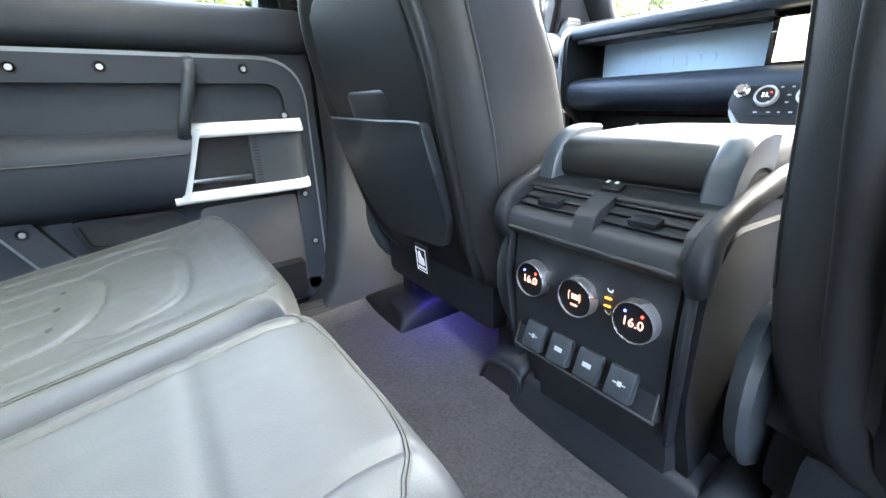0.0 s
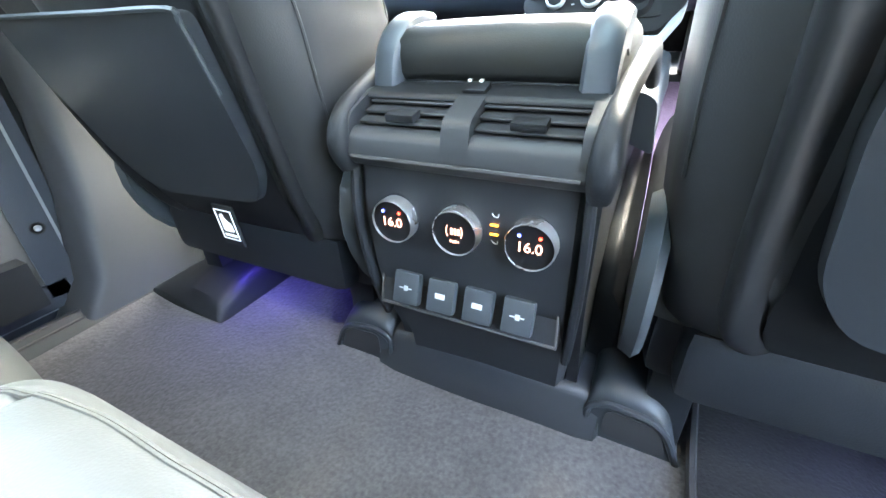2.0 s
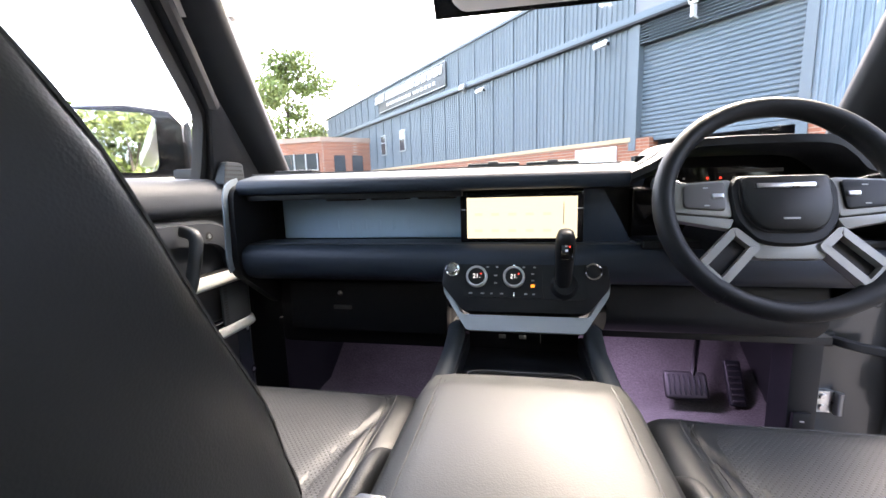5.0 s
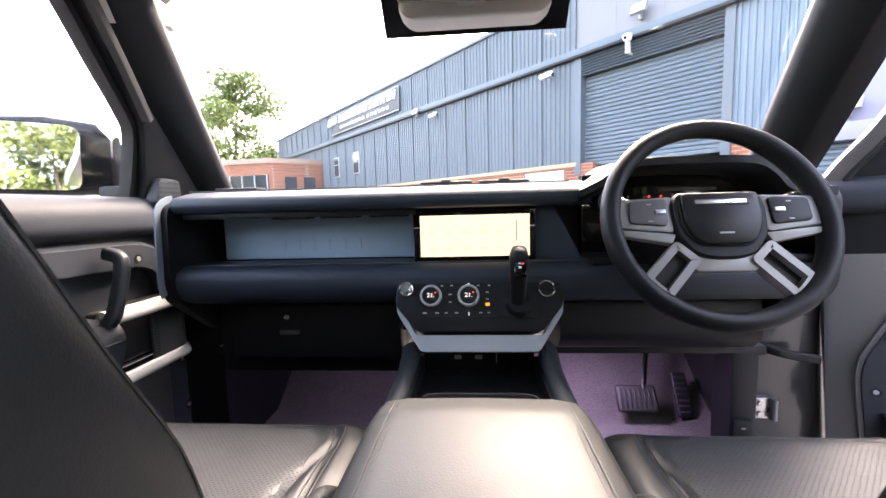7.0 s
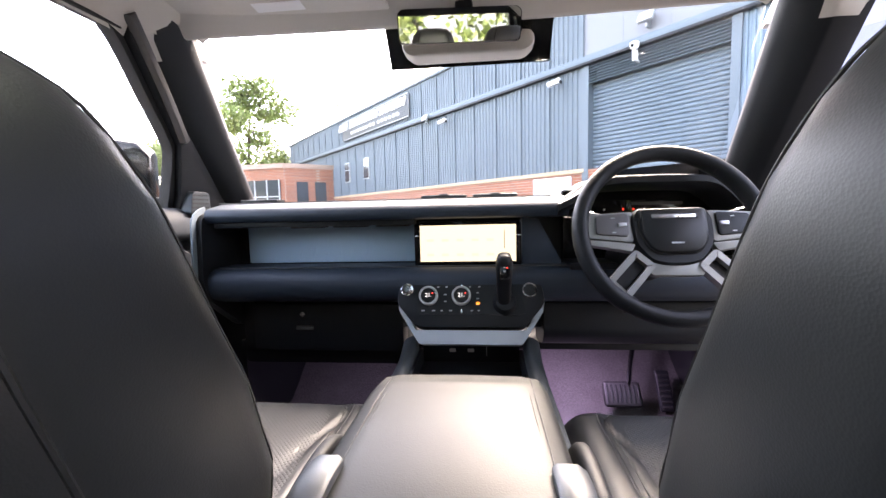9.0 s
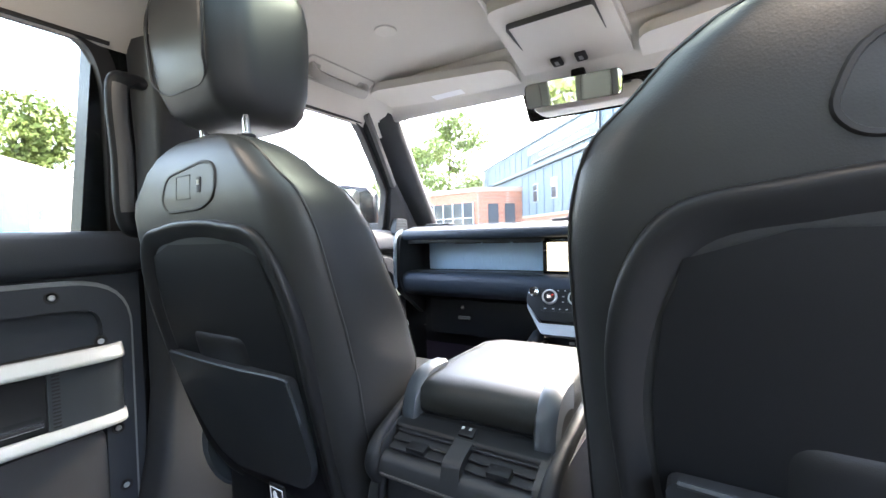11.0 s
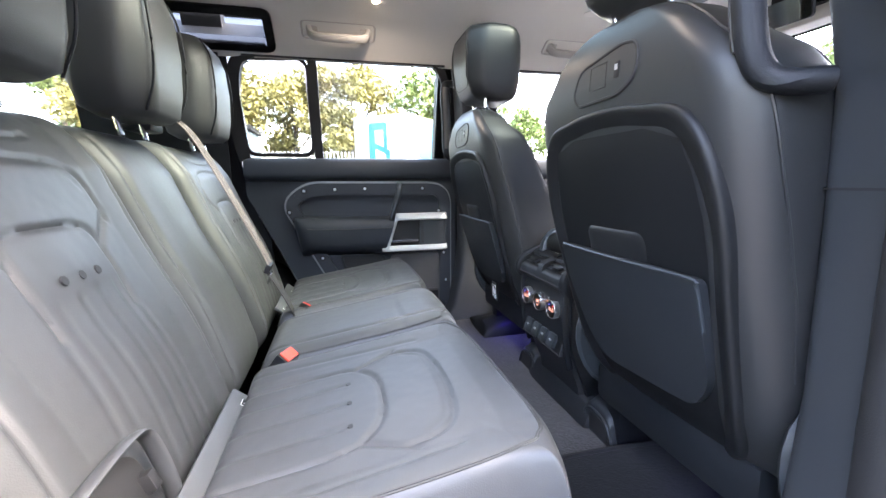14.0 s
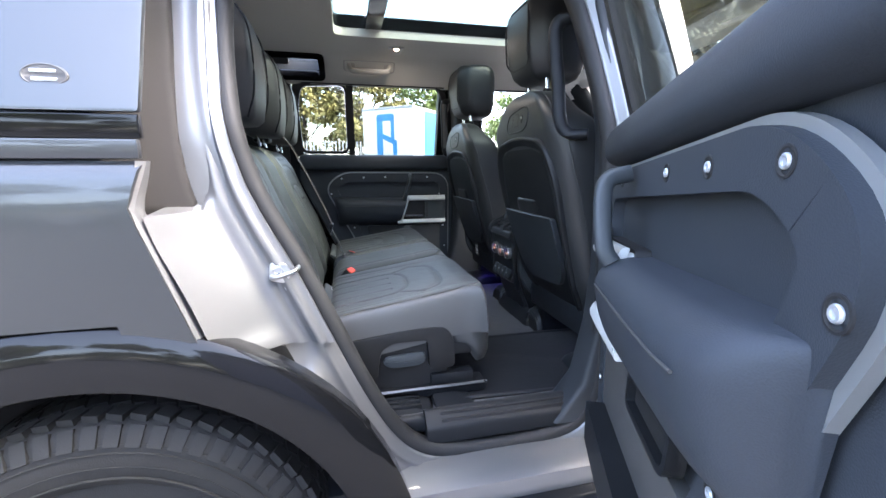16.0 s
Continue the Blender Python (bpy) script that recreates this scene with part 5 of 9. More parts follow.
            v.co.y += (v.co.z - 0.855) * -0.25
        part("recliner_cover", hinge, LID_GREY, s, "dark grey recliner cover")
    return s


passenger = front_seat(-0.412)
copy_thing(passenger, pose(0.427, 0.285, FLOOR))
# tether tag at the bottom of the passenger's back
cx = -0.412
tag = part("tether_tag", moved(box(-0.022, 0.022, -0.002, 0.002, -0.034, 0.034, 0.002), pose(cx + 0.030, 0.006, 0.852, 4)), PLASTIC_SOFT, passenger, "black fabric tag with a white printed symbol")
mm = pose(cx + 0.030, 0.0036, 0.8525, 4)
part("tag_border", moved(band([(-0.018, -0.024), (0.018, -0.024), (0.018, 0.026), (-0.018, 0.026)], 0.0025, -0.001, 0.0, "y"), mm), WHITE, tag)
part("tag_symbol", moved(plate(rounded([(-0.010, -0.010), (0.012, -0.010), (0.010, 0.004), (0.0, 0.010), (-0.003, 0.020), (-0.010, 0.018)], 0.003, 2), 0.0, -0.001, "y"), mm), WHITE, tag)
part("tag_writing", moved(box(-0.012, 0.013, -0.001, 0.0, -0.019, -0.0145), mm), WHITE, tag)


# ---------------------------------------------------------------- rear bench, split in three
def eased(lines):
    return [[(p.x, p.y) for p in smooth_path([(x, y, 0) for x, y in line], 4)] if len(line) > 2 else line for line in lines]


def rear_back(name, label, x0, x1, shape):
    s = thing(name, label, "rear seat", "rear backrests", at=((x0 + x1) / 2, -0.80, 0.84))
    cx, hw = (x0 + x1) / 2, (x1 - x0) / 2
    up = Vector((0, -0.375, 1)).normalized()
    nrm = Vector((0, 1, 0.375)).normalized()
    base = Vector((cx, -0.824, 0.769))
    half = 0.325
    mid = base + up * half
    g, fl = [], None
    if shape == "wide":
        top = [(-0.145, 0.115), (-0.14, 0.175), (-0.105, 0.205), (0, 0.212), (0.105, 0.205), (0.14, 0.175), (0.145, 0.115)]
        g = [top, [(-0.09, 0.252), (-0.06, 0.245), (0.06, 0.245), (0.09, 0.252)], [(-0.085, -0.02), (-0.088, 0.085), (-0.06, 0.112), (0.06, 0.112), (0.088, 0.085), (0.085, -0.02)],
             [(-0.088, 0.075), (-0.150, 0.130)], [(0.088, 0.075), (0.150, 0.130)], [(-hw * .86, 0.30), (-hw * .80, 0.10), (-hw * .84, -0.31)], [(hw * .86, 0.30), (hw * .80, 0.10), (hw * .84, -0.31)]]
        fl = ([[(k * 0.042, 0.02), (k * 0.048, -0.28)] for k in (-1.5, -0.5, 0.5, 1.5)] + [[(x * 0.93, b - 0.008) for x, b in top[1:-1]], [(-0.09, -0.02), (-0.105, -0.27)], [(0.09, -0.02), (0.105, -0.27)]], 0.0020, 0.0055)
        fl = (eased(fl[0]), *fl[1:])
    else:
        g = [[(-hw * .7, -0.28), (-hw * .7, 0.28)], [(hw * .7, -0.28), (hw * .7, 0.28)], [(-hw * .9, -0.07), (hw * .9, -0.07)]]

    def warp(a, b):
        side = max(0, abs(a) - hw * 0.62) / (hw * 0.38)
        return (0, 0, (0.022 * side if shape == "wide" else -0.004 * side) + 0.012 * math.exp(-((b + 0.10) / 0.12) ** 2) - 0.02 * max(0, b - 0.2) / 0.1)
    body = part("backrest", pad(mid - nrm * 0.03, (1, 0, 0), up, nrm, hw - 0.002, half, 0.105, grooves=eased(g), fine=fl, depth=0.0050, width=0.0042, warp=warp, wrinkle=0.0007, res=170 if shape == "wide" else 90,
                                bulges=[(0, 0.06, 0.08, 0.05, 0.008), (0, -0.13, 0.085, 0.12, 0.005)] if shape == "wide" else []), LEATHER_LIT, s, smooth=60)
    part("back_board", moved(box(-hw + 0.02, hw - 0.02, -0.05, 0.0, -half + 0.02, half - 0.04, 0.015), Matrix.Translation(mid - nrm * 0.03) @ pose(0, 0, 0, 20.5)), CARPET, s, "carpeted back board")
    if shape == "wide":
        for k in range(3):
            part("button", lathe([(0.0, 0), (0.006, 0.0), (0.007, -0.002), (0.004, -0.004)], mid + Vector(((k - 1) * 0.036, 0, 0)) + up * 0.045 + nrm * 0.0865, nrm, 10), RUBBER, body)
    return s


right_back = rear_back("bench_section", "black leather outer rear backrest with pressed seams", 0.165, 0.675, "wide")
copy_thing(right_back, pose(-0.42, -0.80, 0.84))
rear_back("bench_section", "narrow black leather middle rear backrest", -0.163, 0.163, "mid")


def rear_cushion(name, label, x0, x1, shape):
    s = thing(name, label, "rear seat", "rear cushions", at=((x0 + x1) / 2, -0.5, 0.75))
    cx, hw = (x0 + x1) / 2, (x1 - x0) / 2
    half, fl, round_r = 0.235, None, (0.075 if shape == "wide" else 0.015)
    if shape == "wide":
        bow = [(-0.145, 0.03), (-0.14, 0.075), (-0.105, 0.108), (0, 0.118), (0.105, 0.108), (0.14, 0.075), (0.145, 0.03)]
        g = [[(-0.122, -0.235), (-0.122, -0.06), (-0.10, -0.012), (-0.05, 0.012), (0.05, 0.012), (0.10, -0.012), (0.122, -0.06), (0.122, -0.235)], bow, [(-0.115, -0.02), (-0.155, 0.05)], [(0.115, -0.02), (0.155, 0.05)]]
        fl = ([[(k, -0.225), (k, -0.04)] for k in (-0.065, 0.0, 0.065)] + [[(x * 0.94, b - 0.009) for x, b in bow[1:-1]], [(-0.19, -0.23), (-0.175, 0.10)], [(0.19, -0.23), (0.175, 0.10)]], 0.0022, 0.0045)
        fl = (eased(fl[0]), *fl[1:])
    else:
        g = [[(-hw * .95, 0.09), (hw * .95, 0.09)], [(-hw * .62, -0.235), (-hw * .62, 0.20)], [(hw * .62, -0.235), (hw * .62, 0.20)]]

    def warp(a, b):
        side = max(0, abs(a) - hw * 0.66) / (hw * 0.34)
        su = sv = 0.0
        soft_r = round_r * 1.35
        ca, cb = abs(a) - (hw - soft_r), b - (half - soft_r)
        if ca > 0 and cb > 0:
            k = max(ca, cb) / math.hypot(ca, cb) - 1
            su, sv = math.copysign(ca * k, a), cb * k
        return (su, sv, (0.014 * side if shape == "wide" else 0.012) + 0.078 * (b + half) / (2 * half) - 0.008 * max(0, b - 0.16) / 0.075)
    bm = pad((cx, -0.51, 0.745), (1, 0, 0), (0, 1, 0), (0, 0, 1), hw - 0.002, half, 0.135, power=17 if shape == "wide" else 9, grooves=eased(g), fine=fl, depth=0.0048, width=0.0040, warp=warp, wrinkle=0.0006, res=170 if shape == "wide" else 90)
    dots = onto(bm, [(cx + k, -0.545, 0.95) for k in (-0.065, 0.0, 0.065)], (0, 0, -1), 0.001)
    edge = [(-hw + 0.026, -0.70), (-hw + 0.026, -0.38), (-hw + 0.045, -0.322), (-hw + 0.10, -0.303), (0, -0.302), (hw - 0.10, -0.303), (hw - 0.045, -0.322), (hw - 0.026, -0.38), (hw - 0.026, -0.70)]
    run = [(p.x, p.y) for p in smooth_path([(x, y, 0) for x, y in edge], 8)]
    seams = [onto(bm, [(cx + x * (1 + k), -0.5 + (y + 0.5) * (1 + k), 0.96) for x, y in run], (0, 0, -1), 0.0004) for k in (0, 0.012)]
    body = part("cushion", bm, LEATHER_LIT, s, smooth=60)
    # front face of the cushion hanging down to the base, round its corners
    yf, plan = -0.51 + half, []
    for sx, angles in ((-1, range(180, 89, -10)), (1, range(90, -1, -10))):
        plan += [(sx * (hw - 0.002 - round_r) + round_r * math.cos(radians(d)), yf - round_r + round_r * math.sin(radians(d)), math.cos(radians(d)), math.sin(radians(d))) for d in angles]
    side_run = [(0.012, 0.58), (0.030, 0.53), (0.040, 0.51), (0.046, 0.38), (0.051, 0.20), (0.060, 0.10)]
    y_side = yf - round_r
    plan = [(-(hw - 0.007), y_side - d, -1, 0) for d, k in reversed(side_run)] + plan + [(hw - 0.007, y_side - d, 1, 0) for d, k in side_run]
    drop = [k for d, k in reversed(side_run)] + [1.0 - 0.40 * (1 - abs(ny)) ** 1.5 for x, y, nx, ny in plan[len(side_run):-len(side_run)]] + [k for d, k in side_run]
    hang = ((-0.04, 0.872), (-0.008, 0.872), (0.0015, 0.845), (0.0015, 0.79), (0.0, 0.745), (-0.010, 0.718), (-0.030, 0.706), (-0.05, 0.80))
    part("front_face", loft([[(cx + x + nx * d, y + ny * d, 0.858 + (z - 0.858) * k) for d, z in hang] for (x, y, nx, ny), k in zip(plan, drop)]), LEATHER_LIT, s, smooth=60)
    for line in seams:
        part("stitching", tube(line, 0.0013, 5), STITCH, s)
    if shape == "wide":
        for k in dots:
            part("button", lathe([(0, 0), (0.005, 0), (0.006, -0.003)], k, (0, 0, 1), 10), RUBBER, body)
    else:
        part("pull_slot", box(-0.125, 0.012, -0.486, -0.472, 0.900, 0.9235, 0.002), RUBBER, body, "dark gap across the cushion")
    part("pan", box(x0 + 0.01, x1 - 0.01, -0.73, -0.34, 0.755, 0.80, 0.01), PLASTIC, s)
    return s


right_cushion = rear_cushion("rear_cushion", "black leather outer rear seat cushion with pressed seams", 0.165, 0.657, "wide")
copy_thing(right_cushion, pose(-0.411, -0.5, 0.75))
rear_cushion("rear_cushion", "narrow black leather middle rear cushion with a slot", -0.163, 0.163, "mid")


def rear_headrest(cx, wide):
    s = thing("rear_headrest", "black leather rear headrest on steel posts", "headrest", "rear headrests", at=(cx, -0.98, 1.39))
    rings = []
    for z, hw, y0, y1 in ((1.395, 0.09, -1.00, -0.905), (1.41, 0.118, -1.02, -0.892), (1.46, 0.132, -1.03, -0.885), (1.54, 0.138, -1.035, -0.882), (1.62, 0.134, -1.035, -0.888), (1.66, 0.118, -1.025, -0.90), (1.685, 0.09, -1.0, -0.925), (1.692, 0.05, -0.98, -0.945)):
        out = rounded([(-hw, y0 + 0.02), (-hw * 0.8, y0), (hw * 0.8, y0), (hw, y0 + 0.02), (hw, y1 - 0.045), (hw * 0.66, y1), (-hw * 0.66, y1), (-hw, y1 - 0.045)], 0.02, 4)
        rings.append([(cx + x * wide, y, z) for x, y in out])
    h = part("pad", loft(rings), LEATHER_LIT, s, smooth=55)
    for side in (-1, 1):
        part("seam", tube(smooth_path([(cx + side * 0.090 * wide, -0.905, 1.405), (cx + side * 0.096 * wide, -0.884, 1.47), (cx + side * 0.097 * wide, -0.881, 1.56), (cx + side * 0.09 * wide, -0.890, 1.63), (cx + side * 0.075 * wide, -0.915, 1.675)], 4), 0.0025, 6), PLASTIC, h)
        part("post", lathe([(0.006, 0), (0.006, 0.05)], (cx + side * 0.06 * wide, -0.965, 1.36), (0, -0.2, 1), 10), CHROME, s)
    return s


for hx, hwid in ((0.43, 1.0), (0.0, 0.92), (-0.43, 1.0)):
    rear_headrest(hx, hwid)

# seat frame under the bench, with the release lever on the open side
base = thing("bench_plinth", "black plastic bench plinth with a release lever and open bracket", "seat frame", at=(0, -0.55, FLOOR))
part("beam", box(-0.64, 0.60, -0.72, -0.40, 0.66, 0.757, 0.015), PLASTIC, base)
for side in (-1, 1):
    x = side * 0.652
    pts = rounded([(-0.72, 0.824), (-0.65, 0.831), (-0.55, 0.843), (-0.475, 0.848), (-0.420, 0.845), (-0.398, 0.815), (-0.394, 0.738), (-0.400, 0.728), (-0.455, 0.722), (-0.466, 0.732), (-0.474, 0.812), (-0.565, 0.812), (-0.598, 0.795), (-0.610, 0.720), (-0.63, 0.690), (-0.72, 0.690)],
                  [0.01, 0.02, 0.05, 0.05, 0.025, 0.02, 0.006, 0.006, 0.008, 0.008, 0.010, 0.012, 0.014, 0.012, 0.01, 0.01], 3)
    part("side_bracket", plate(pts, x - side * 0.020, x + side * 0.008, "x", 0.004), SHELL, base, "grey-black open bracket")
    part("recess_back", box(*sorted((x - side * 0.024, x - side * 0.030)), -0.70, -0.41, 0.66, 0.83), RUBBER, base)
    part("lever", plate(rounded([(-0.590, 0.772), (-0.478, 0.778), (-0.476, 0.750), (-0.492, 0.738), (-0.572, 0.736), (-0.594, 0.748)], 0.012, 3), x - side * 0.020, x + side * 0.002, "x", 0.006), LID_GREY, base, "dark grey release lever")
    part("side_rail", box(*sorted((x, x - side * 0.06)), -0.72, -0.30, 0.640, 0.668, 0.004), PLASTIC, base)
    part("rail_slide", box(*sorted((x - side * 0.01, x - side * 0.05)), -0.46, -0.335, 0.668, 0.700, 0.006), PLASTIC_SOFT, base)
part("rail_pin", lathe([(0.004, 0), (0.004, 0.42)], (0.660, -0.72, 0.672), (0, 1, 0), 8), STEEL, base)
# moulded floor block at the foot of the bench on the open side
blk = thing("floor_moulding", "black ribbed plastic moulding on the floor beside the bench", "floor moulding")
part("block", loft([[(x, y, z) for x, z in rounded([(0.50, 0.615), (0.755, 0.60), (0.755, zt - 0.01), (0.70, zt), (0.52, zt - 0.006)], 0.012, 3)] for y, zt in ((-0.66, 0.655), (-0.52, 0.655), (-0.48, 0.645), (-0.46, 0.625))]), PLASTIC_SOFT, blk)
for k in range(6):
    part("rib", box(0.60 + 0.022 * k, 0.608 + 0.022 * k, -0.63, -0.50, 0.645, 0.659, 0.002), PLASTIC, blk)
part("step", loft([[(x, y, z) for x, z in rounded([(0.30, 0.615), (0.76, 0.60), (0.76, 0.632), (0.66, zt), (0.32, zt)], 0.01, 3)] for y, zt in ((-0.46, 0.648), (-0.40, 0.650), (-0.36, 0.640), (-0.335, 0.622))]), PLASTIC_SOFT, blk)
for k in range(4):
    part("white_mark", box(0.585 + 0.030 * k, 0.602 + 0.030 * k, -0.655, -0.650, 0.652, 0.660), WHITE, blk)

# dark fitted mat with a raised rubber lip, in front of the bench on the open side; run on under the seat as shade
mat = thing("floor_mat", "black fitted floor mat with a raised rubber lip, extended under the seat as shade", "floor mat")
out = rounded([(0.275, -0.30), (0.275, 0.05), (0.30, 0.45), (0.68, 0.45), (0.69, -0.10), (0.67, -0.44), (0.40, -0.44), (0.36, -0.33)], 0.035, 5)
part("carpet_top", plate(out, 0.618, 0.634, "z", 0.003), MAT_PILE, mat)
part("lip", tube([(x, y, 0.635) for x, y in out], 0.006, 6, True), RUBBER, mat, "raised rubber lip")

# anchor strip between cushion and back, with two printed tags
for cx, lo, hi, tags in ((0.42, -0.165, 0.19, (-0.135, 0.17)), (-0.42, -0.16, 0.155, (-0.096, 0.124))):
    st = thing("anchor_strip", "black leather flap with two printed child seat tags", "anchor strip", "anchor strips")
    at_strip = pose(cx, -0.750, 0.882, -50, 0, 180)
    part("flap", moved(box(-hi, -lo, -0.004, 0.006, -0.045, 0.006, 0.004), at_strip), LEATHER_LIT, st)
    for dx in tags:
        m = pose(cx + dx, -0.750, 0.882, -50, 0, 180) @ Matrix.Translation((0, 0, -0.028))
        tg = part("tag", moved(box(-0.010, 0.010, -0.0045, -0.003, -0.009, 0.011, 0.001), m), WHITE, st, "white printed tag")
        part("tag_field", moved(box(-0.0086, 0.0086, -0.0052, -0.004, -0.0076, 0.0096), m), PLASTIC, tg)
        part("tag_symbol", moved(plate(rounded([(-0.005, -0.004), (0.006, -0.004), (0.005, 0.002), (0.0, 0.003), (-0.003, 0.007)], 0.001, 2), -0.0052, -0.006, "y"), m), WHITE, tg)


def buckle(x, y, z, ax, az):
    b = thing("belt_buckle", "black seat belt buckle with a red release button", "belt buckle", "belt buckles")
    m = pose(x, y, z, ax, 0, az)
    body = part("body", moved(box(-0.024, 0.024, -0.016, 0.016, -0.085, 0.0, 0.006), m), PLASTIC, b)
    part("button", moved(box(-0.019, 0.019, -0.012, 0.012, -0.006, 0.004, 0.002), m), RED, b, "red release button")
    part("strap", moved(box(-0.016, 0.016, -0.003, 0.003, -0.14, -0.07, 0.001), m), WEB_DARK, b)


buckle(0.165, -0.665, 0.905, -40, -25)
buckle(-0.215, -0.652, 0.899, -40, 30)
# the middle belt across the narrow backrest
belt = thing("seat_belt", "pinkish grey seat belt with a metal tongue over the middle backrest", "seat belt")
line = smooth_path([(-0.085, -1.00, 1.400), (-0.088, -0.940, 1.416), (-0.092, -0.888, 1.388), (-0.10, -0.818, 1.25), (-0.112, -0.757, 1.11), (-0.119, -0.733, 1.045)], 5)
part("webbing", sweep(line, [(-0.027, -0.001), (0.027, -0.001), (0.027, 0.001), (-0.027, 0.001)], False, (0, 1, 0.3)), WEB, belt)
for k in (-0.018, -0.006, 0.006, 0.018):
    part("stripe", sweep(line, [(k - 0.0019, 0.001), (k + 0.0019, 0.001), (k + 0.0019, 0.0016), (k - 0.0019, 0.0016)], False, (0, 1, 0.3)), WEB_DARK, belt)
part("tongue", moved(box(-0.032, 0.032, -0.007, 0.007, -0.012, 0.012, 0.004), pose(-0.120, -0.738, 1.040, -20)), PLASTIC, belt, "black belt tongue")
part("tongue_blade", moved(box(-0.011, 0.011, -0.002, 0.002, -0.045, -0.012, 0.001), pose(-0.119, -0.728, 1.040, -20)), CHROME, belt)
part("lower_webbing", sweep(smooth_path([(-0.119, -0.742, 1.035), (-0.145, -0.705, 0.95), (-0.20, -0.69, 0.88)], 4), [(-0.022, -0.001), (0.022, -0.001), (0.022, 0.001), (-0.022, 0.001)], False, (0, 1, 0.3)), WEB_DARK, belt)
guide = thing("belt_guide", "black plastic seat belt guide on the backrest top", "belt guide")
part("guide", box(-0.125, -0.05, -1.01, -0.95, 1.38, 1.41, 0.012), PLASTIC, guide)

# belt pocket low in the right-hand backrest: a leather lip over a dark hollow with the anchor inside
side = 1
bp = thing("belt_pocket", "open leather lip over a seat belt anchor in the backrest", "belt pocket")
up, nrm = Vector((0, -0.351, 0.936)), Vector((0, 0.936, 0.351))
base = Vector((side * 0.585, -0.754, 0.795)) + nrm * 0.012
at = lambda u, v, d: base + Vector((side * u, 0, 0)) + up * v + nrm * d
part("hollow", loft([[at(u * k, 0.10 + v * k, d) for u, v in rounded([(-0.058, -0.075), (0.085, -0.075), (0.085, 0.076), (-0.02, 0.078), (-0.05, 0.06)], 0.015, 4)] for k, d in ((1.0, -0.02), (1.0, 0.010), (0.94, 0.012))]), RUBBER, bp)
lip = smooth_path([at(-0.072, 0.050, 0.004), at(-0.070, 0.100, 0.014), at(-0.066, 0.150, 0.022), at(-0.055, 0.178, 0.026), at(-0.025, 0.186, 0.026), at(0.03, 0.184, 0.020), at(0.080, 0.176, 0.008)], 6)
part("lip", sweep(lip, ring2(0.0035, 0.011, 12), False, nrm), LEATHER_LIT, bp, "leather lip")
part("anchor_bolt", moved(box(-0.008, 0.008, -0.008, 0.008, -0.012, 0.012, 0.003), Matrix.Translation(at(-0.038, 0.128, 0.016)) @ pose(0, 0, 0, 20)), RUBBER, bp)


# ---------------------------------------------------------------- centre console
con = thing("centre_console", "black centre console with padded armrest, rear vents and dials", "centre console", at=(0, 0.3, FLOOR))
# rear face body: leans back a little towards its foot
prof = [(0.045, 1.040), (0.012, 1.018), (-0.002, 0.985), (0.004, 0.972), (0.0, 0.925), (0.004, 0.86), (0.012, 0.815), (0.036, 0.76), (0.060, 0.70), (0.068, 0.62)]
def face_half(z):
    return 0.122 if z > 0.80 else 0.122 - 0.012 * (0.80 - z) / 0.2
rings = [[(x, y, z) for x, y in ((-face_half(z), 0.26), (-face_half(z), y0 + 0.012), (-face_half(z) + 0.008, y0), (face_half(z) - 0.008, y0), (face_half(z), y0 + 0.012), (face_half(z), 0.26))] for y0, z in prof[::-1]]
part("rear_body", loft(rings), CONSOLE, con, smooth=30)
# vent housing: a raised brow with two openings
brow = rounded([(-0.004, 0.978), (-0.014, 0.990), (-0.004, 1.030), (0.040, 1.048), (0.085, 1.050), (0.085, 0.978)], 0.008, 3)
vent = part("vent_housing", loft([[(x, y, z) for y, z in brow] for x in (-0.125, -0.118)] ), CONSOLE, con, "black vent housing")
for x0, x1 in ((-0.014, 0.014), (0.112, 0.125)):
    part("vent_post", loft([[(x, y, z) for y, z in brow] for x in (x0, x1)]), CONSOLE, vent)
low = rounded([(-0.004, 0.978), (-0.014, 0.990), (-0.009, 1.010), (0.0, 1.017), (0.02, 1.018), (0.085, 1.018), (0.085, 0.978)], 0.004, 2)
hi = rounded([(0.030, 1.040), (0.034, 1.046), (0.060, 1.052), (0.085, 1.052), (0.085, 1.036)], 0.003, 2)
part("vent_sill", loft([[(x, y, z) for y, z in low] for x in (-0.12, 0.12)]), CONSOLE, vent)
part("vent_top", loft([[(x, y, z) for y, z in hi] for x in (-0.12, 0.12)]), PLASTIC, vent)
part("vent_back", box(-0.12, 0.12, 0.050, 0.056, 0.99, 1.045), RUBBER, vent)
for cx in (-0.064, 0.064):
    for k in range(3):
        f = k / 2
        y, z = 0.006 + 0.024 * f, 1.021 + 0.016 * f
        part("vent_slat", moved(box(-0.050, 0.050, -0.001, 0.022, -0.0016, 0.0016, 0.001, 1), pose(cx, y, z, 12)), CONSOLE, vent)
    part("vent_tab", moved(box(-0.016, 0.016, -0.006, 0.012, -0.004, 0.004, 0.002), pose(cx, 0.008, 1.028, 12)), PLASTIC, vent)
part("vent_rim", box(-0.115, 0.115, -0.0155, -0.012, 0.9895, 0.992), GREY_TRIM, vent)
part("vent_switch", moved(box(-0.012, 0.012, -0.002, 0.016, -0.003, 0.004, 0.002), pose(0.0, 0.040, 1.0475, 20)), PLASTIC, vent)
for x in (-0.006, 0.006):
    part("switch_mark", moved(box(-0.002, 0.002, 0.003, 0.008, 0.0042, 0.0048), pose(x, 0.040, 1.052, 20)), GREY_PRINT, vent)
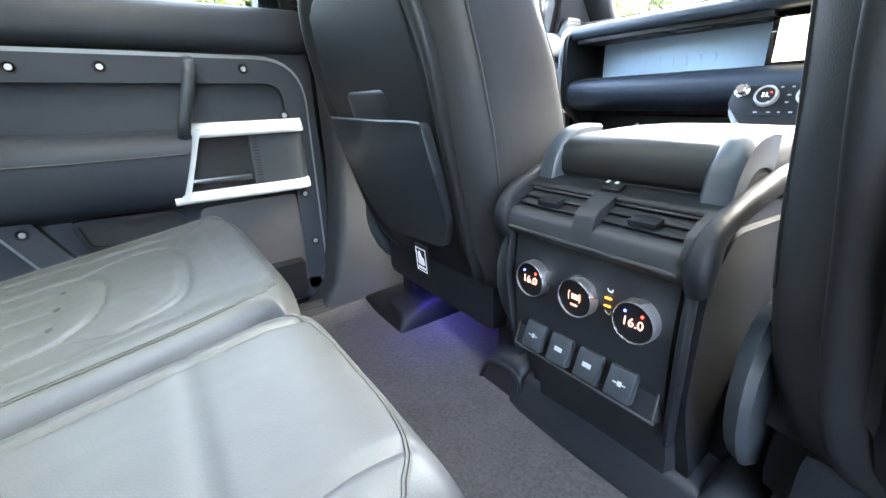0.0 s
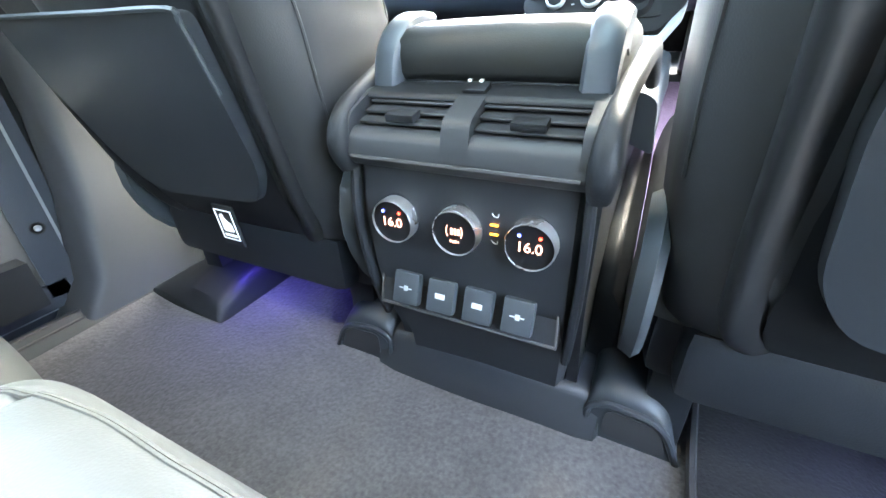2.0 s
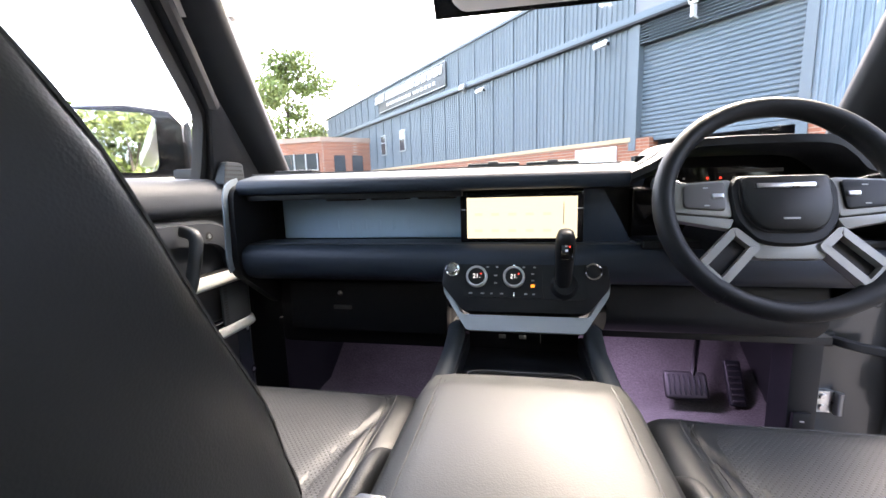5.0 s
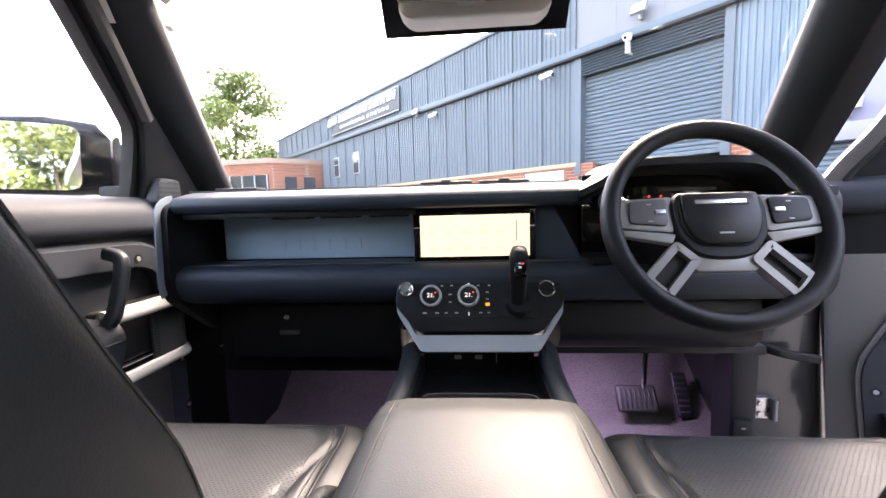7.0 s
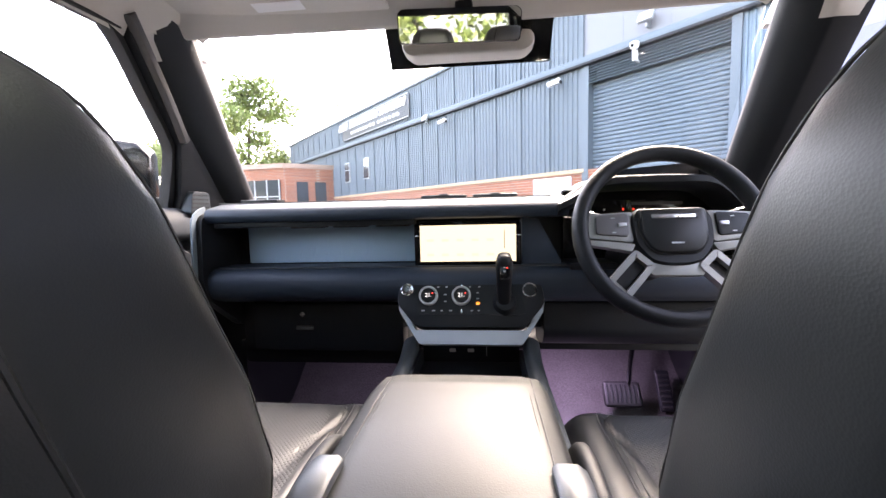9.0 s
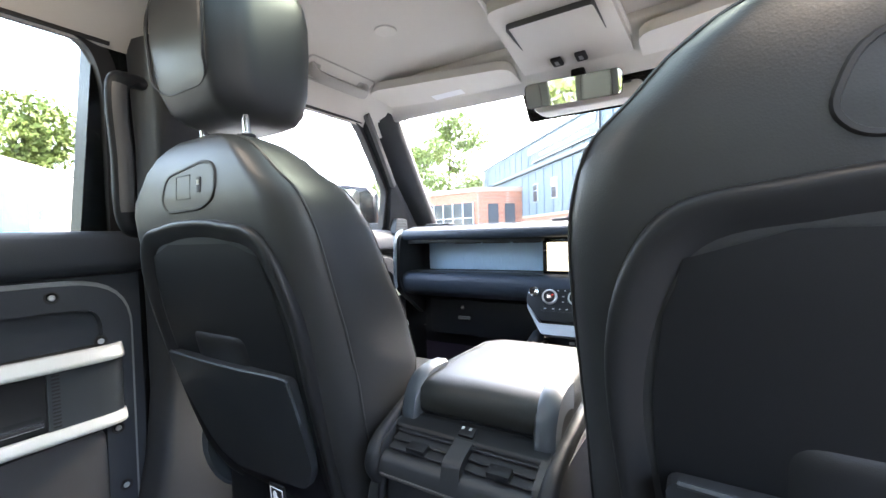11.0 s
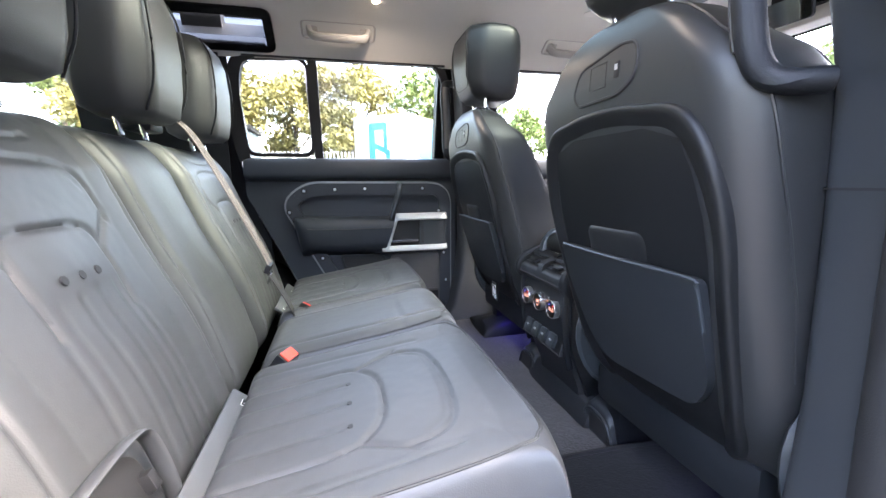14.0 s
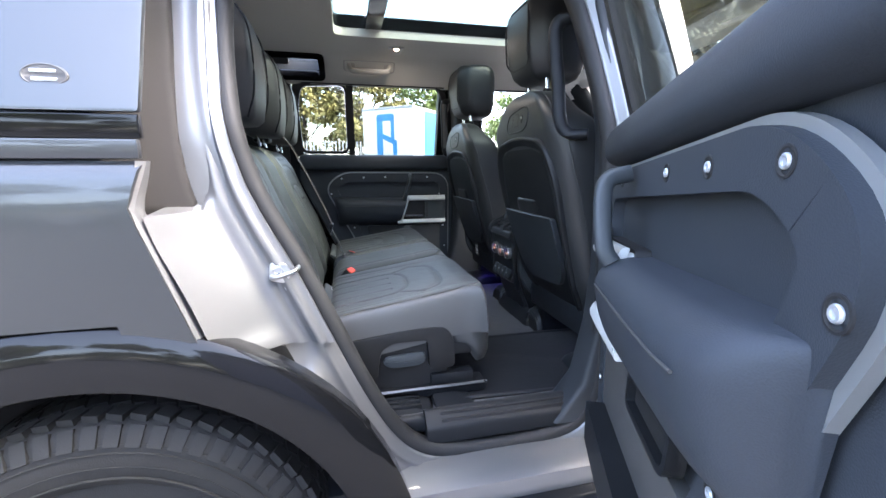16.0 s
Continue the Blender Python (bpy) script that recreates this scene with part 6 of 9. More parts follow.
# soft fillers between the console and the seat cushions
for side in (-1, 1):
    part("gap_filler", loft([[(side * x, y, z) for x, z in rounded([(0.128, 0.62), (0.128, zt), (0.150, zt + 0.004), (0.168, zt - 0.03), (0.166, 0.62)], 0.008, 3)] for y, zt in ((0.13, 0.80), (0.20, 0.86), (0.40, 0.885), (0.75, 0.87))]), PLASTIC_SOFT, con, "black filler beside the seat", smooth=60)
# thin side rails of the face and the horn-shaped grab handles
for side in (-1, 1):
    rail = smooth_path([(side * 0.124, 0.004, 0.975), (side * 0.126, 0.0, 0.92), (side * 0.125, 0.006, 0.86), (side * 0.1225, 0.014, 0.81), (side * 0.119, 0.026, 0.765)], 5)
    part("face_rail", sweep(rail, ring2(0.005, 0.009, 10, 3), False, (0, 1, 0)), PLASTIC_SOFT, con)
    horn = smooth_path([(side * 0.130, 0.004, 0.976), (side * 0.131, -0.004, 1.0), (side * 0.131, 0.008, 1.026), (side * 0.133, 0.05, 1.046), (side * 0.140, 0.14, 1.070), (side * 0.143, 0.24, 1.068), (side * 0.146, 0.30, 1.03)], 5)
    n = len(horn)
    rr = []
    for i, p in enumerate(horn):
        a, b = horn[max(0, i - 1)], horn[min(n - 1, i + 1)]
        t = (b - a).normalized()
        u = Vector((1, 0, 0))
        w = t.cross(u).normalized()
        k = 0.75 + 0.35 * math.exp(-((i - 5) / 6) ** 2)
        rr.append([p + u * (0.012 * c * k) + w * (0.017 * q * k) for c, q in ring2(1, 1, 14, 2.6)])
    part("grab_horn", loft(rr), PLASTIC_SOFT, con, "soft rounded grab handle")
    part("side_panel", loft([[(side * x, y, z) for y, z in rounded([(0.082, 0.62), (0.072, 0.70), (0.045, 0.76), (0.02, 0.83), (0.02, 0.97), (0.06, 1.02), (0.45, 1.0), (0.80, 1.0), (0.90, 0.62)], 0.02, 3)] for x in (0.118, 0.132)]), PLASTIC, con)
# dials with glowing figures
def dial(x, y, z, r, parent, tilt=0, rim=DIAL_RIM):
    ax = Vector((0, -1, math.tan(radians(tilt)))).normalized()
    d = part("dial", lathe([(r * 0.80, -0.004), (r, 0.0), (r, 0.013), (r * 0.97, 0.017), (r * 0.94, 0.0185), (r * 0.92, 0.0155), (0.0, 0.015)], (x, y, z), ax, 32), rim, parent, "satin metal rotary dial")
    part("dial_face", lathe([(r * 0.925, 0.0158), (0.0, 0.0156)], (x, y, z), ax, 28), DIAL_FACE, d, "black glass dial face")
    return d
for k, x in enumerate((-0.074, 0.0, 0.077)):
    d = dial(x, 0.004, 0.921, 0.0255, con)
    part("dial_bezel", lathe([(0.026, -0.004), (0.030, 0.0), (0.030, 0.002), (0.026, 0.003)], (x, 0.0045, 0.921), (0, -1, 0), 28), PLASTIC, con)
    yf = -0.0126
    if k != 1:
        words("16.0", 0.0150, pose(x, yf, 0.9205) @ FACE_BACK, DIGITS, d)
        part("cold_mark", lathe([(0.0018, 0), (0.0018, 0.0004)], (x - 0.010, yf, 0.9325), (0, -1, 0), 8), BLUE_LED, d, "blue light")
        part("warm_mark", lathe([(0.0018, 0), (0.0018, 0.0004)], (x + 0.010, yf, 0.9325), (0, -1, 0), 8), RED_LED, d, "red light")
    else:
        for q in range(3):
            part("fan_bar", box(x - 0.004 + 0.004 * q, x - 0.0015 + 0.004 * q, yf - 0.0004, yf, 0.920, 0.927), DIGITS, d)
        for dx in (-1, 1):
            arc = [(x + dx * (0.0065 + 0.0022 * math.cos(a)), yf - 0.0002, 0.9235 + 0.0065 * math.sin(a)) for a in np.linspace(-1.2, 1.2, 7)]
            part("fan_arc", tube(arc, 0.0005, 4, up=(0, 1, 0)), DIGITS, d)
        words("PUSH", 0.0042, pose(x, yf, 0.912) @ FACE_BACK, DIGITS, d)
words("AUTO", 0.0048, pose(-0.037, 0.0012, 0.933) @ FACE_BACK, WHITE, con)
for q, z in enumerate((0.932, 0.922)):
    part("amber_bar", box(0.034, 0.042, -0.0012, 0.002, z - 0.0008, z + 0.0008), AMBER_LED, con, "amber light bar")
for z in (0.941, 0.912):
    part("vent_symbol", tube([(0.035, 0.001, z + 0.003), (0.037, 0.001, z), (0.041, 0.001, z - 0.001), (0.042, 0.001, z + 0.003)], 0.0006, 4, up=(0, 1, 0)), WHITE, con)
# socket tray with four lids
tray_m = pose(0, 0.008, 0.826, -20)
tray = part("socket_tray", moved(plate([(-0.106, 0.024), (0.108, 0.024), (0.112, -0.026), (-0.108, -0.026)], 0.024, 0.0, "y"), tray_m), CONSOLE, con, "grey edged socket panel")
part("tray_edge", moved(box(-0.108, 0.112, -0.003, 0.003, -0.0285, -0.0255, 0.001), tray_m), GREY_TRIM, tray)
for x0, dx in ((-0.1085, 0.001), (0.1085, 0.002)):
    part("tray_edge", moved(loft([[(x0 + dx * k - 0.001, y, z) for y in (-0.003, 0.003)] + [(x0 + dx * k + 0.001, y, z) for y in (0.003, -0.003)] for k, z in ((1, -0.027), (-1, 0.024))]), tray_m), GREY_TRIM, tray)
for k in range(4):
    x = -0.068 + 0.0455 * k
    m = pose(x, 0.001, 0.830, -20)
    lid = part("socket_lid", moved(box(-0.0170, 0.0170, -0.009, 0.004, -0.0195, 0.0195, 0.003), m), LID_GREY, con, "dark grey socket lid")
    if k in (1, 2):
        part("lid_print", moved(box(-0.006, 0.006, -0.0096, -0.009, -0.0025, 0.0035, 0.0), m), GREY_PRINT, lid)
    else:
        part("lid_print", moved(box(-0.008, 0.008, -0.0096, -0.009, -0.0007, 0.0007, 0.0), m), GREY_PRINT, lid)
        part("lid_print", moved(box(-0.002, 0.003, -0.0096, -0.009, -0.003, 0.003, 0.0), m), GREY_PRINT, lid)
# flared foot of the console on the carpet
foot = [[(x, y, z) for y, z in rounded([(0.20, 0.60), (y0, 0.602), (y0 + 0.006, 0.634), (y0 + 0.026, zt), (0.20, zt + 0.02)], 0.012, 4)] for x, y0, zt in
        ((-0.182, 0.075, 0.660), (-0.172, 0.048, 0.672), (-0.14, 0.042, 0.682), (0.0, 0.038, 0.686), (0.14, 0.038, 0.684), (0.165, 0.042, 0.674), (0.176, 0.070, 0.660))]
part("foot", loft(foot), CONSOLE, con, "flared plastic foot")
for side in (-1, 1):
    duct = thing("air_duct", "black plastic floor air duct under the front seat", "air duct", "floor ducts")
    rings = [[(side * x, y, z) for x, z in rounded([(0.150, 0.606), (0.150, zt - 0.012), (0.172, zt), (0.238, zt - 0.006), (0.268, 0.606)], [0.004, 0.025, 0.03, 0.04, 0.006], 5)] for y, zt in ((0.058, 0.686), (0.064, 0.698), (0.085, 0.710), (0.17, 0.722), (0.35, 0.735))]
    part("duct", loft(rings), POCKET, duct, smooth=60)
    part("mouth_rim", tube([(p[0] * 0.985 + side * 0.003, 0.058, p[2] * 0.97 + 0.018) for p in rings[0]], 0.005, 8, True, up=(0, 1, 0)), POCKET, duct)
    cover = thing("rail_cover", "moulded black plastic cover over the seat rail end", "rail cover", "rail covers")
    part("cover", loft([[(side * x, y, z) for x, z in rounded([(0.50, 0.605), (0.515, zt), (0.60, zt + 0.012), (0.70, 0.655), (0.72, 0.605)], 0.02, 4)] for y, zt in ((0.01, 0.625), (0.03, 0.655), (0.10, 0.675), (0.25, 0.685))]), PLASTIC_SOFT, cover)
    part("duct_mouth", loft([[(side * x, y, z) for x, z in rounded([(0.172, 0.630), (0.172, 0.674), (0.236, 0.668), (0.250, 0.622)], 0.012, 3)] for y in (0.0575, 0.056)]), RUBBER, duct)

# armrest box
prof = [(0.100, 1.052), (0.070, 1.054), (0.064, 1.062), (0.063, 1.080), (0.067, 1.094), (0.079, 1.104), (0.105, 1.108), (0.20, 1.110), (0.33, 1.108), (0.385, 1.098), (0.402, 1.075), (0.402, 1.005)]
def lidring(x, k):
    return [(x, 0.23 + (y - 0.23) * (0.97 + 0.03 * k), z if z < 1.04 else 1.04 + (z - 1.04) * k) for y, z in prof]
lid = part("armrest", loft([lidring(x, k) for x, k in ((-0.122, 0.55), (-0.119, 0.80), (-0.110, 0.93), (-0.085, 1.0), (0, 1.02), (0.085, 1.0), (0.110, 0.93), (0.119, 0.80), (0.122, 0.55))]), LEATHER_ARM_SHADED, con, "padded leather armrest lid", smooth=60)
for side in (-1, 1):
    for off in (0.092, 0.098):
        part("stitching", tube(smooth_path([(side * off, 0.14, 1.1055), (side * off, 0.22, 1.1075), (side * off, 0.32, 1.1055), (side * (off + 0.002), 0.385, 1.093), (side * (off + 0.003), 0.401, 1.07)], 4), 0.0012, 5), STITCH, lid)
part("armrest_box", box(-0.120, 0.120, 0.072, 0.40, 0.94, 1.056, 0.008), PLASTIC, con)
part("lid_gap", box(-0.092, 0.092, 0.070, 0.085, 1.005, 1.062, 0.003), CONSOLE, con, "dark recess under the armrest lid")
for side in (-1, 1):
    hp = smooth_path([(0, 0.052, 1.020), (0, 0.054, 1.055), (0, 0.064, 1.085), (0, 0.088, 1.108), (0, 0.120, 1.115), (0, 0.150, 1.113)], 4)
    cap = part("hinge_cap", loft([[(side * x, p.y + dy, p.z + dz) for x, dy, dz in ((0.094, 0.0, 0.0), (0.098, -0.006 * a, 0.004 * b), (0.116, -0.006 * a, 0.004 * b), (0.124, 0.0, -0.002), (0.124, 0.030 * a, -0.012 - 0.03 * b), (0.094, 0.030 * a, -0.012 - 0.03 * b))]
                                    for p, a, b in [(q, 1 - i / (len(hp) - 1), i / (len(hp) - 1)) for i, q in enumerate(hp)]]), HINGE_CAP, con, "blue-grey hinge cover", smooth=45)

# open tray ahead of the armrest
part("tray_floor", box(-0.135, 0.135, 0.40, 0.80, 0.955, 0.965, 0.002), PLASTIC, con)
for side in (-1, 1):
    pr = rounded([(0.118, 0.95), (0.122, 1.008), (0.136, 1.016), (0.158, 1.004), (0.165, 0.93)], 0.010, 3)
    part("tray_rail", loft([[(side * (x + 0.006 * f), y, z + 0.02 * f * f) for x, z in pr] for y, f in ((0.30, 0), (0.45, 0), (0.6, 0.1), (0.70, 0.4), (0.78, 1.0))]), LID_GREY, con, "soft dark grey side rail")
mat = part("tray_mat", plate(rounded([(-0.108, 0.42), (0.108, 0.42), (0.108, 0.635), (-0.108, 0.635)], 0.03, 5), 0.966, 0.985, "z", 0.004), PLASTIC, con)
part("tray_line", band(rounded([(-0.105, 0.42), (0.105, 0.42), (0.105, 0.632), (-0.105, 0.632)], 0.028, 5), 0.004, 0.984, 0.989, "z"), GREY_TRIM, mat)
part("tray_mat_rubber", plate(rounded([(-0.09, 0.42), (0.09, 0.42), (0.09, 0.612), (-0.09, 0.612)], 0.02, 4), 0.984, 0.988, "z"), RUBBER, mat)
part("tray_end", box(-0.12, 0.12, 0.795, 0.81, 0.96, 1.06, 0.004), PLASTIC, con)
for x in (-0.045, 0.0):
    part("usb_socket", box(x - 0.008, x + 0.008, 0.792, 0.796, 0.990, 0.999, 0.002), STEEL, con)
part("tray_mark", box(0.038, 0.0395, 0.792, 0.796, 0.982, 1.012), GREY_PRINT, con)

# ---------------------------------------------------------------- dash console panel
pan = thing("control_panel", "black sloping control panel with two dials and a silver edge", "control panel", at=(0, 0.78, 1.0))
up = Vector((0, 0.42, 1)).normalized()
nrm = Vector((0, -1, 0.42)).normalized()
pm = Matrix(((1, 0, 0, 0), (0, up.y, -nrm.y, 0.752), (0, up.z, -nrm.z, 1.135), (0, 0, 0, 1))) @ Matrix(((1, 0, 0, 0), (0, 0, 1, 0), (0, 1, 0, 0), (0, 0, 0, 1)))
pm = Matrix(((1, 0, 0, 0.002), (0, -nrm.y, up.y, 0.752), (0, -nrm.z, up.z, 1.135), (0, 0, 0, 1)))
oct_ = rounded([(-0.168, 0.036), (0.166, 0.036), (0.172, -0.012), (0.125, -0.068), (-0.125, -0.068), (-0.174, -0.012)], 0.012, 3)
face = part("face", moved(plate(oct_, 0.05, 0.0, "y", 0.004), pm), PLASTIC, pan)
skirt = rounded([(-0.172, 0.0), (-0.128, -0.074), (0.128, -0.074), (0.172, 0.0), (0.168, -0.03), (0.118, -0.106), (-0.118, -0.106), (-0.168, -0.03)], 0.006, 2)
part("silver_edge", moved(plate(skirt, 0.05, 0.006, "y"), pm), PALE_EDGE, pan, "pale satin edge", smooth=20)
part("inset", moved(plate(rounded([(-0.125, 0.030), (0.115, 0.030), (0.128, -0.038), (-0.125, -0.038)], 0.008, 3), 0.0, -0.002, "y"), pm), PLASTIC, face, "dark control inset")
part("gear_plate", moved(plate(rounded([(0.038, 0.028), (0.112, 0.028), (0.124, -0.040), (0.038, -0.040)], 0.010, 3), 0.0, -0.004, "y"), pm), PLASTIC, face)
for x in (-0.097, -0.020):
    c = pm @ Vector((x, 0, 0.004))
    d = part("dial", lathe([(0.021, 0.0), (0.0225, 0.004), (0.0225, 0.014), (0.021, 0.017), (0.0185, 0.017), (0.0175, 0.014), (0, 0.014)], c, nrm, 28), ALU, pan, "chrome rimmed dial")
    part("dial_face", lathe([(0.0174, 0.0145), (0, 0.0148)], c, nrm, 24), DIAL_FACE, d)
    words("21.", 0.013, pm @ pose(x, -0.0152, 0.004) @ FACE_BACK, WHITE_GLOW, d)
    part("dial_mark", moved(box(x + 0.008, x + 0.011, -0.0154, -0.015, 0.008, 0.011), pm), RED_LED, d)
for x, z, w in ((-0.11, -0.030, .008), (-0.085, -0.030, .007), (-0.066, -0.030, .005), (-0.045, -0.030, .007), (0.004, -0.030, .006), (0.020, -0.030, .005), (-0.058, 0.008, .007), (-0.058, -0.008, .006),
                (0.018, 0.012, .006), (0.018, -0.002, .006), (-0.10, 0.026, .006), (-0.075, 0.026, .005), (-0.055, 0.026, .005), (0.0, 0.026, .005), (0.022, 0.026, .005)):
    part("key_print", moved(box(x - w / 2, x + w / 2, -0.0026, -0.002, z - 0.0014, z + 0.0014), pm), GREY_PRINT, face)
part("amber_key", moved(box(0.014, 0.022, -0.0026, -0.002, -0.016, -0.010), pm), AMBER_LED, face)
for z0 in (-0.036, 0.022):
    part("pin", moved(box(-0.0215, -0.0185, -0.004, 0.0, z0, z0 + 0.009), pm), CHROME, face)
c = pm @ Vector((-0.150, 0, 0.020))
part("volume_knob", lathe([(0.015, 0), (0.015, 0.003), (0.011, 0.004), (0.011, 0.016), (0.009, 0.018), (0, 0.018)], c, nrm, 20), CHROME, pan, "small chrome knob")
c = pm @ Vector((0.138, 0, 0.018))
b = part("start_button", lathe([(0.017, 0), (0.017, 0.004), (0.0145, 0.005), (0.0135, 0.003), (0, 0.003)], c, nrm, 24), CHROME, pan, "round start button with a chrome ring")
part("button_face", lathe([(0.0134, 0.0034), (0, 0.004)], c, nrm, 20), PLASTIC, b)
# gear selector
gs = thing("gear_selector", "black gear selector lever with a glossy top", "gear selector")
part("boot", moved(lathe([(0.030, 0), (0.026, 0.008), (0.020, 0.016)], (0.080, 0, 0), (0, 0, 1), 18), pm @ pose(0, 0, -0.012, 90)), PLASTIC_SOFT, gs)
rings = []
for t, w, dpt in ((0.0, 0.014, 0.012), (0.02, 0.016, 0.014), (0.05, 0.017, 0.016), (0.085, 0.0185, 0.019), (0.105, 0.018, 0.019), (0.118, 0.014, 0.015), (0.122, 0.008, 0.009)):
    cpt = Vector((0.080, 0.742, 1.128)) + Vector((0, -0.36, 1)).normalized() * t
    rings.append([cpt + Vector((x, y, 0.36 * y)) for x, y in ring2(w, dpt, 18, 2.8)])
lever = part("lever", loft(rings), PLASTIC, gs, smooth=50)
part("lever_window", moved(box(-0.011, 0.011, -0.0012, 0.001, -0.026, 0.018, 0.003), pose(0.080, 0.690, 1.214, -22)), GLOSS_BLACK, lever)
for k, z in enumerate((0.010, 0.001, -0.008)):
    part("lever_print", moved(box(-0.003, 0.002, -0.0018, -0.001, z - 0.002, z + 0.002), pose(0.080, 0.690, 1.214, -22)), WHITE, lever)
part("lever_light", moved(box(0.004, 0.007, -0.0018, -0.001, -0.002, 0.001), pose(0.080, 0.690, 1.214, -22)), RED_LED, lever)


# ---------------------------------------------------------------- dashboard
dash = thing("dashboard", "dark blue-black dashboard beam with an open shelf and pale end caps", "dashboard", at=(0, 1.0, 0.9))
DX0, DX1 = -0.690, 0.690
# top pad
top = rounded([(0.775, 1.322), (0.762, 1.338), (0.772, 1.356), (0.85, 1.372), (1.0, 1.378), (1.21, 1.335), (1.21, 1.30), (0.90, 1.318)], [0.006, 0.012, 0.015, 0.02, 0.02, 0.01, 0, 0.01], 3)
part("top_pad", loft([[(x, y + dy, z) for y, z in top] for x, dy in ((DX0 + 0.03, 0.004), (-0.4, 0), (0.0, 0), (0.23, 0))]), DASH_NAVY, dash, "soft padded dash top", smooth=50)
part("top_pad_right", loft([[(x, y, z) for y, z in top] for x in (0.60, DX1 - 0.02)]), PLASTIC_SOFT, dash, smooth=50)
part("top_seam", tube([(DX0 + 0.03, 0.835, 1.3715), (-0.3, 0.83, 1.3705), (0.2, 0.83, 1.3705)], 0.0018, 5), STITCH, dash)
# open shelf with the blue-grey panel
part("shelf_panel", box(-0.625, -0.136, 0.900, 0.912, 1.205, 1.312, 0.004), BLUE_GREY, dash, "pale blue-grey metal shelf panel")
for k in range(6):
    part("shelf_bar", box(-0.475 + 0.038 * k, -0.468 + 0.038 * k, 0.8985, 0.9005, 1.226, 1.252, 0.001), BLUE_GREY, dash)
part("shelf_roof", box(DX0 + 0.04, -0.13, 0.79, 0.91, 1.308, 1.324, 0.004), PLASTIC, dash)
part("shelf_back", box(DX0 + 0.03, DX1 - 0.03, 0.912, 0.93, 1.02, 1.33, 0.002), PLASTIC, dash)
for k in range(3):
    part("shelf_slot", box(-0.45 + 0.11 * k, -0.37 + 0.11 * k, 0.80, 0.85, 1.304, 1.309, 0.001), RUBBER, dash)
# lower padded roll
roll = rounded([(0.905, 1.204), (0.80, 1.205), (0.768, 1.192), (0.762, 1.160), (0.778, 1.128), (0.83, 1.108), (0.905, 1.105)], 0.018, 4)
part("lower_roll", loft([[(x, y, z) for y, z in roll] for x in (DX0 + 0.025, -0.3, 0.0, 0.3, DX1 - 0.03)]), DASH_NAVY, dash, "soft padded lower rail", smooth=50)
part("roll_seam", tube([(DX0 + 0.03, 0.793, 1.2045), (-0.3, 0.790, 1.2052), (0.3, 0.79, 1.2052)], 0.0016, 5), STITCH, dash)
# end caps: pale folded edges
for side, xe in ((-1, DX0), (1, DX1)):
    capo = rounded([(0.93, 1.35), (0.795, 1.352), (0.758, 1.335), (0.752, 1.20), (0.75, 1.165), (0.765, 1.13), (0.90, 1.03), (0.93, 1.03)], [0, 0.02, 0.02, 0.01, 0.02, 0.02, 0, 0], 3)
    part("end_cap", loft([[(x, 0.84 + (y - 0.84) * k, 1.2 + (z - 1.2) * k) for y, z in capo] for x, k in ((xe, 0.97), (xe - side * 0.012, 1.0), (xe - side * 0.030, 1.0))]), PLASTIC, dash)
    edge = [(xe - side * 0.014, y - 0.003, z) for y, z in capo[2:18]]
    if side < 0:
        part("end_strip", sweep(edge, [(-0.013, -0.002), (0.013, -0.002), (0.013, 0.002), (-0.013, 0.002)], False, (side, 0, 0)), END_STRIP, dash, "pale blue-grey edge strip")
# glove box and knee panels
gb = part("glove_box", box(-0.62, -0.185, 0.885, 0.95, 0.955, 1.092, 0.012), PLASTIC, dash, "black glove box lid")
part("lock", lathe([(0.007, 0), (0.007, 0.003), (0.004, 0.004), (0, 0.003)], (-0.470, 0.884, 1.062), (0, -1, 0), 14), CHROME, gb)
part("pull", box(-0.49, -0.44, 0.878, 0.888, 1.018, 1.030, 0.004), GREY_TRIM, gb)
part("knee_panel_left", box(-0.68, -0.185, 0.93, 1.05, 0.90, 1.10, 0.02), PLASTIC, dash)
part("knee_panel_right", loft([[(x, y, z) for y, z in rounded([(0.86, 1.11), (0.845, 1.02), (0.88, 0.985), (1.02, 0.96), (1.02, 1.11)], 0.015, 3)] for x in (0.185, 0.45, 0.62)]), PLASTIC, dash)
part("knee_slot", box(0.285, 0.335, 0.7645, 0.770, 1.177, 1.180), RUBBER, dash)
part("under_tray", box(-0.70, 0.70, 0.95, 1.70, 0.945, 0.965, 0.004), PLASTIC, dash)
# defrost vents
for x0, x1 in ((-0.128, -0.008), (0.008, 0.124)):
    dv = part("defrost_vent", box(x0, x1, 0.885, 0.940, 1.374, 1.381, 0.003), LID_GREY, dash)
    for k in range(4):
        part("vent_slat", box(x0 + 0.006, x1 - 0.006, 0.888 + 0.013 * k, 0.892 + 0.013 * k, 1.380, 1.3822, 0.001, 1), RUBBER, dv)
    part("vent_tab", box((x0 + x1) / 2 - 0.012, (x0 + x1) / 2 + 0.012, 0.884, 0.889, 1.377, 1.385, 0.001, 1), GREY_TRIM, dv)
part("left_defrost", box(-0.66, -0.55, 0.93, 0.98, 1.374, 1.384, 0.003), PLASTIC, dash)
part("right_defrost", box(0.60, 0.68, 0.90, 0.95, 1.374, 1.384, 0.003), PLASTIC, dash)
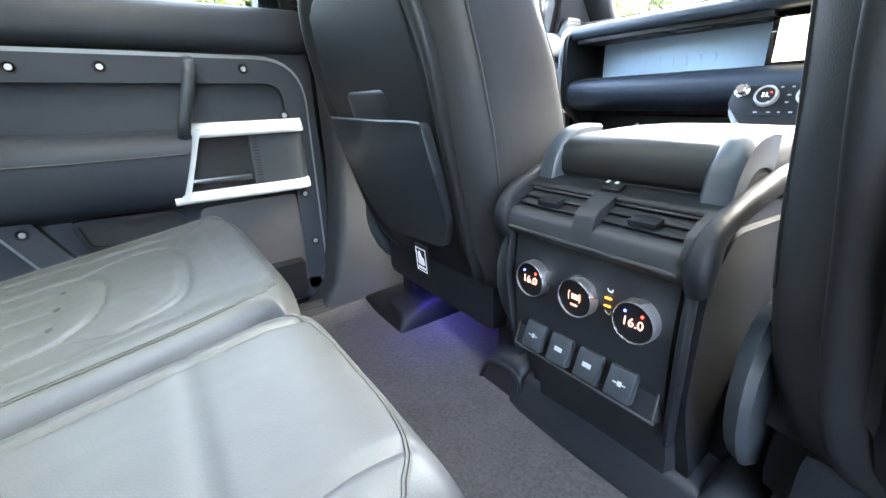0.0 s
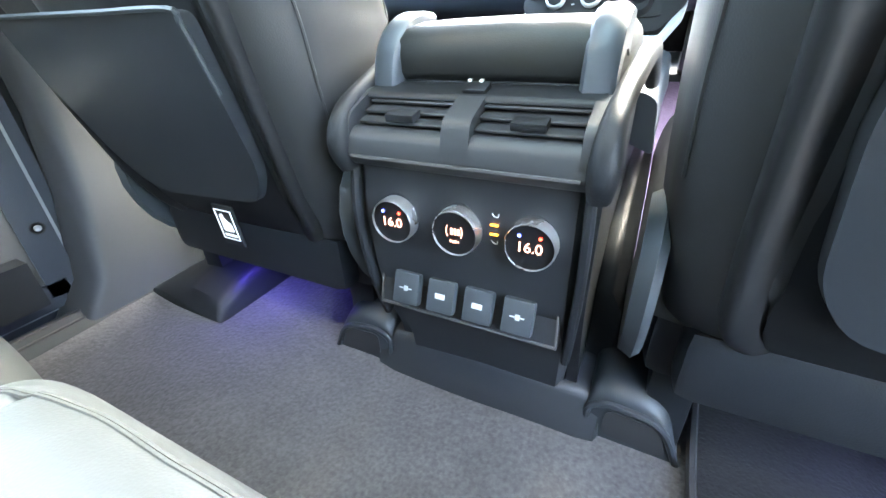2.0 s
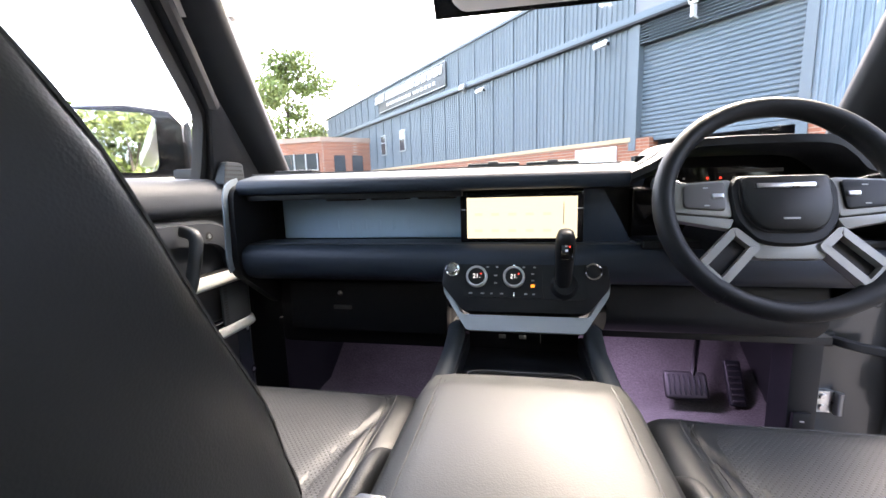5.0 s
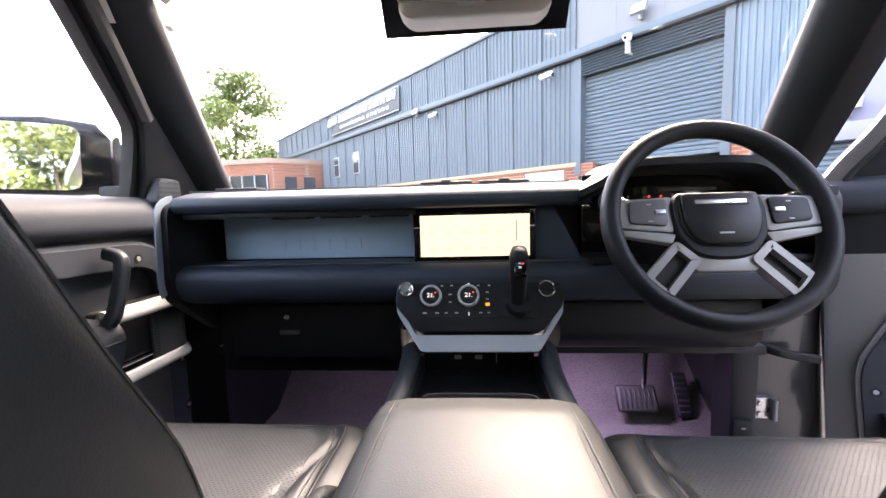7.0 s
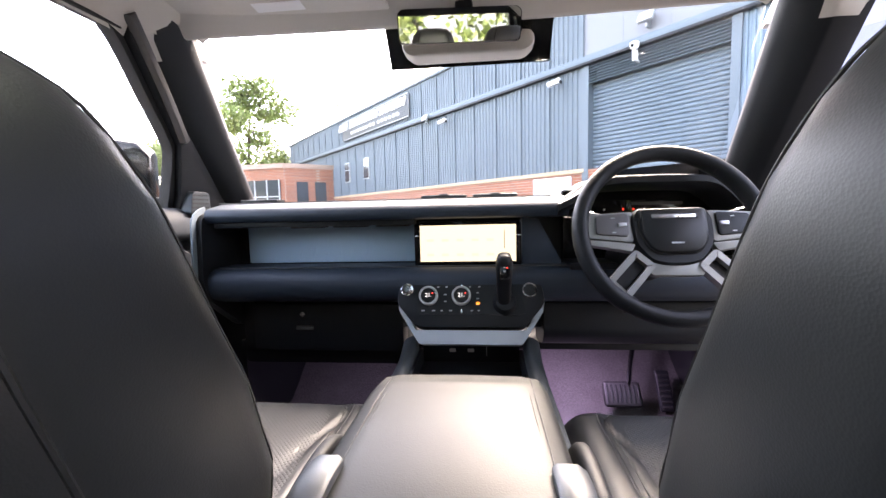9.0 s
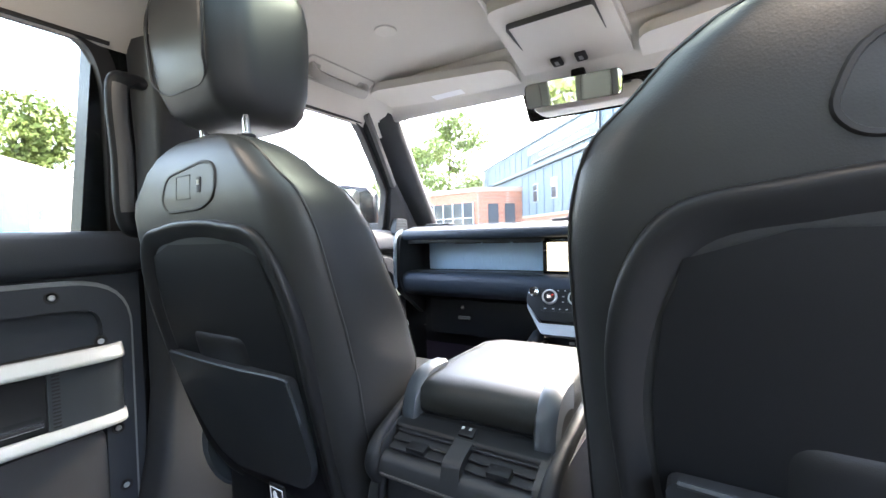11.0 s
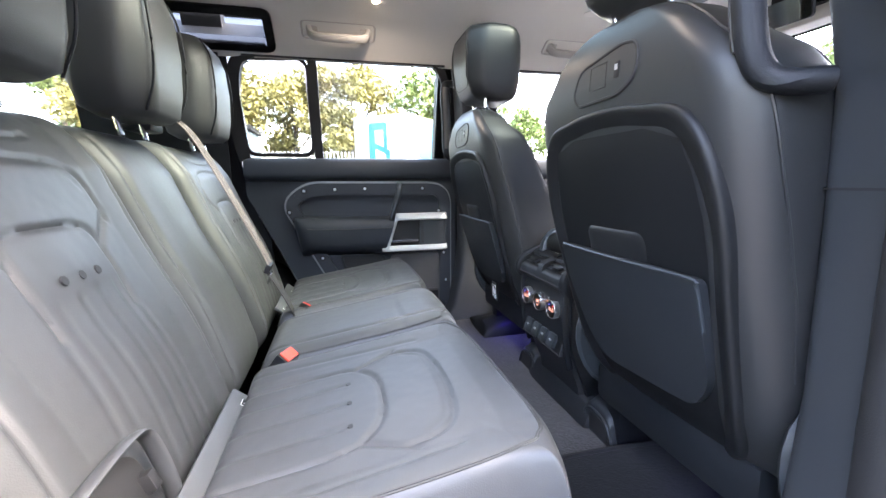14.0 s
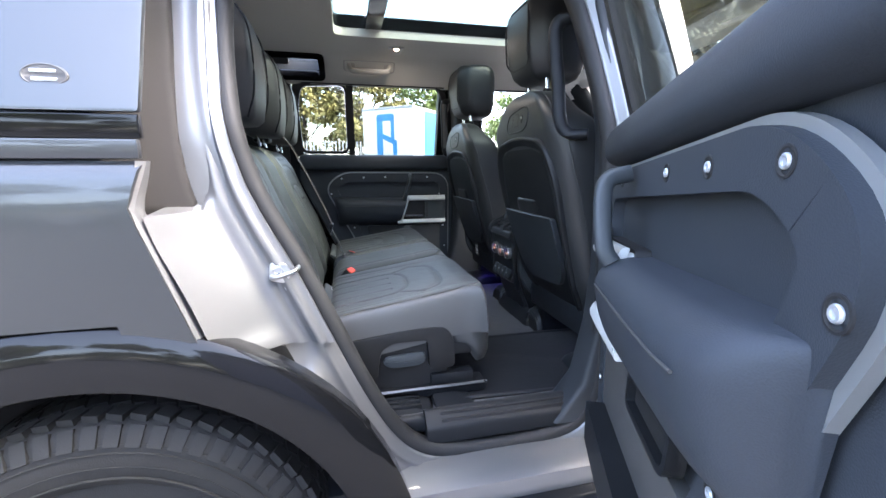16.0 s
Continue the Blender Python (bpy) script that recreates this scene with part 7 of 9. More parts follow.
# central screen
scr = thing("touch_screen", "wide dashboard touch screen showing a cream page", "screen", at=(0, 0.82, 1.2))
part("housing", box(-0.138, 0.128, 0.818, 0.90, 1.198, 1.320, 0.004), PLASTIC, scr)
part("glass", box(-0.136, 0.126, 0.8145, 0.8185, 1.200, 1.318, 0.002), GLOSS_BLACK, scr)
pg = part("page", box(-0.122, 0.114, 0.8135, 0.8146, 1.214, 1.304), SCREEN_ON, scr, "lit cream page")
PAGE_MARK = glow("page_mark", (0.80, 0.74, 0.53), 0.056)
for k in range(10):
    part("page_item", box(-0.105 + 0.037 * (k % 5), -0.088 + 0.037 * (k % 5), 0.8131, 0.8136, 1.228 + 0.036 * (k // 5), 1.234 + 0.036 * (k // 5)), PAGE_MARK, pg)
part("page_line", box(0.085, 0.0865, 0.8130, 0.8136, 1.245, 1.290), PLASTIC, pg)
for x in (-0.131, 0.121):
    part("side_mark", box(x - 0.006, x + 0.006, 0.8128, 0.8145, 1.277, 1.279), GREY_PRINT, scr)
part("screen_wing", loft([[(x, y, z) for x, z in ((0.130, 1.20), (0.230, 1.20), (0.17, 1.315), (0.130, 1.32))] for y in (0.835, 0.90)]), DASH_NAVY, dash)
# instrument binnacle
hood = [(0.205, 1.352), (0.245, 1.372), (0.285, 1.400), (0.33, 1.408), (0.43, 1.409), (0.52, 1.405), (0.56, 1.385), (0.60, 1.355), (0.68, 1.345)]
outer = smooth_path([(x, z, 0) for x, z in hood], 4)
rings = []
for p in outer:
    k = max(0, (p.y - 1.345) / 0.064)
    rings.append([(p.x, 0.775 - 0.02 * k, p.y - 0.030), (p.x, 0.757 - 0.02 * k, p.y - 0.018), (p.x, 0.758 - 0.02 * k, p.y - 0.004), (p.x, 0.785, p.y), (p.x, 0.95, p.y + 0.004), (p.x, 1.06, p.y - 0.02), (p.x, 1.06, p.y - 0.04), (p.x, 0.90, p.y - 0.032)])
part("binnacle_hood", loft(rings), PLASTIC_SOFT, dash, "soft black instrument hood", smooth=50)
part("binnacle_seam", tube([(p.x, 0.800, p.y + 0.001) for p in outer], 0.0016, 5, up=(0, 1, 0)), STITCH, dash)
clus = part("instrument_display", box(0.235, 0.62, 0.868, 0.90, 1.20, 1.385, 0.004), GLOSS_BLACK, dash, "instrument display")
part("cluster_map", box(0.29, 0.46, 0.866, 0.869, 1.290, 1.322), GREEN_MAP, clus, "dim map")
for x, mm in ((0.335, WHITE), (0.38, RED_LED), (0.405, RED_LED), (0.43, WHITE)):
    part("cluster_light", box(x - 0.0018, x + 0.0018, 0.865, 0.8665, 1.331, 1.335), mm, clus)
part("cluster_bar", box(0.40, 0.52, 0.866, 0.869, 1.343, 1.350), GREY_TRIM, clus)
part("cluster_floor", box(0.235, 0.66, 0.775, 0.90, 1.195, 1.212, 0.004), PLASTIC, dash)

# ---------------------------------------------------------------- steering wheel
WC, TILT_W = Vector((0.398, 0.640, 1.288)), 22
wm = Matrix.Translation(WC) @ pose(0, 0, 0, -TILT_W) @ Matrix.Diagonal((0.93, 1, 0.93, 1))
sw = thing("steering_wheel", "dark leather steering wheel with pale grey spokes", "steering wheel")
R = 0.184
rings = []
for k in range(64):
    a = 2 * math.pi * k / 64
    rr = 0.0175 if abs(math.sin(a)) < 0.85 else 0.0165
    c = Vector((math.cos(a) * R, 0, math.sin(a) * R * (0.985 if math.sin(a) < -0.8 else 1.0)))
    e = Vector((math.cos(a), 0, math.sin(a)))
    rings.append([wm @ (c + e * (rr * math.cos(b)) + Vector((0, rr * 1.15 * math.sin(b), 0))) for b in np.linspace(0, 2 * math.pi, 14, endpoint=False)])
part("rim", loft(rings, False, True), PLASTIC_SOFT, sw, "black leather rim", smooth=60)
for deg in (52, 128, 236, 304):
    a = radians(deg)
    e = Vector((math.cos(a), 0, math.sin(a)))
    part("rim_seam", lathe([(0.0182, -0.0008), (0.0182, 0.0008)], wm @ (e * R), wm.to_3x3() @ Vector((-e.z, 0, e.x)), 16, caps=False), RUBBER, sw)
hub = [(-0.083, 0.028), (-0.070, 0.052), (0.070, 0.052), (0.083, 0.028), (0.078, -0.030), (0.052, -0.066), (0.02, -0.074), (-0.02, -0.074), (-0.052, -0.066), (-0.078, -0.030)]
hubp = rounded(hub, 0.014, 4)
part("hub", moved(loft([[(x * k, y, z * k) for x, z in hubp] for y, k in ((0.05, 0.9), (0.004, 1.0), (-0.006, 0.99), (-0.012, 0.94))]), wm), PLASTIC_SOFT, sw, "black hub surround", smooth=40)
padp = rounded([(-0.064, 0.045), (0.064, 0.045), (0.066, -0.010), (0.046, -0.050), (-0.046, -0.050), (-0.066, -0.010)], [0.008, 0.008, 0.02, 0.03, 0.03, 0.02], 6)
cap = part("hub_pad", moved(loft([[(x * k, y, -0.003 + (z + 0.003) * k) for x, z in padp] for y, k in ((0.0, 1.0), (-0.016, 1.0), (-0.020, 0.985), (-0.022, 0.94))]), wm), SHELL, sw, "dark grey padded hub cover", smooth=50)
part("hub_seam", moved(tube([(x * 1.015, -0.0125, -0.003 + (z + 0.003) * 1.015) for x, z in padp], 0.0022, 5, True, up=(0, 1, 0)), wm), RUBBER, sw)
part("badge_recess", moved(box(-0.050, 0.046, -0.0226, -0.018, 0.020, 0.033, 0.002), wm), RUBBER, cap)
part("hub_badge", moved(box(-0.045, 0.041, -0.0245, -0.018, 0.0225, 0.0305, 0.002), wm), STEEL, cap, "plain silver badge bar")
part("hub_print", moved(box(-0.012, 0.012, -0.0228, -0.0215, -0.032, -0.029), wm), GREY_PRINT, cap)
SPOKE = surface("pale_spoke", (0.21, 0.21, 0.20), 0.42, metal=0.2, grain=0.1, grain_size=0.001, vary=0.05)
BUTTON = surface("switch_grey", (0.075, 0.070, 0.070), 0.45, grain=0.2, grain_size=0.001, vary=0.08)
for side in (-1, 1):
    sp = part("spoke", moved(plate(rounded([(side * 0.074, 0.046), (side * 0.172, 0.040), (side * 0.176, -0.012), (side * 0.078, -0.024)], 0.008, 3), 0.012, -0.006, "y", 0.003), wm), SPOKE, sw, "pale grey spoke")
    part("switch_pad", moved(plate(rounded([(side * 0.086, 0.040), (side * 0.152, 0.036), (side * 0.154, -0.006), (side * 0.088, -0.012)], 0.008, 3), -0.004, -0.011, "y", 0.003), wm), BUTTON if side < 0 else PLASTIC, sp, "switch pad")
    part("roller", moved(box(side * 0.100 - 0.009, side * 0.100 + 0.009, -0.0145, -0.009, 0.010, 0.018, 0.002), wm), SCREW, sp, "bright roller")
    for dz in (0.028, -0.004):
        part("switch_print", moved(box(side * 0.118 - 0.004, side * 0.118 + 0.004, -0.0116, -0.0108, dz, dz + 0.002), wm), GREY_PRINT, sp)
    part("under_strip", moved(plate(rounded([(side * 0.075, -0.026), (side * 0.170, -0.016), (side * 0.166, -0.028), (side * 0.084, -0.044)], 0.004, 2), 0.008, -0.006, "y", 0.002), wm), SPOKE, sw)
    arm = rounded([(side * 0.040, -0.074), (side * 0.078, -0.038), (side * 0.142, -0.106), (side * 0.104, -0.146)], [0.01, 0.01, 0.012, 0.012], 4)
    lo = part("lower_spoke", moved(band(arm, 0.013, 0.010, -0.008, "y"), wm), SPOKE, sw, "pale grey slotted lower spoke", smooth=20)
    part("spoke_back", moved(plate([(x * 0.97, z * 0.97) for x, z in arm], 0.012, 0.006, "y"), wm), PLASTIC, lo)
part("bottom_bar", moved(plate(rounded([(-0.062, -0.064), (0.062, -0.064), (0.050, -0.094), (-0.050, -0.094)], 0.006, 3), 0.010, -0.004, "y", 0.003), wm), SPOKE, sw, "pale grey bottom bar")
part("column", lathe([(0.055, 0), (0.06, 0.04), (0.065, 0.2)], wm @ Vector((0, 0.03, 0)), wm.to_3x3() @ Vector((0, 1, 0)), 20), PLASTIC, sw, "black steering column cover")
for side in (-1, 1):
    stalk = part("stalk", moved(tube([(side * 0.05, 0.04, 0.03), (side * 0.13, 0.03, 0.045), (side * 0.168, 0.025, 0.052)], 0.010, 10), wm), PLASTIC, sw)
    part("stalk_tip", moved(tube([(side * 0.150, 0.027, 0.049), (side * 0.190, 0.022, 0.055)], 0.0115, 10), wm), CHROME, stalk, "chrome stalk tip")

# pedals
pd = thing("pedals", "ribbed rubber brake and accelerator pedals", "pedal")
bp = part("brake_pedal", moved(box(-0.062, 0.062, -0.008, 0.008, -0.042, 0.042, 0.012, 3), pose(0.50, 1.22, 0.698, -35)), RUBBER, pd)
for k in range(8):
    part("rib", moved(box(-0.052 + 0.0145 * k, -0.046 + 0.0145 * k, -0.0115, -0.006, -0.030, 0.030, 0.002, 1), pose(0.50, 1.22, 0.698, -35)), PLASTIC, bp)
part("brake_arm", tube(smooth_path([(0.525, 1.235, 0.722), (0.55, 1.29, 0.79), (0.60, 1.38, 0.92), (0.62, 1.45, 1.0)], 4), 0.009, 8), CHROME, pd, "bright pedal arm")
ap = part("accelerator", moved(box(-0.024, 0.024, -0.008, 0.008, -0.07, 0.07, 0.008, 3), pose(0.655, 1.26, 0.695, -30)), PLASTIC, pd)
for k in range(7):
    part("rib", moved(box(-0.018, 0.018, -0.011, -0.006, -0.06 + 0.018 * k, -0.052 + 0.018 * k, 0.002, 1), pose(0.655, 1.26, 0.695, -30)), RUBBER, ap)
fb = thing("footwell_cover", "black plastic cover beside the driver's footwell", "trim", kind="structure")
part("cover", box(0.668, 0.738, 1.03, 1.12, 0.62, 1.0, 0.01), PLASTIC, fb)
part("release", box(0.678, 0.722, 1.020, 1.032, 0.685, 0.735, 0.004), PLASTIC_SOFT, fb, "black bonnet release")
part("release_mark", box(0.694, 0.704, 1.0185, 1.0205, 0.712, 0.715), GREY_PRINT, fb)
cs = thing("check_strap", "black door check strap on the hinge post", "check strap")
part("strap", sweep(smooth_path([(0.775, 1.09, 0.915), (0.80, 1.055, 0.912), (0.835, 1.045, 0.905), (0.885, 1.03, 0.90)], 4), ring2(0.010, 0.012, 10, 3), False), RUBBER, cs)
part("bracket", box(0.755, 0.785, 1.075, 1.09, 0.895, 0.935, 0.003), PLASTIC, cs)
dh = thing("hinge", "bolted steel door hinge on the painted post", "hinge")
part("leaf", box(0.752, 0.80, 1.072, 1.088, 0.715, 0.775, 0.004), STEEL, dh)
part("pin", lathe([(0.010, 0), (0.010, 0.06)], (0.805, 1.066, 0.715), (0, 0, 1), 12), GALV_PIN, dh)
for bz in (0.730, 0.760):
    part("bolt", lathe([(0.009, 0), (0.008, 0.006), (0, 0.006)], (0.772, 1.072, bz), (0, -1, 0), 6), STEEL, dh)

# ---------------------------------------------------------------- roof fittings
for side in (-1, 1):
    v = thing("sun_visor", "folded pale cloth sun visor under the roof front", "sun visor", "sun visors")
    out = rounded([(side * 0.165, 0.635), (side * 0.60, 0.555), (side * 0.665, 0.62), (side * 0.63, 0.72), (side * 0.165, 0.815)], 0.035, 5)
    bm = plate(out, -0.014, 0.014, "z", 0.008, 3)
    for vert in bm.verts:
        vert.co.z += 1.815 - 0.10 * max(0, vert.co.y - 0.60)
    part("panel", bm, ROOF_TRIM, v)
    part("label", moved(box(-0.055, 0.055, -0.016, 0.016, -0.0006, 0.0006), Matrix.Translation((side * 0.40, 0.70, 1.7895)) @ pose(0, 0, 0, -6)), WHITE, v, "pale printed label")
oc = thing("overhead_console", "pale roof console with two black switches", "roof console")
bm = plate(rounded([(-0.125, 0.40), (0.125, 0.40), (0.155, 0.82), (-0.155, 0.82)], 0.03, 4), 1.833, 1.872, "z")
for vert in bm.verts:
    vert.co.z -= 0.045 * max(0, vert.co.y - 0.40) / 0.42
part("body", bm, ROOF_TRIM, oc)
def under(y):
    return 1.833 - 0.045 * max(0, y - 0.40) / 0.42
part("hatch_line", band(rounded([(-0.10, 0.46), (0.10, 0.46), (0.105, 0.60), (-0.105, 0.60)], 0.01, 3), 0.002, under(0.53) - 0.006, under(0.53) + 0.01, "z"), GREY_TRIM, oc)
for x in (-0.040, 0.024):
    b = part("switch", moved(box(-0.014, 0.014, -0.020, 0.020, -0.008, 0.006, 0.003), pose(x, 0.680, under(0.68), -6)), RUBBER, oc, "black roof switch")
    part("switch_print", moved(box(-0.005, 0.005, -0.010, 0.010, -0.0086, -0.008), pose(x, 0.680, under(0.68), -6)), GREY_PRINT, b)
part("lens_slot", moved(box(-0.028, 0.028, -0.005, 0.005, -0.004, 0.004, 0.002), pose(0.0, 0.770, under(0.77), -6)), RUBBER, oc)
part("indicator", moved(box(-0.004, 0.004, -0.002, 0.002, -0.003, 0.003), pose(0.0, 0.735, under(0.735), -6)), AMBER_LED, oc)
for x in (-0.075, 0.075):
    part("map_lamp", moved(lathe([(0.010, 0), (0.010, 0.004), (0.006, 0.005), (0, 0.004)], (x, 0.775, under(0.775) + 0.002), (0, 0, -1), 14), Matrix.Identity(4)), RUBBER, oc)
for side in (-1, 1):
    seam = smooth_path([(side * 0.16, 0.82, 1.80), (side * 0.14, 0.6, 1.835), (side * 0.125, 0.40, 1.850), (side * 0.12, 0.27, 1.855)], 4)
    part("side_bead", tube(seam, 0.006, 8), ROOF_TRIM, oc)
rm = thing("rear_view_mirror", "frameless interior mirror in front of a pale sensor housing", "mirror")
mm = Matrix.Translation((-0.008, 0.700, 1.724)) @ pose(0, 0, 0, 12.0, 0, 4.3)
sh = rounded([(-0.128, -0.032), (0.128, -0.032), (0.130, 0.026), (0.120, 0.034), (-0.120, 0.034), (-0.130, 0.026)], 0.010, 3)
part("housing", moved(loft([[(x * k, y, z * k) for x, z in sh] for y, k in ((0.0, 1.0), (0.012, 1.0), (0.030, 0.85), (0.040, 0.5))]), mm), PLASTIC, rm)
part("mirror_glass", moved(plate([(x * 0.985, z * 0.97) for x, z in sh], 0.0, -0.002, "y"), mm), MIRROR, rm)
part("stem", box(-0.02, 0.02, 0.735, 0.80, 1.75, 1.80, 0.01), PLASTIC, rm)
low = rounded([(-0.152, 0.0), (0.158, 0.0), (0.160, -0.034), (0.140, -0.050), (-0.130, -0.050), (-0.150, -0.034)], 0.014, 4)
cover = part("sensor_cover", loft([[(x * k, y + 0.25 * (z + 0.02), 1.752 + z * k) for x, z in low] for y, k in ((0.800, 0.90), (0.802, 0.98), (0.810, 1.0), (0.845, 1.0), (0.865, 0.97))]), ROOF_TRIM, rm, "pale sensor cover", smooth=60)
part("cover_lens", loft([[(x * k, y, 1.735 + z * k) for x, z in rounded([(-0.036, 0.008), (0.036, 0.008), (0.026, -0.012), (-0.026, -0.012)], 0.008, 4)] for y, k in ((0.788, 0.9), (0.794, 1.0), (0.82, 1.0))]), ROOF_TRIM, cover, smooth=60)
part("cover_gap", box(-0.13, 0.13, 0.792, 0.806, 1.746, 1.750, 0.001), RUBBER, cover)

for side in (-1, 1):
    for y, name in ((-0.52, "rear"), (0.43, "front")):
        g = thing("roof_grab_handle", "pale fold-down grab handle above the window", "grab handle", "roof grab handles")
        a = 0.105
        pts = smooth_path([(side * 0.612, y - a, 1.812), (side * 0.602, y - a + 0.006, 1.790), (side * 0.592, y - a + 0.030, 1.779), (side * 0.590, y, 1.777), (side * 0.592, y + a - 0.030, 1.779), (side * 0.602, y + a - 0.006, 1.790), (side * 0.612, y + a, 1.812)], 5)
        part("grip", sweep(pts, ring2(0.010, 0.015, 12, 3), False, (side, 0, -1)), GRAB_SHADED, g)
        for e in (-1, 1):
            part("foot", loft([[(side * (0.618 + dx), y + e * (a - 0.012) + dy, 1.820 - 0.016 * k - dx * 0.7) for dx, dy in rounded([(-0.024 + 0.008 * k, -0.024 + 0.006 * k), (0.022 - 0.008 * k, -0.024 + 0.006 * k), (0.022 - 0.008 * k, 0.024 - 0.006 * k), (-0.024 + 0.008 * k, 0.024 - 0.006 * k)], 0.008, 3)] for k in (0, 0.6, 1)]), GRAB_SHADED, g)
        ring = [Vector((side * (0.612 + dx), y + dy, 1.808 - dx * 0.66)) for dx, dy in rounded([(-0.030, -a - 0.024), (0.030, -a - 0.024), (0.030, a + 0.024), (-0.030, a + 0.024)], 0.016, 5)]
        part("surround", tube(ring, 0.004, 8, True), GRAB_SHADED, g, "raised surround")
hk = thing("roof_speaker", "round pale sensor disc on the headliner", "roof disc")
part("disc", lathe([(0.030, 0), (0.028, 0.006), (0.015, 0.007), (0, 0.006)], (-0.385, 0.37, roof_z(0.385) + 0.003), (0, 0, -1), 20), ROOF_TRIM, hk)
for side in (-1, 1):
    lp = thing("roof_lamp", "small lit reading lamp in the headliner", "roof lamp", "roof lamps")
    part("bezel", box(side * 0.43 - 0.018, side * 0.43 + 0.018, -0.435, -0.365, roof_z(0.43) - 0.008, roof_z(0.43) + 0.006, 0.006), ROOF_TRIM, lp)
    part("lens", lathe([(0.010, 0), (0.009, 0.004), (0, 0.005)], (side * 0.43, -0.400, roof_z(0.43) - 0.007), (0, 0, -1), 14), LAMP_ON, lp, "lit lens")


# ---------------------------------------------------------------- road wheels
def road_wheel(side, y):
    w = thing("road_wheel", "all-terrain tyre on a dark alloy wheel", "wheel", "road wheels")
    x0 = side * 0.80
    ax = (side, 0, 0)
    c = (x0, y, WHEEL_Z)
    part("tyre", lathe([(0.27, -0.125), (0.33, -0.135), (0.375, -0.125), (0.395, -0.11), (0.398, 0.0), (0.395, 0.105), (0.380, 0.122), (0.362, 0.128), (0.360, 0.132), (0.330, 0.137), (0.300, 0.134), (0.278, 0.126), (0.272, 0.118)], c, ax, 72), TYRE, w, smooth=50)
    bm = None
    for k in range(66):
        a = 2 * math.pi * k / 66
        for j, (off, wide, st) in enumerate(((0.092, 0.036, 0.0), (0.048, 0.040, 0.5), (0.0, 0.040, 0.0), (-0.048, 0.040, 0.5), (-0.092, 0.036, 0.0))):
            b = box(-wide / 2, wide / 2, -0.0150, 0.0150, 0, 0.013, 0.0)
            m = Matrix.Translation(c) @ Matrix.Rotation(a + st * 2 * math.pi / 66, 4, "X") @ Matrix.Translation((side * off, 0, 0.392)) @ Matrix.Rotation(0.35 if j % 2 else -0.25, 4, "Z")
            b.transform(m)
            bm = merge(bm, b)
        b = box(-0.004, 0.004, -0.012, 0.012, -0.030, 0.008, 0.0)
        b.transform(Matrix.Translation(c) @ Matrix.Rotation(a, 4, "X") @ Matrix.Translation((side * 0.120, 0, 0.382)) @ Matrix.Rotation(side * -0.5, 4, "Y"))
        bm = merge(bm, b)
    tagged(part("tread", bm, TYRE, w, "blocky tyre tread", smooth=0), kind="stuff")
    for r in (0.345, 0.318, 0.295):
        part("wall_ring", lathe([(r + 0.002, 0.130), (r + 0.001, 0.1375), (r - 0.001, 0.1375), (r - 0.002, 0.130)], c, ax, 60, caps=False), TYRE, w)
    part("side_writing", box(x0 + side * 0.134 - 0.002, x0 + side * 0.134 + 0.002, y + 0.02, y + 0.085, WHEEL_Z + 0.322, WHEEL_Z + 0.334, 0.001), TYRE, w)
    rim = part("rim", lathe([(0.272, 0.118), (0.268, 0.112), (0.255, 0.085), (0.24, 0.02), (0.23, -0.08), (0.05, -0.08)], c, ax, 48, caps=False), GLOSS_BLACK, w)
    for k in range(6):
        a = 2 * math.pi * k / 6
        b = box(-0.012, 0.014, -0.028, 0.028, 0.04, 0.262, 0.006)
        b.transform(Matrix.Translation(c) @ Matrix.Rotation(a, 4, "X") @ Matrix.Translation((side * 0.085, 0, 0)))
        part("spoke", b, GLOSS_BLACK, rim)
    part("hub_cap", lathe([(0.06, 0.05), (0.06, 0.10), (0.05, 0.106), (0, 0.106)], c, ax, 24), GLOSS_BLACK, w)
    return w


road_wheel(1, WHEEL_Y)
road_wheel(-1, WHEEL_Y)


# ---------------------------------------------------------------- outdoors
ASPHALT = surface("asphalt", (0.135, 0.135, 0.138), 0.9, grain=0.9, grain_size=0.012, vary=0.25, vary_size=1.5)
PLAIN_GREY = surface("plain_grey_panels", (0.135, 0.140, 0.150), 0.55, vary=0.08, vary_size=1.5)
CLAD = surface("blue_grey_cladding", (0.070, 0.092, 0.108), 0.5, grain=0.0, vary=0.10, vary_size=1.2)
CLAD_LIGHT = surface("pale_blue_cladding", (0.100, 0.142, 0.175), 0.5, vary=0.10, vary_size=1.2)
SIGN = surface("dark_sign_board", (0.030, 0.033, 0.037), 0.5, vary=0.08, vary_size=0.8)
SHUTTER = surface("shutter_steel", (0.072, 0.098, 0.118), 0.5, vary=0.10, vary_size=0.8)
LAVENDER = surface("pale_lavender_wall", (0.19, 0.19, 0.25), 0.8, grain=0.3, grain_size=0.01, vary=0.10, vary_size=1.0)
BRICK_DARK = surface("far_glazing", (0.03, 0.035, 0.04), 0.12, vary=0.3, vary_size=1.0)
LEAF_A = surface("yellow_green_leaves", (0.17, 0.15, 0.045), 0.7, vary=0.55, vary_size=0.7)
LEAF_B = surface("green_leaves", (0.095, 0.130, 0.028), 0.7, vary=0.5, vary_size=0.7)
BARK = surface("bark", (0.10, 0.08, 0.06), 0.9, grain=0.8, grain_size=0.03, vary=0.3, vary_size=0.3)
WHITE_PAINT = surface("white_box_paint", (0.50, 0.50, 0.48), 0.45, vary=0.04, vary_size=0.8)
BLUE_PAINT = surface("blue_panel_paint", (0.010, 0.150, 0.32), 0.45, vary=0.06, vary_size=0.8)
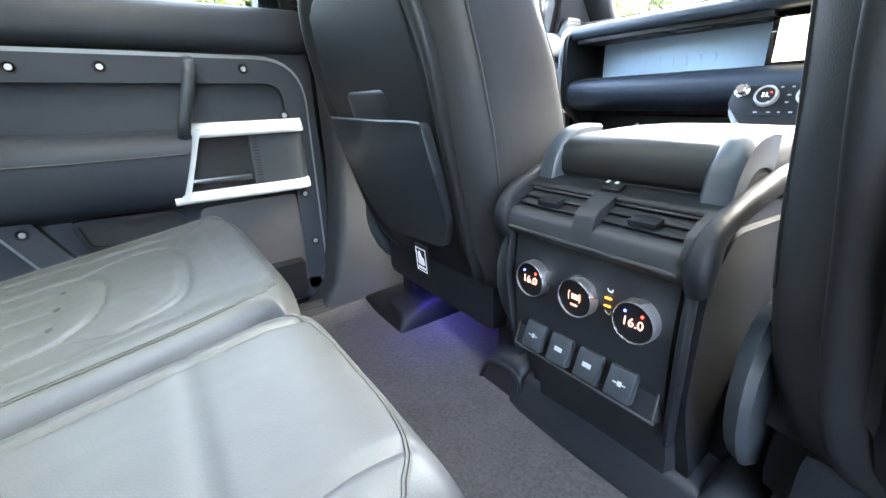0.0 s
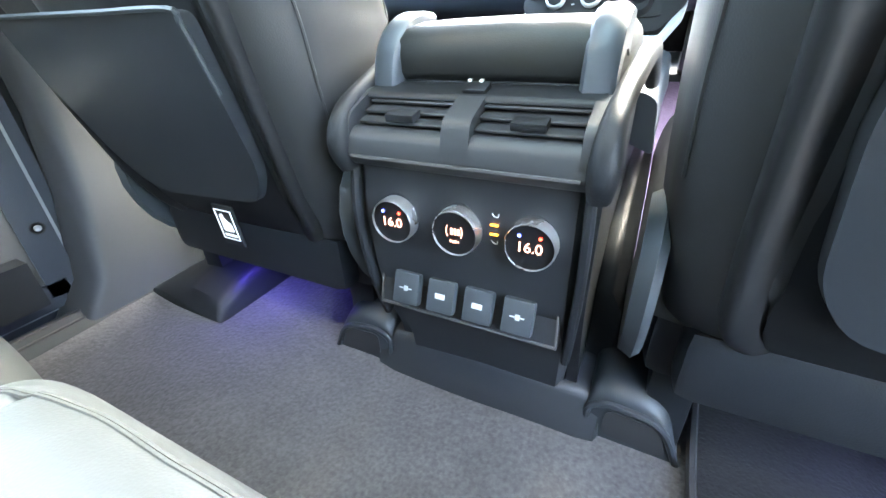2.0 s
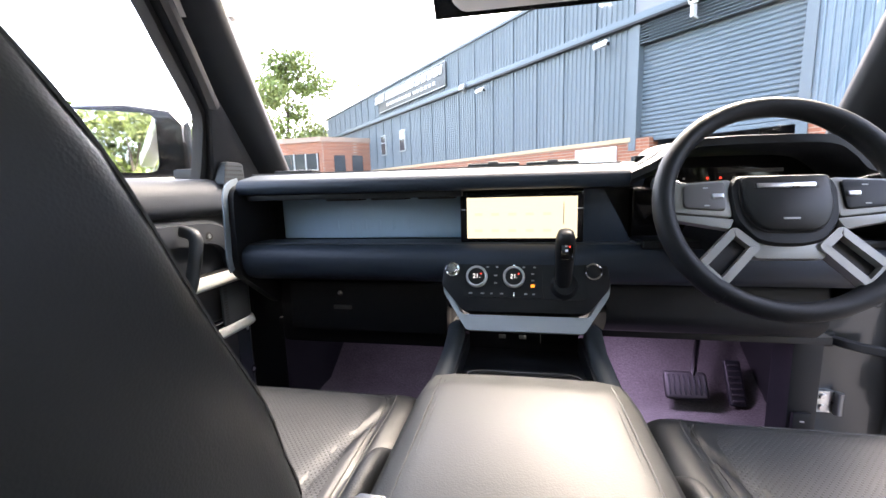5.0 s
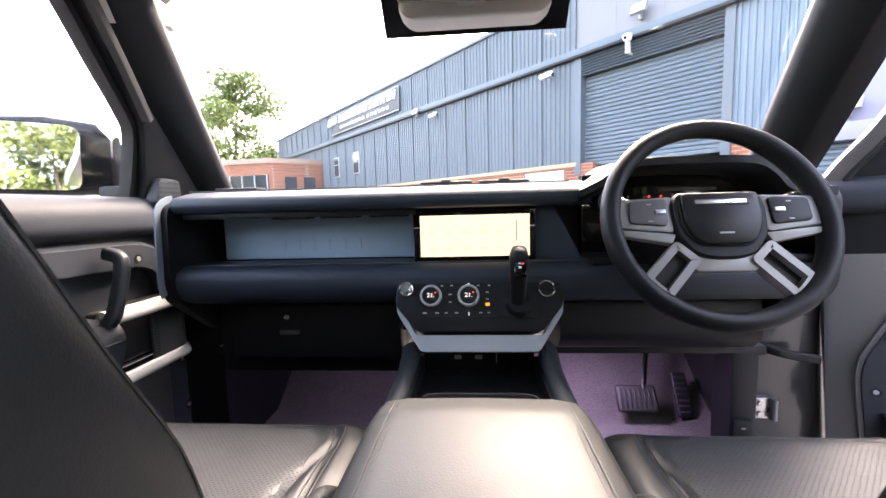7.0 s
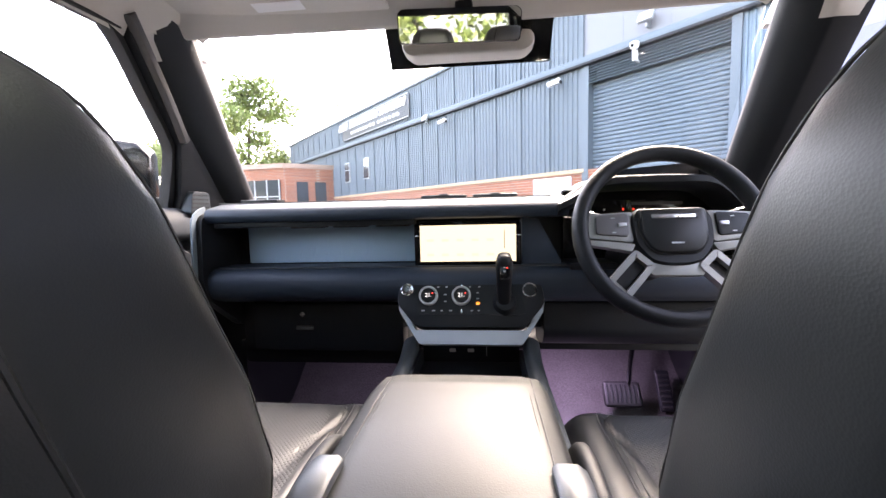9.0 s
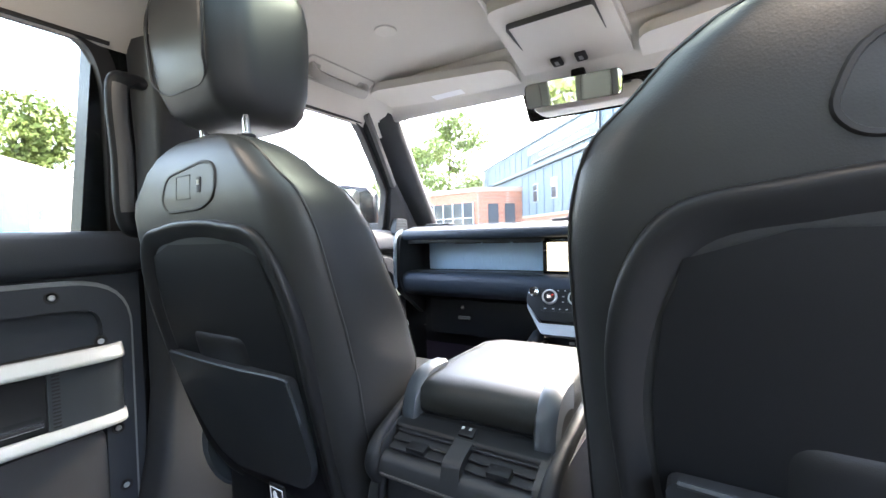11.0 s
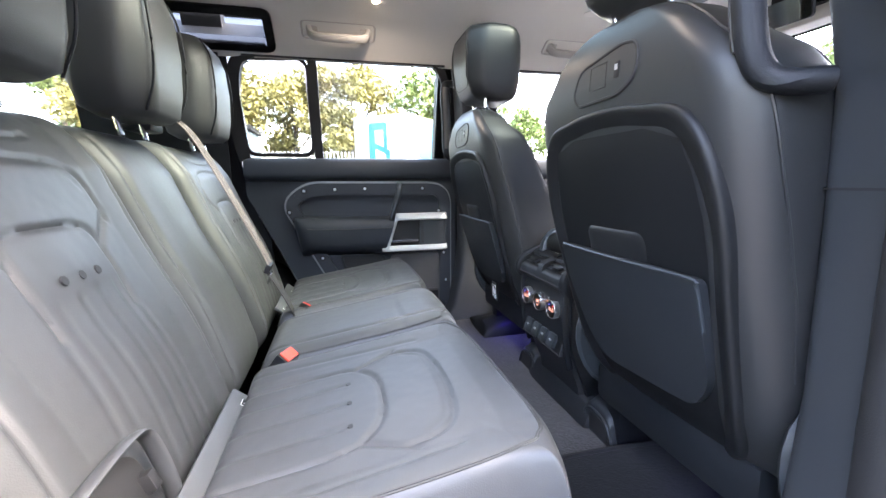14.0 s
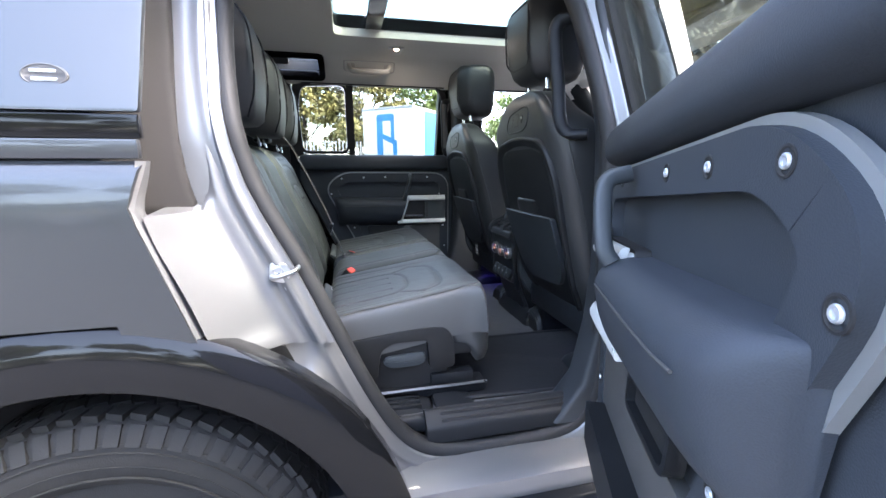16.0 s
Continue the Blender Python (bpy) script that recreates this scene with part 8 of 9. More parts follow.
TIMBER = surface("orange_timber", (0.40, 0.23, 0.08), 0.75, grain=0.6, grain_size=0.02, vary=0.2, vary_size=0.4, each=0.18)
GALV = surface("galvanised_steel", (0.30, 0.31, 0.31), 0.5, metal=0.4, vary=0.15, vary_size=0.3)
ORANGE = surface("orange_lens", (0.8, 0.25, 0.02), 0.4, vary=0.05)


def brick_material():
    m = bpy.data.materials.new("red_brick")
    m.use_nodes = True
    n, l = m.node_tree.nodes, m.node_tree.links
    b = n["Principled BSDF"]
    b.inputs["Roughness"].default_value = 0.85
    co, sep, add, comb = n.new("ShaderNodeTexCoord"), n.new("ShaderNodeSeparateXYZ"), n.new("ShaderNodeMath"), n.new("ShaderNodeCombineXYZ")
    add.operation = "SUBTRACT"
    l.new(co.outputs["Object"], sep.inputs[0])
    l.new(sep.outputs["Y"], add.inputs[0])
    l.new(sep.outputs["X"], add.inputs[1])
    l.new(add.outputs[0], comb.inputs["X"])
    l.new(sep.outputs["Z"], comb.inputs["Y"])
    br = n.new("ShaderNodeTexBrick")
    br.inputs["Scale"].default_value = 1.0
    br.inputs["Brick Width"].default_value, br.inputs["Row Height"].default_value, br.inputs["Mortar Size"].default_value = 0.30, 0.075, 0.008
    br.inputs["Color1"].default_value, br.inputs["Color2"].default_value, br.inputs["Mortar"].default_value = (0.27, 0.085, 0.040, 1), (0.20, 0.060, 0.030, 1), (0.26, 0.20, 0.15, 1)
    l.new(comb.outputs[0], br.inputs["Vector"])
    l.new(br.outputs["Color"], b.inputs["Base Color"])
    bump = n.new("ShaderNodeBump")
    bump.inputs["Strength"].default_value, bump.inputs["Distance"].default_value, bump.invert = 0.6, 0.008, True
    l.new(br.outputs["Fac"], bump.inputs["Height"])
    l.new(bump.outputs["Normal"], b.inputs["Normal"])
    return m


BRICK = brick_material()
single("ground", sheet(lambda x, y: (x, y, 0.03), [-400, -60, -20, 0, 20, 60, 400], [-400, -60, -20, 0, 20, 60, 400], (0, 0, -0.1)), ASPHALT,
       "worn grey asphalt yard", "ground", kind="structure")

# ---- the long clad industrial unit ahead; local axes: s along its wall, d out of it, z up
W0, WT, WN = Vector((2.49, 10.30, 0)), Vector((-0.665, 0.747, 0)), Vector((-0.747, -0.665, 0))
WM = Matrix(((WT.x, WN.x, 0, W0.x), (WT.y, WN.y, 0, W0.y), (0, 0, 1, 0), (0, 0, 0, 1)))


def wall_box(s0, s1, d0, d1, z0, z1, bevel=0.0):
    return moved(box(s0, s1, d0, d1, z0, z1, bevel), WM)


def ribbed(s0, s1, z0, z1, pitch, deep):
    """Profiled sheet: upright ribs."""
    pts, s = [], s0
    while s < s1 - 1e-6:
        for f, d in ((0.0, 0.0), (0.12, deep), (0.38, deep), (0.5, 0.0)):
            if s + f * pitch <= s1:
                pts.append((s + f * pitch, d))
        s += pitch
    pts.append((s1, 0.0))
    own = bmesh.new()
    lo = [own.verts.new((a, d, z0)) for a, d in pts]
    hi = [own.verts.new((a, d, z1)) for a, d in pts]
    for k in range(len(pts) - 1):
        own.faces.new((lo[k], lo[k + 1], hi[k + 1], hi[k]))
    return moved(own, WM)


unit = thing("industrial_unit", "long blue-grey clad industrial unit on a brick base", "building")
for s0, s1, z0, z1 in ((-16, -3.10, 0, 6.1), (-0.08, 25, 0, 6.1), (-3.10, -0.08, 4.28, 6.1)):
    part("core", wall_box(s0, s1, -12, -0.30, z0, z1), CLAD, unit)
# near-black wall: the bay's inner shade is put into its colour
part("bay_shade_wall", wall_box(-3.6, 0.4, -6.1, -6.0, 0, 4.6), SHELL, unit, "near-black back wall standing in for the bay's shade")
part("brick_base", wall_box(0.0, 16.3, -0.30, 0.02, 0, 2.27), BRICK, unit, "red brick base wall")
part("stone_course", wall_box(0.0, 16.3, -0.2, 0.06, 2.20, 2.30), surface("pale_brick_course", (0.36, 0.26, 0.16), 0.8, grain=0.3, grain_size=0.02), unit, "pale brick course")
part("brick_pier", wall_box(-0.45, 0.0, -0.30, 0.03, 0, 2.27), BRICK, unit)
part("door_post", wall_box(-0.12, 0.05, -0.30, 0.05, 2.0, 4.70), CLAD, unit)
for k in range(24):
    s0 = 0.06 + 1.015 * k
    part("cladding_panel", ribbed(s0, s0 + 0.995, 2.30, 4.70, 0.142, 0.028), CLAD, unit, smooth=0)
    part("panel_joint", wall_box(s0 - 0.022, s0 + 0.012, -0.02, 0.045, 2.30, 4.70), CLAD, unit)
for k in range(28):
    s0 = -4.0 + 1.015 * k
    part("upper_panel", ribbed(s0, s0 + 0.995, 4.92, 6.20, 0.142, 0.028) if s0 > -0.2 else wall_box(s0, s0 + 1.01, -0.2, 0.0, 4.92, 6.20), CLAD if s0 > -0.2 else PLAIN_GREY, unit, smooth=0)
    if s0 > -0.2:
        part("panel_joint", wall_box(s0 - 0.022, s0 + 0.012, -0.02, 0.045, 4.92, 6.20), CLAD, unit)
part("eaves_trim", wall_box(-16, 25, -0.4, 0.08, 6.18, 6.28, 0.01), CLAD, unit)
part("mid_band", wall_box(-16, 25, -0.2, 0.09, 4.76, 4.92, 0.01), SHUTTER, unit, "steel band course")
part("gutter", wall_box(-16, 25, 0.02, 0.14, 4.70, 4.76, 0.01), PLASTIC, unit)
for k in range(7):
    part("louvre", moved(box(-3.15, -0.10, -0.05, 0.03, -0.008, 0.008), WM @ pose(0, 0.0, 4.30 + 0.062 * k, -30)), SHUTTER, unit)
roller = part("roller_door", wall_box(-3.06, -0.10, -0.20, -0.19, 2.27, 4.29), SHUTTER, unit, "half-raised steel roller door")
for k in range(22):
    z = 2.27 + 0.0915 * k
    part("slat", moved(loft([[(s, d, zz) for d, zz in ((-0.16, z), (-0.135, z + 0.03), (-0.135, z + 0.06), (-0.16, z + 0.0915), (-0.19, z + 0.0915), (-0.19, z))] for s in (-3.06, -0.10)]), WM), SHUTTER, roller, smooth=0)
part("bottom_bar", wall_box(-3.06, -0.10, -0.20, -0.12, 2.20, 2.28, 0.01), SHUTTER, unit)
for s0, s1 in ((-3.22, -3.06),):
    part("door_post", wall_box(s0, s1, -0.30, 0.05, 0, 4.70), CLAD, unit)
part("side_cladding", ribbed(-4.3, -3.22, 2.30, 4.76, 0.11, 0.028), CLAD_LIGHT, unit, smooth=0)
part("side_brick", wall_box(-4.3, -3.22, -0.30, 0.02, 0, 2.30), BRICK, unit)
part("side_sign", wall_box(-4.0, -3.60, 0.02, 0.05, 1.5, 2.10, 0.01), WHITE_PAINT, unit)
part("lavender_wall", wall_box(-16, -4.3, -0.30, 0.0, 0, 5.0), LAVENDER, unit, "pale lavender plastered wall")
part("shutter_fascia", wall_box(-9.0, -4.32, -0.02, 0.25, 2.14, 2.40, 0.02), LAVENDER, unit)
shut = part("small_shutter", wall_box(-8.6, -4.36, -0.01, 0.0, 0.02, 2.3), SHUTTER, unit, "closed steel shutter")
for k in range(24):
    z = 0.02 + 0.088 * k
    part("slat", moved(loft([[(s, d, zz) for d, zz in ((0.01, z), (0.032, z + 0.03), (0.032, z + 0.06), (0.01, z + 0.088), (0.0, z + 0.088), (0.0, z))] for s in (-8.6, -4.36)]), WM), SHUTTER, shut, smooth=0)
# sign board: the lettering as plain bars
board = part("sign_board", wall_box(7.9, 14.45, 0.05, 0.13, 5.10, 5.98, 0.01), SIGN, unit, "dark sign board with pale raised bars")
part("sign_edge", moved(band([(7.88, 5.08), (14.47, 5.08), (14.47, 6.0), (7.88, 6.0)], 0.03, 0.12, 0.15, "y"), WM), GALV, board)
widths = [0.34, 0.20, 0.34, 0.0, 0.40, 0.40, 0.40, 0.38, 0.44, 0.42, 0.52, 0.44, 0.44, 0.42, 0.40]
s = 8.15
for k, w in enumerate(widths[::-1]):                     # slanting plain bars where the raised letters stand
    if w:
        bars = None
        for x0, x1, z0, z1 in ((0.0, 0.32, 0.0, 1.0), (0.68, 1.0, 0.0, 1.0), (0.32, 0.68, 0.78 if k % 3 else 0.38, 1.0 if k % 3 else 0.62)):
            b = box(s + w * x0, s + w * x1, 0.13, 0.18, 5.56 + 0.34 * z0, 5.56 + 0.34 * z1)
            for v in b.verts:
                v.co.x -= 0.30 * (v.co.z - 5.56)
            bars = merge(bars, b)
        part("sign_bar", moved(bars, WM), WHITE_PAINT, board)
    s += (w or 0.16) + 0.075
for k in range(14):
    part("sign_bar", moved(box(-0.10, 0.10, 0.13, 0.16, -0.065, 0.065, 0.0), WM @ pose(8.75 + 0.34 * k + (0.14 if k > 5 else 0), 0, 5.34)), WHITE_PAINT, board)
part("notice", wall_box(0.36, 1.60, 0.02, 0.06, 1.70, 2.14, 0.01), WHITE_PAINT, unit, "white notice board")
for s, z in ((12.0, 3.48), (14.25, 3.46)):
    w = part("window", wall_box(s - 0.3, s + 0.3, 0.02, 0.08, z - 0.5, z + 0.5, 0.01), GALV, unit, "small grey framed window")
    part("pane", wall_box(s - 0.25, s + 0.25, 0.07, 0.09, z - 0.45, z + 0.45), BRICK_DARK, w)
    part("transom", wall_box(s - 0.25, s + 0.25, 0.085, 0.10, z + 0.10, z + 0.14), GALV, w)


def wall_camera(s, z):
    c = thing("security_camera", "white wall camera on a bracket", "camera", "wall cameras")
    part("bracket", wall_box(s - 0.03, s + 0.03, 0.05, 0.22, z + 0.02, z + 0.06, 0.01), WHITE_PAINT, c)
    part("housing", moved(box(-0.17, 0.17, -0.06, 0.06, -0.06, 0.06, 0.02), WM @ pose(s, 0.27, z, 0, 12, 20)), WHITE_PAINT, c)
    part("lens", wall_box(s - 0.21, s - 0.17, 0.21, 0.29, z - 0.06, z + 0.02, 0.01), GLOSS_BLACK, c)


wall_camera(0.72, 4.47)
wall_camera(5.5, 4.42)
dc = thing("dome_camera", "white dome camera on a short drop bracket", "camera", "wall cameras")
part("dome", lathe([(0.001, -0.10), (0.07, -0.08), (0.10, 0.0), (0.10, 0.05), (0.05, 0.08), (0.001, 0.08)], WM @ Vector((-1.33, 0.20, 4.72)), (0, 0, 1), 16), WHITE_PAINT, dc)
part("lens", lathe([(0.001, -0.02), (0.035, 0.0), (0.02, 0.03), (0.001, 0.03)], WM @ Vector((-1.33, 0.29, 4.70)), WN, 12), GLOSS_BLACK, dc)
part("bracket", wall_box(-1.36, -1.30, 0.10, 0.24, 4.40, 4.66, 0.01), WHITE_PAINT, dc)
part("arm", wall_box(-1.35, -1.31, 0.0, 0.22, 4.40, 4.44, 0.005), WHITE_PAINT, dc)
for s, z in ((-1.55, 5.16), (6.7, 4.72), (-4.75, 2.62)):
    f = thing("flood_light", "grey wall flood light", "flood light", "flood lights")
    part("lamp", moved(box(-0.16, 0.16, 0.10, 0.18, -0.11, 0.11, 0.02), WM @ pose(s, 0.05, z, 25)), GALV, f)
    part("arm", wall_box(s - 0.02, s + 0.02, 0.0, 0.16, z - 0.14, z, 0.005), GALV, f)

# ---- low brick wing at its far end
WC0 = W0 + WT * 16.3
WC1 = WC0 + WN * 2.7
WC2 = WC1 + Vector((-4.2, 0.5, 0))
WC3 = WC2 + Vector((1.0, 6, 0))
wing = thing("brick_wing", "low flat-roofed red brick wing with dark glazing", "building")
foot2 = [(p.x, p.y) for p in (WC0, WC1, WC2, WC3, WC0 + Vector((2, 5, 0)))]
part("walls", plate(foot2, 0.0, 3.95, "z"), BRICK, wing)
grow = [(-9.6 + (x + 9.6) * 1.03, 23 + (y - 23) * 1.03) for x, y in foot2]
part("roof", plate(grow, 3.80, 4.05, "z"), surface("pale_fascia", (0.28, 0.19, 0.14), 0.7, vary=0.1), wing, "pale roof fascia")
gt = (WC2 - WC1).normalized()
gn = Vector((gt.y, -gt.x, 0))
if gn.y > 0:
    gn = -gn
GM = Matrix(((gt.x, gn.x, 0, WC1.x), (gt.y, gn.y, 0, WC1.y), (0, 0, 1, 0), (0, 0, 0, 1)))
gl = part("glazing", moved(box(0.25, 4.0, 0.0, 0.06, 0.8, 3.2), GM), BRICK_DARK, wing, "dark glazed front")
for k in range(6):
    part("mullion", moved(box(0.25 + 0.73 * k, 0.31 + 0.73 * k, 0.05, 0.11, 0.8, 3.2), GM), GALV, gl)
part("transom", moved(box(0.25, 4.0, 0.05, 0.10, 2.3, 2.36), GM), GALV, gl)
for k in range(2):
    wv = part("window", moved(box(0.5 + 1.0 * k, 1.1 + 1.0 * k, -0.02, 0.06, 1.8, 3.1), Matrix(((WN.x, -WT.x, 0, WC0.x), (WN.y, -WT.y, 0, WC0.y), (0, 0, 1, 0), (0, 0, 0, 1)))), BRICK_DARK, wing)

# far flat-roofed block behind
far = thing("far_block", "distant pale office block behind the trees", "building")
part("walls", box(-22, -15, 44, 52, 0, 7.6), LAVENDER, far)
for k in range(6):
    part("window", box(-21.6 + 1.1 * k, -20.8 + 1.1 * k, 43.95, 44.0, 5.6, 6.8), BRICK_DARK, far)
part("roof", box(-22.2, -14.8, 43.8, 52.2, 7.6, 7.8), CLAD, far)


# ---- trees
def leaves(rng, clumps, per, size):
    """Small leaf blades scattered in uneven clumps; clumps: centre and radius."""
    v, f = [], []
    for (cx, cy, cz), r in clumps:
        n = int(per * (r / 1.0) ** 2)
        d = rng.normal(size=(n, 3))
        d /= np.linalg.norm(d, axis=1)[:, None]
        q = np.array((cx, cy, cz)) + d * (r * rng.uniform(0.35, 1.05, (n, 1))) * np.array((1, 1, 0.8))
        a = rng.normal(size=(n, 3))
        a /= np.linalg.norm(a, axis=1)[:, None]
        b = np.cross(a, rng.normal(size=(n, 3)))
        b /= np.linalg.norm(b, axis=1)[:, None]
        sz = size * rng.uniform(0.6, 1.4, (n, 1))
        for p, s1, s2 in zip(q, a * sz, b * sz * 0.55):
            k = len(v)
            v += [p - s1, p - s1 * 0.1 + s2, p + s1, p - s1 * 0.1 - s2]
            f.append((k, k + 1, k + 2, k + 3))
    return v, f


def tree(x, y, h, spread, leaf, seed, size=0.13, per=420, low=0.25, count=22):
    rng = np.random.default_rng(seed)
    t = thing("tree", "leafy tree in early autumn colour" if leaf is LEAF_A else "leafy green tree at the yard edge", "tree", "trees", at=(x, y, 0))
    top = Vector((x + rng.uniform(-.3, .3), y + rng.uniform(-.3, .3), h * 0.82))
    r0 = 0.018 * h + 0.03
    part("trunk", loft([[Vector((x, y, 0)).lerp(top, k) + Vector((math.cos(a) * r0 * (1 - 0.85 * k) + 0.1 * math.sin(k * 5 + seed), math.sin(a) * r0 * (1 - 0.85 * k), 0)) for a in np.linspace(0, 2 * math.pi, 8, endpoint=False)] for k in np.linspace(0, 1, 7)]), BARK, t)
    clumps = []
    for k in range(count):
        z = h * (low + (0.95 - low) * rng.uniform(0, 1) ** 0.8)
        w = spread * math.sin(math.pi * min(1, max(0.08, (z / h - low * 0.6) / (1.05 - low * 0.6)))) ** 0.7
        a = rng.uniform(0, 2 * math.pi)
        q = w * rng.uniform(0.25, 1.0)
        c = (x + math.cos(a) * q, y + math.sin(a) * q, z)
        clumps.append((c, rng.uniform(0.22, 0.42) * spread))
        if k < 8:
            b = Vector((x, y, 0)).lerp(top, max(0.15, z / h * 0.75))
            part("limb", tube([b, (b + Vector(c)) / 2 + Vector((0, 0, -0.1)), Vector(c)], r0 * 0.22, 5), BARK, t)
    v, f = leaves(rng, clumps, per, size)
    me = bpy.data.meshes.new("crown")
    me.from_pydata([tuple(p) for p in v], [], f)
    me.materials.append(leaf)
    ob = new("crown", me)
    ob.parent = t
    ob.location = (-x, -y, 0)
    tagged(ob, "uneven leafy crown", kind="stuff")
    return t


TREES = [(-20, -9.5, 6.6, 2.6, LEAF_A, 1), (-21, -5.8, 7.2, 2.8, LEAF_A, 2), (-22.5, -2.6, 7.6, 2.6, LEAF_A, 3), (-21, 0.2, 6.9, 2.4, LEAF_A, 4), (-25, 4.8, 8.0, 3.0, LEAF_B, 5),
         (-24, -13.5, 7.5, 3.0, LEAF_B, 6), (-26, 11, 6.5, 2.6, LEAF_B, 7), (-24, 17, 6.0, 2.6, LEAF_B, 8), (-16.6, 28.0, 10.6, 3.4, LEAF_B, 9), (-27, 33, 8.0, 3.0, LEAF_B, 10),
         (-6, -19, 6.5, 3.0, LEAF_B, 11), (0, -21, 7.0, 3.0, LEAF_B, 12), (6, -19, 6.5, 3.0, LEAF_B, 13), (-12, -19, 7.0, 3.0, LEAF_A, 14), (13, -12, 7.5, 3.0, LEAF_B, 15), (17, -6.5, 7.5, 3.0, LEAF_B, 16), (22, -1.0, 7.0, 3.0, LEAF_B, 18), (23, 5.0, 7.6, 3.0, LEAF_B, 19)]
for tx, ty, th, ts, tl, sd in TREES:
    tree(tx, ty, th, ts, tl, sd)
tree(-17.0, 46.0, 15.5, 1.6, LEAF_B, 17, low=0.45, count=14, per=120)
# green hedge behind the car
v, f = leaves(np.random.default_rng(42), [((-1.2 + 0.62 * k, -9.8 + 0.3 * math.sin(1.9 * k), 0.7 + 0.75 * (k % 3)), 0.75) for k in range(22)], 240, 0.11)
me = bpy.data.meshes.new("hedge")
me.from_pydata([tuple(p) for p in v], [], f)
me.materials.append(LEAF_B)
tagged(new("hedge", me), "green hedge behind the parked car", "hedge", kind="stuff")
# tall rough hedge along the right boundary, unseen, added to darken the car's reflections
v, f = leaves(np.random.default_rng(41), [((15.5 + 0.8 * math.sin(1.7 * k), -16 + 0.9 * k, 0.7 + 1.1 * (k % 3) + 0.4 * math.sin(k * 2.1)), 1.2) for k in range(36)], 260, 0.15)
me = bpy.data.meshes.new("hedge")
me.from_pydata([tuple(p) for p in v], [], f)
me.materials.append(LEAF_B)
tagged(new("hedge", me), "tall green hedge, unseen, added for dark reflections on the car", "hedge", kind="stuff")
# low hedge along the left boundary
v, f = leaves(np.random.default_rng(40), [((-19.0 + 0.5 * math.sin(k), -12 + 1.1 * k, 0.8 + 0.4 * math.sin(k * 2.1)), 1.0) for k in range(46)], 260, 0.12)
me = bpy.data.meshes.new("hedge")
me.from_pydata([tuple(p) for p in v], [], f)
me.materials.append(LEAF_B)
tagged(new("hedge", me), "rough green hedge along the boundary fence", "hedge", kind="stuff")

# ---- palisade fence on the left
fence = thing("palisade_fence", "grey steel palisade fence before the trees", "fence", at=(-16.5, -4, 0))
pale = mesh("pale", box(-0.012, 0.012, -0.033, 0.033, 0, 2.55, 0.0), GALV)
for k in range(84):
    o = new("pale", pale)
    o.parent, o.location = fence, (0, -8 + 0.145 * k, 0)
for z in (0.4, 2.1):
    part("rail", box(-16.56, -16.51, -12.0, 0.2, z - 0.03, z + 0.03), GALV, fence)

# ---- white box lorry with plain blue shapes
lm = Matrix(((-0.77, -0.64, 0, -12.0), (0.64, -0.77, 0, 1.55), (0, 0, 1, 0), (0, 0, 0, 1)))
lorry = thing("box_lorry", "white box lorry with blue panels parked in the yard", "lorry")
body = part("box_body", moved(box(0.0, 5.6, 0.0, 2.0, 1.55, 3.36, 0.03), lm), WHITE_PAINT, lorry)
part("roof_edge", moved(box(-0.02, 5.62, -0.02, 2.02, 3.32, 3.40, 0.02), lm), GALV, lorry)
part("chassis", moved(box(0.1, 7.4, 0.25, 1.75, 0.60, 1.55, 0.05), lm), PLASTIC, lorry)
part("cab", moved(box(5.7, 7.4, 0.05, 1.95, 0.7, 2.9, 0.12, 3), lm), WHITE_PAINT, lorry)
part("blue_band", moved(box(0.75, 1.95, -0.012, 0.004, 1.58, 3.30), lm), BLUE_PAINT, body, "wide blue band")
part("blue_slash", moved(plate([(2.3, 2.25), (3.6, 2.85), (3.6, 2.6), (2.3, 2.0)], 0.004, -0.012, "y"), lm), BLUE_PAINT, body, "slanting blue stroke")
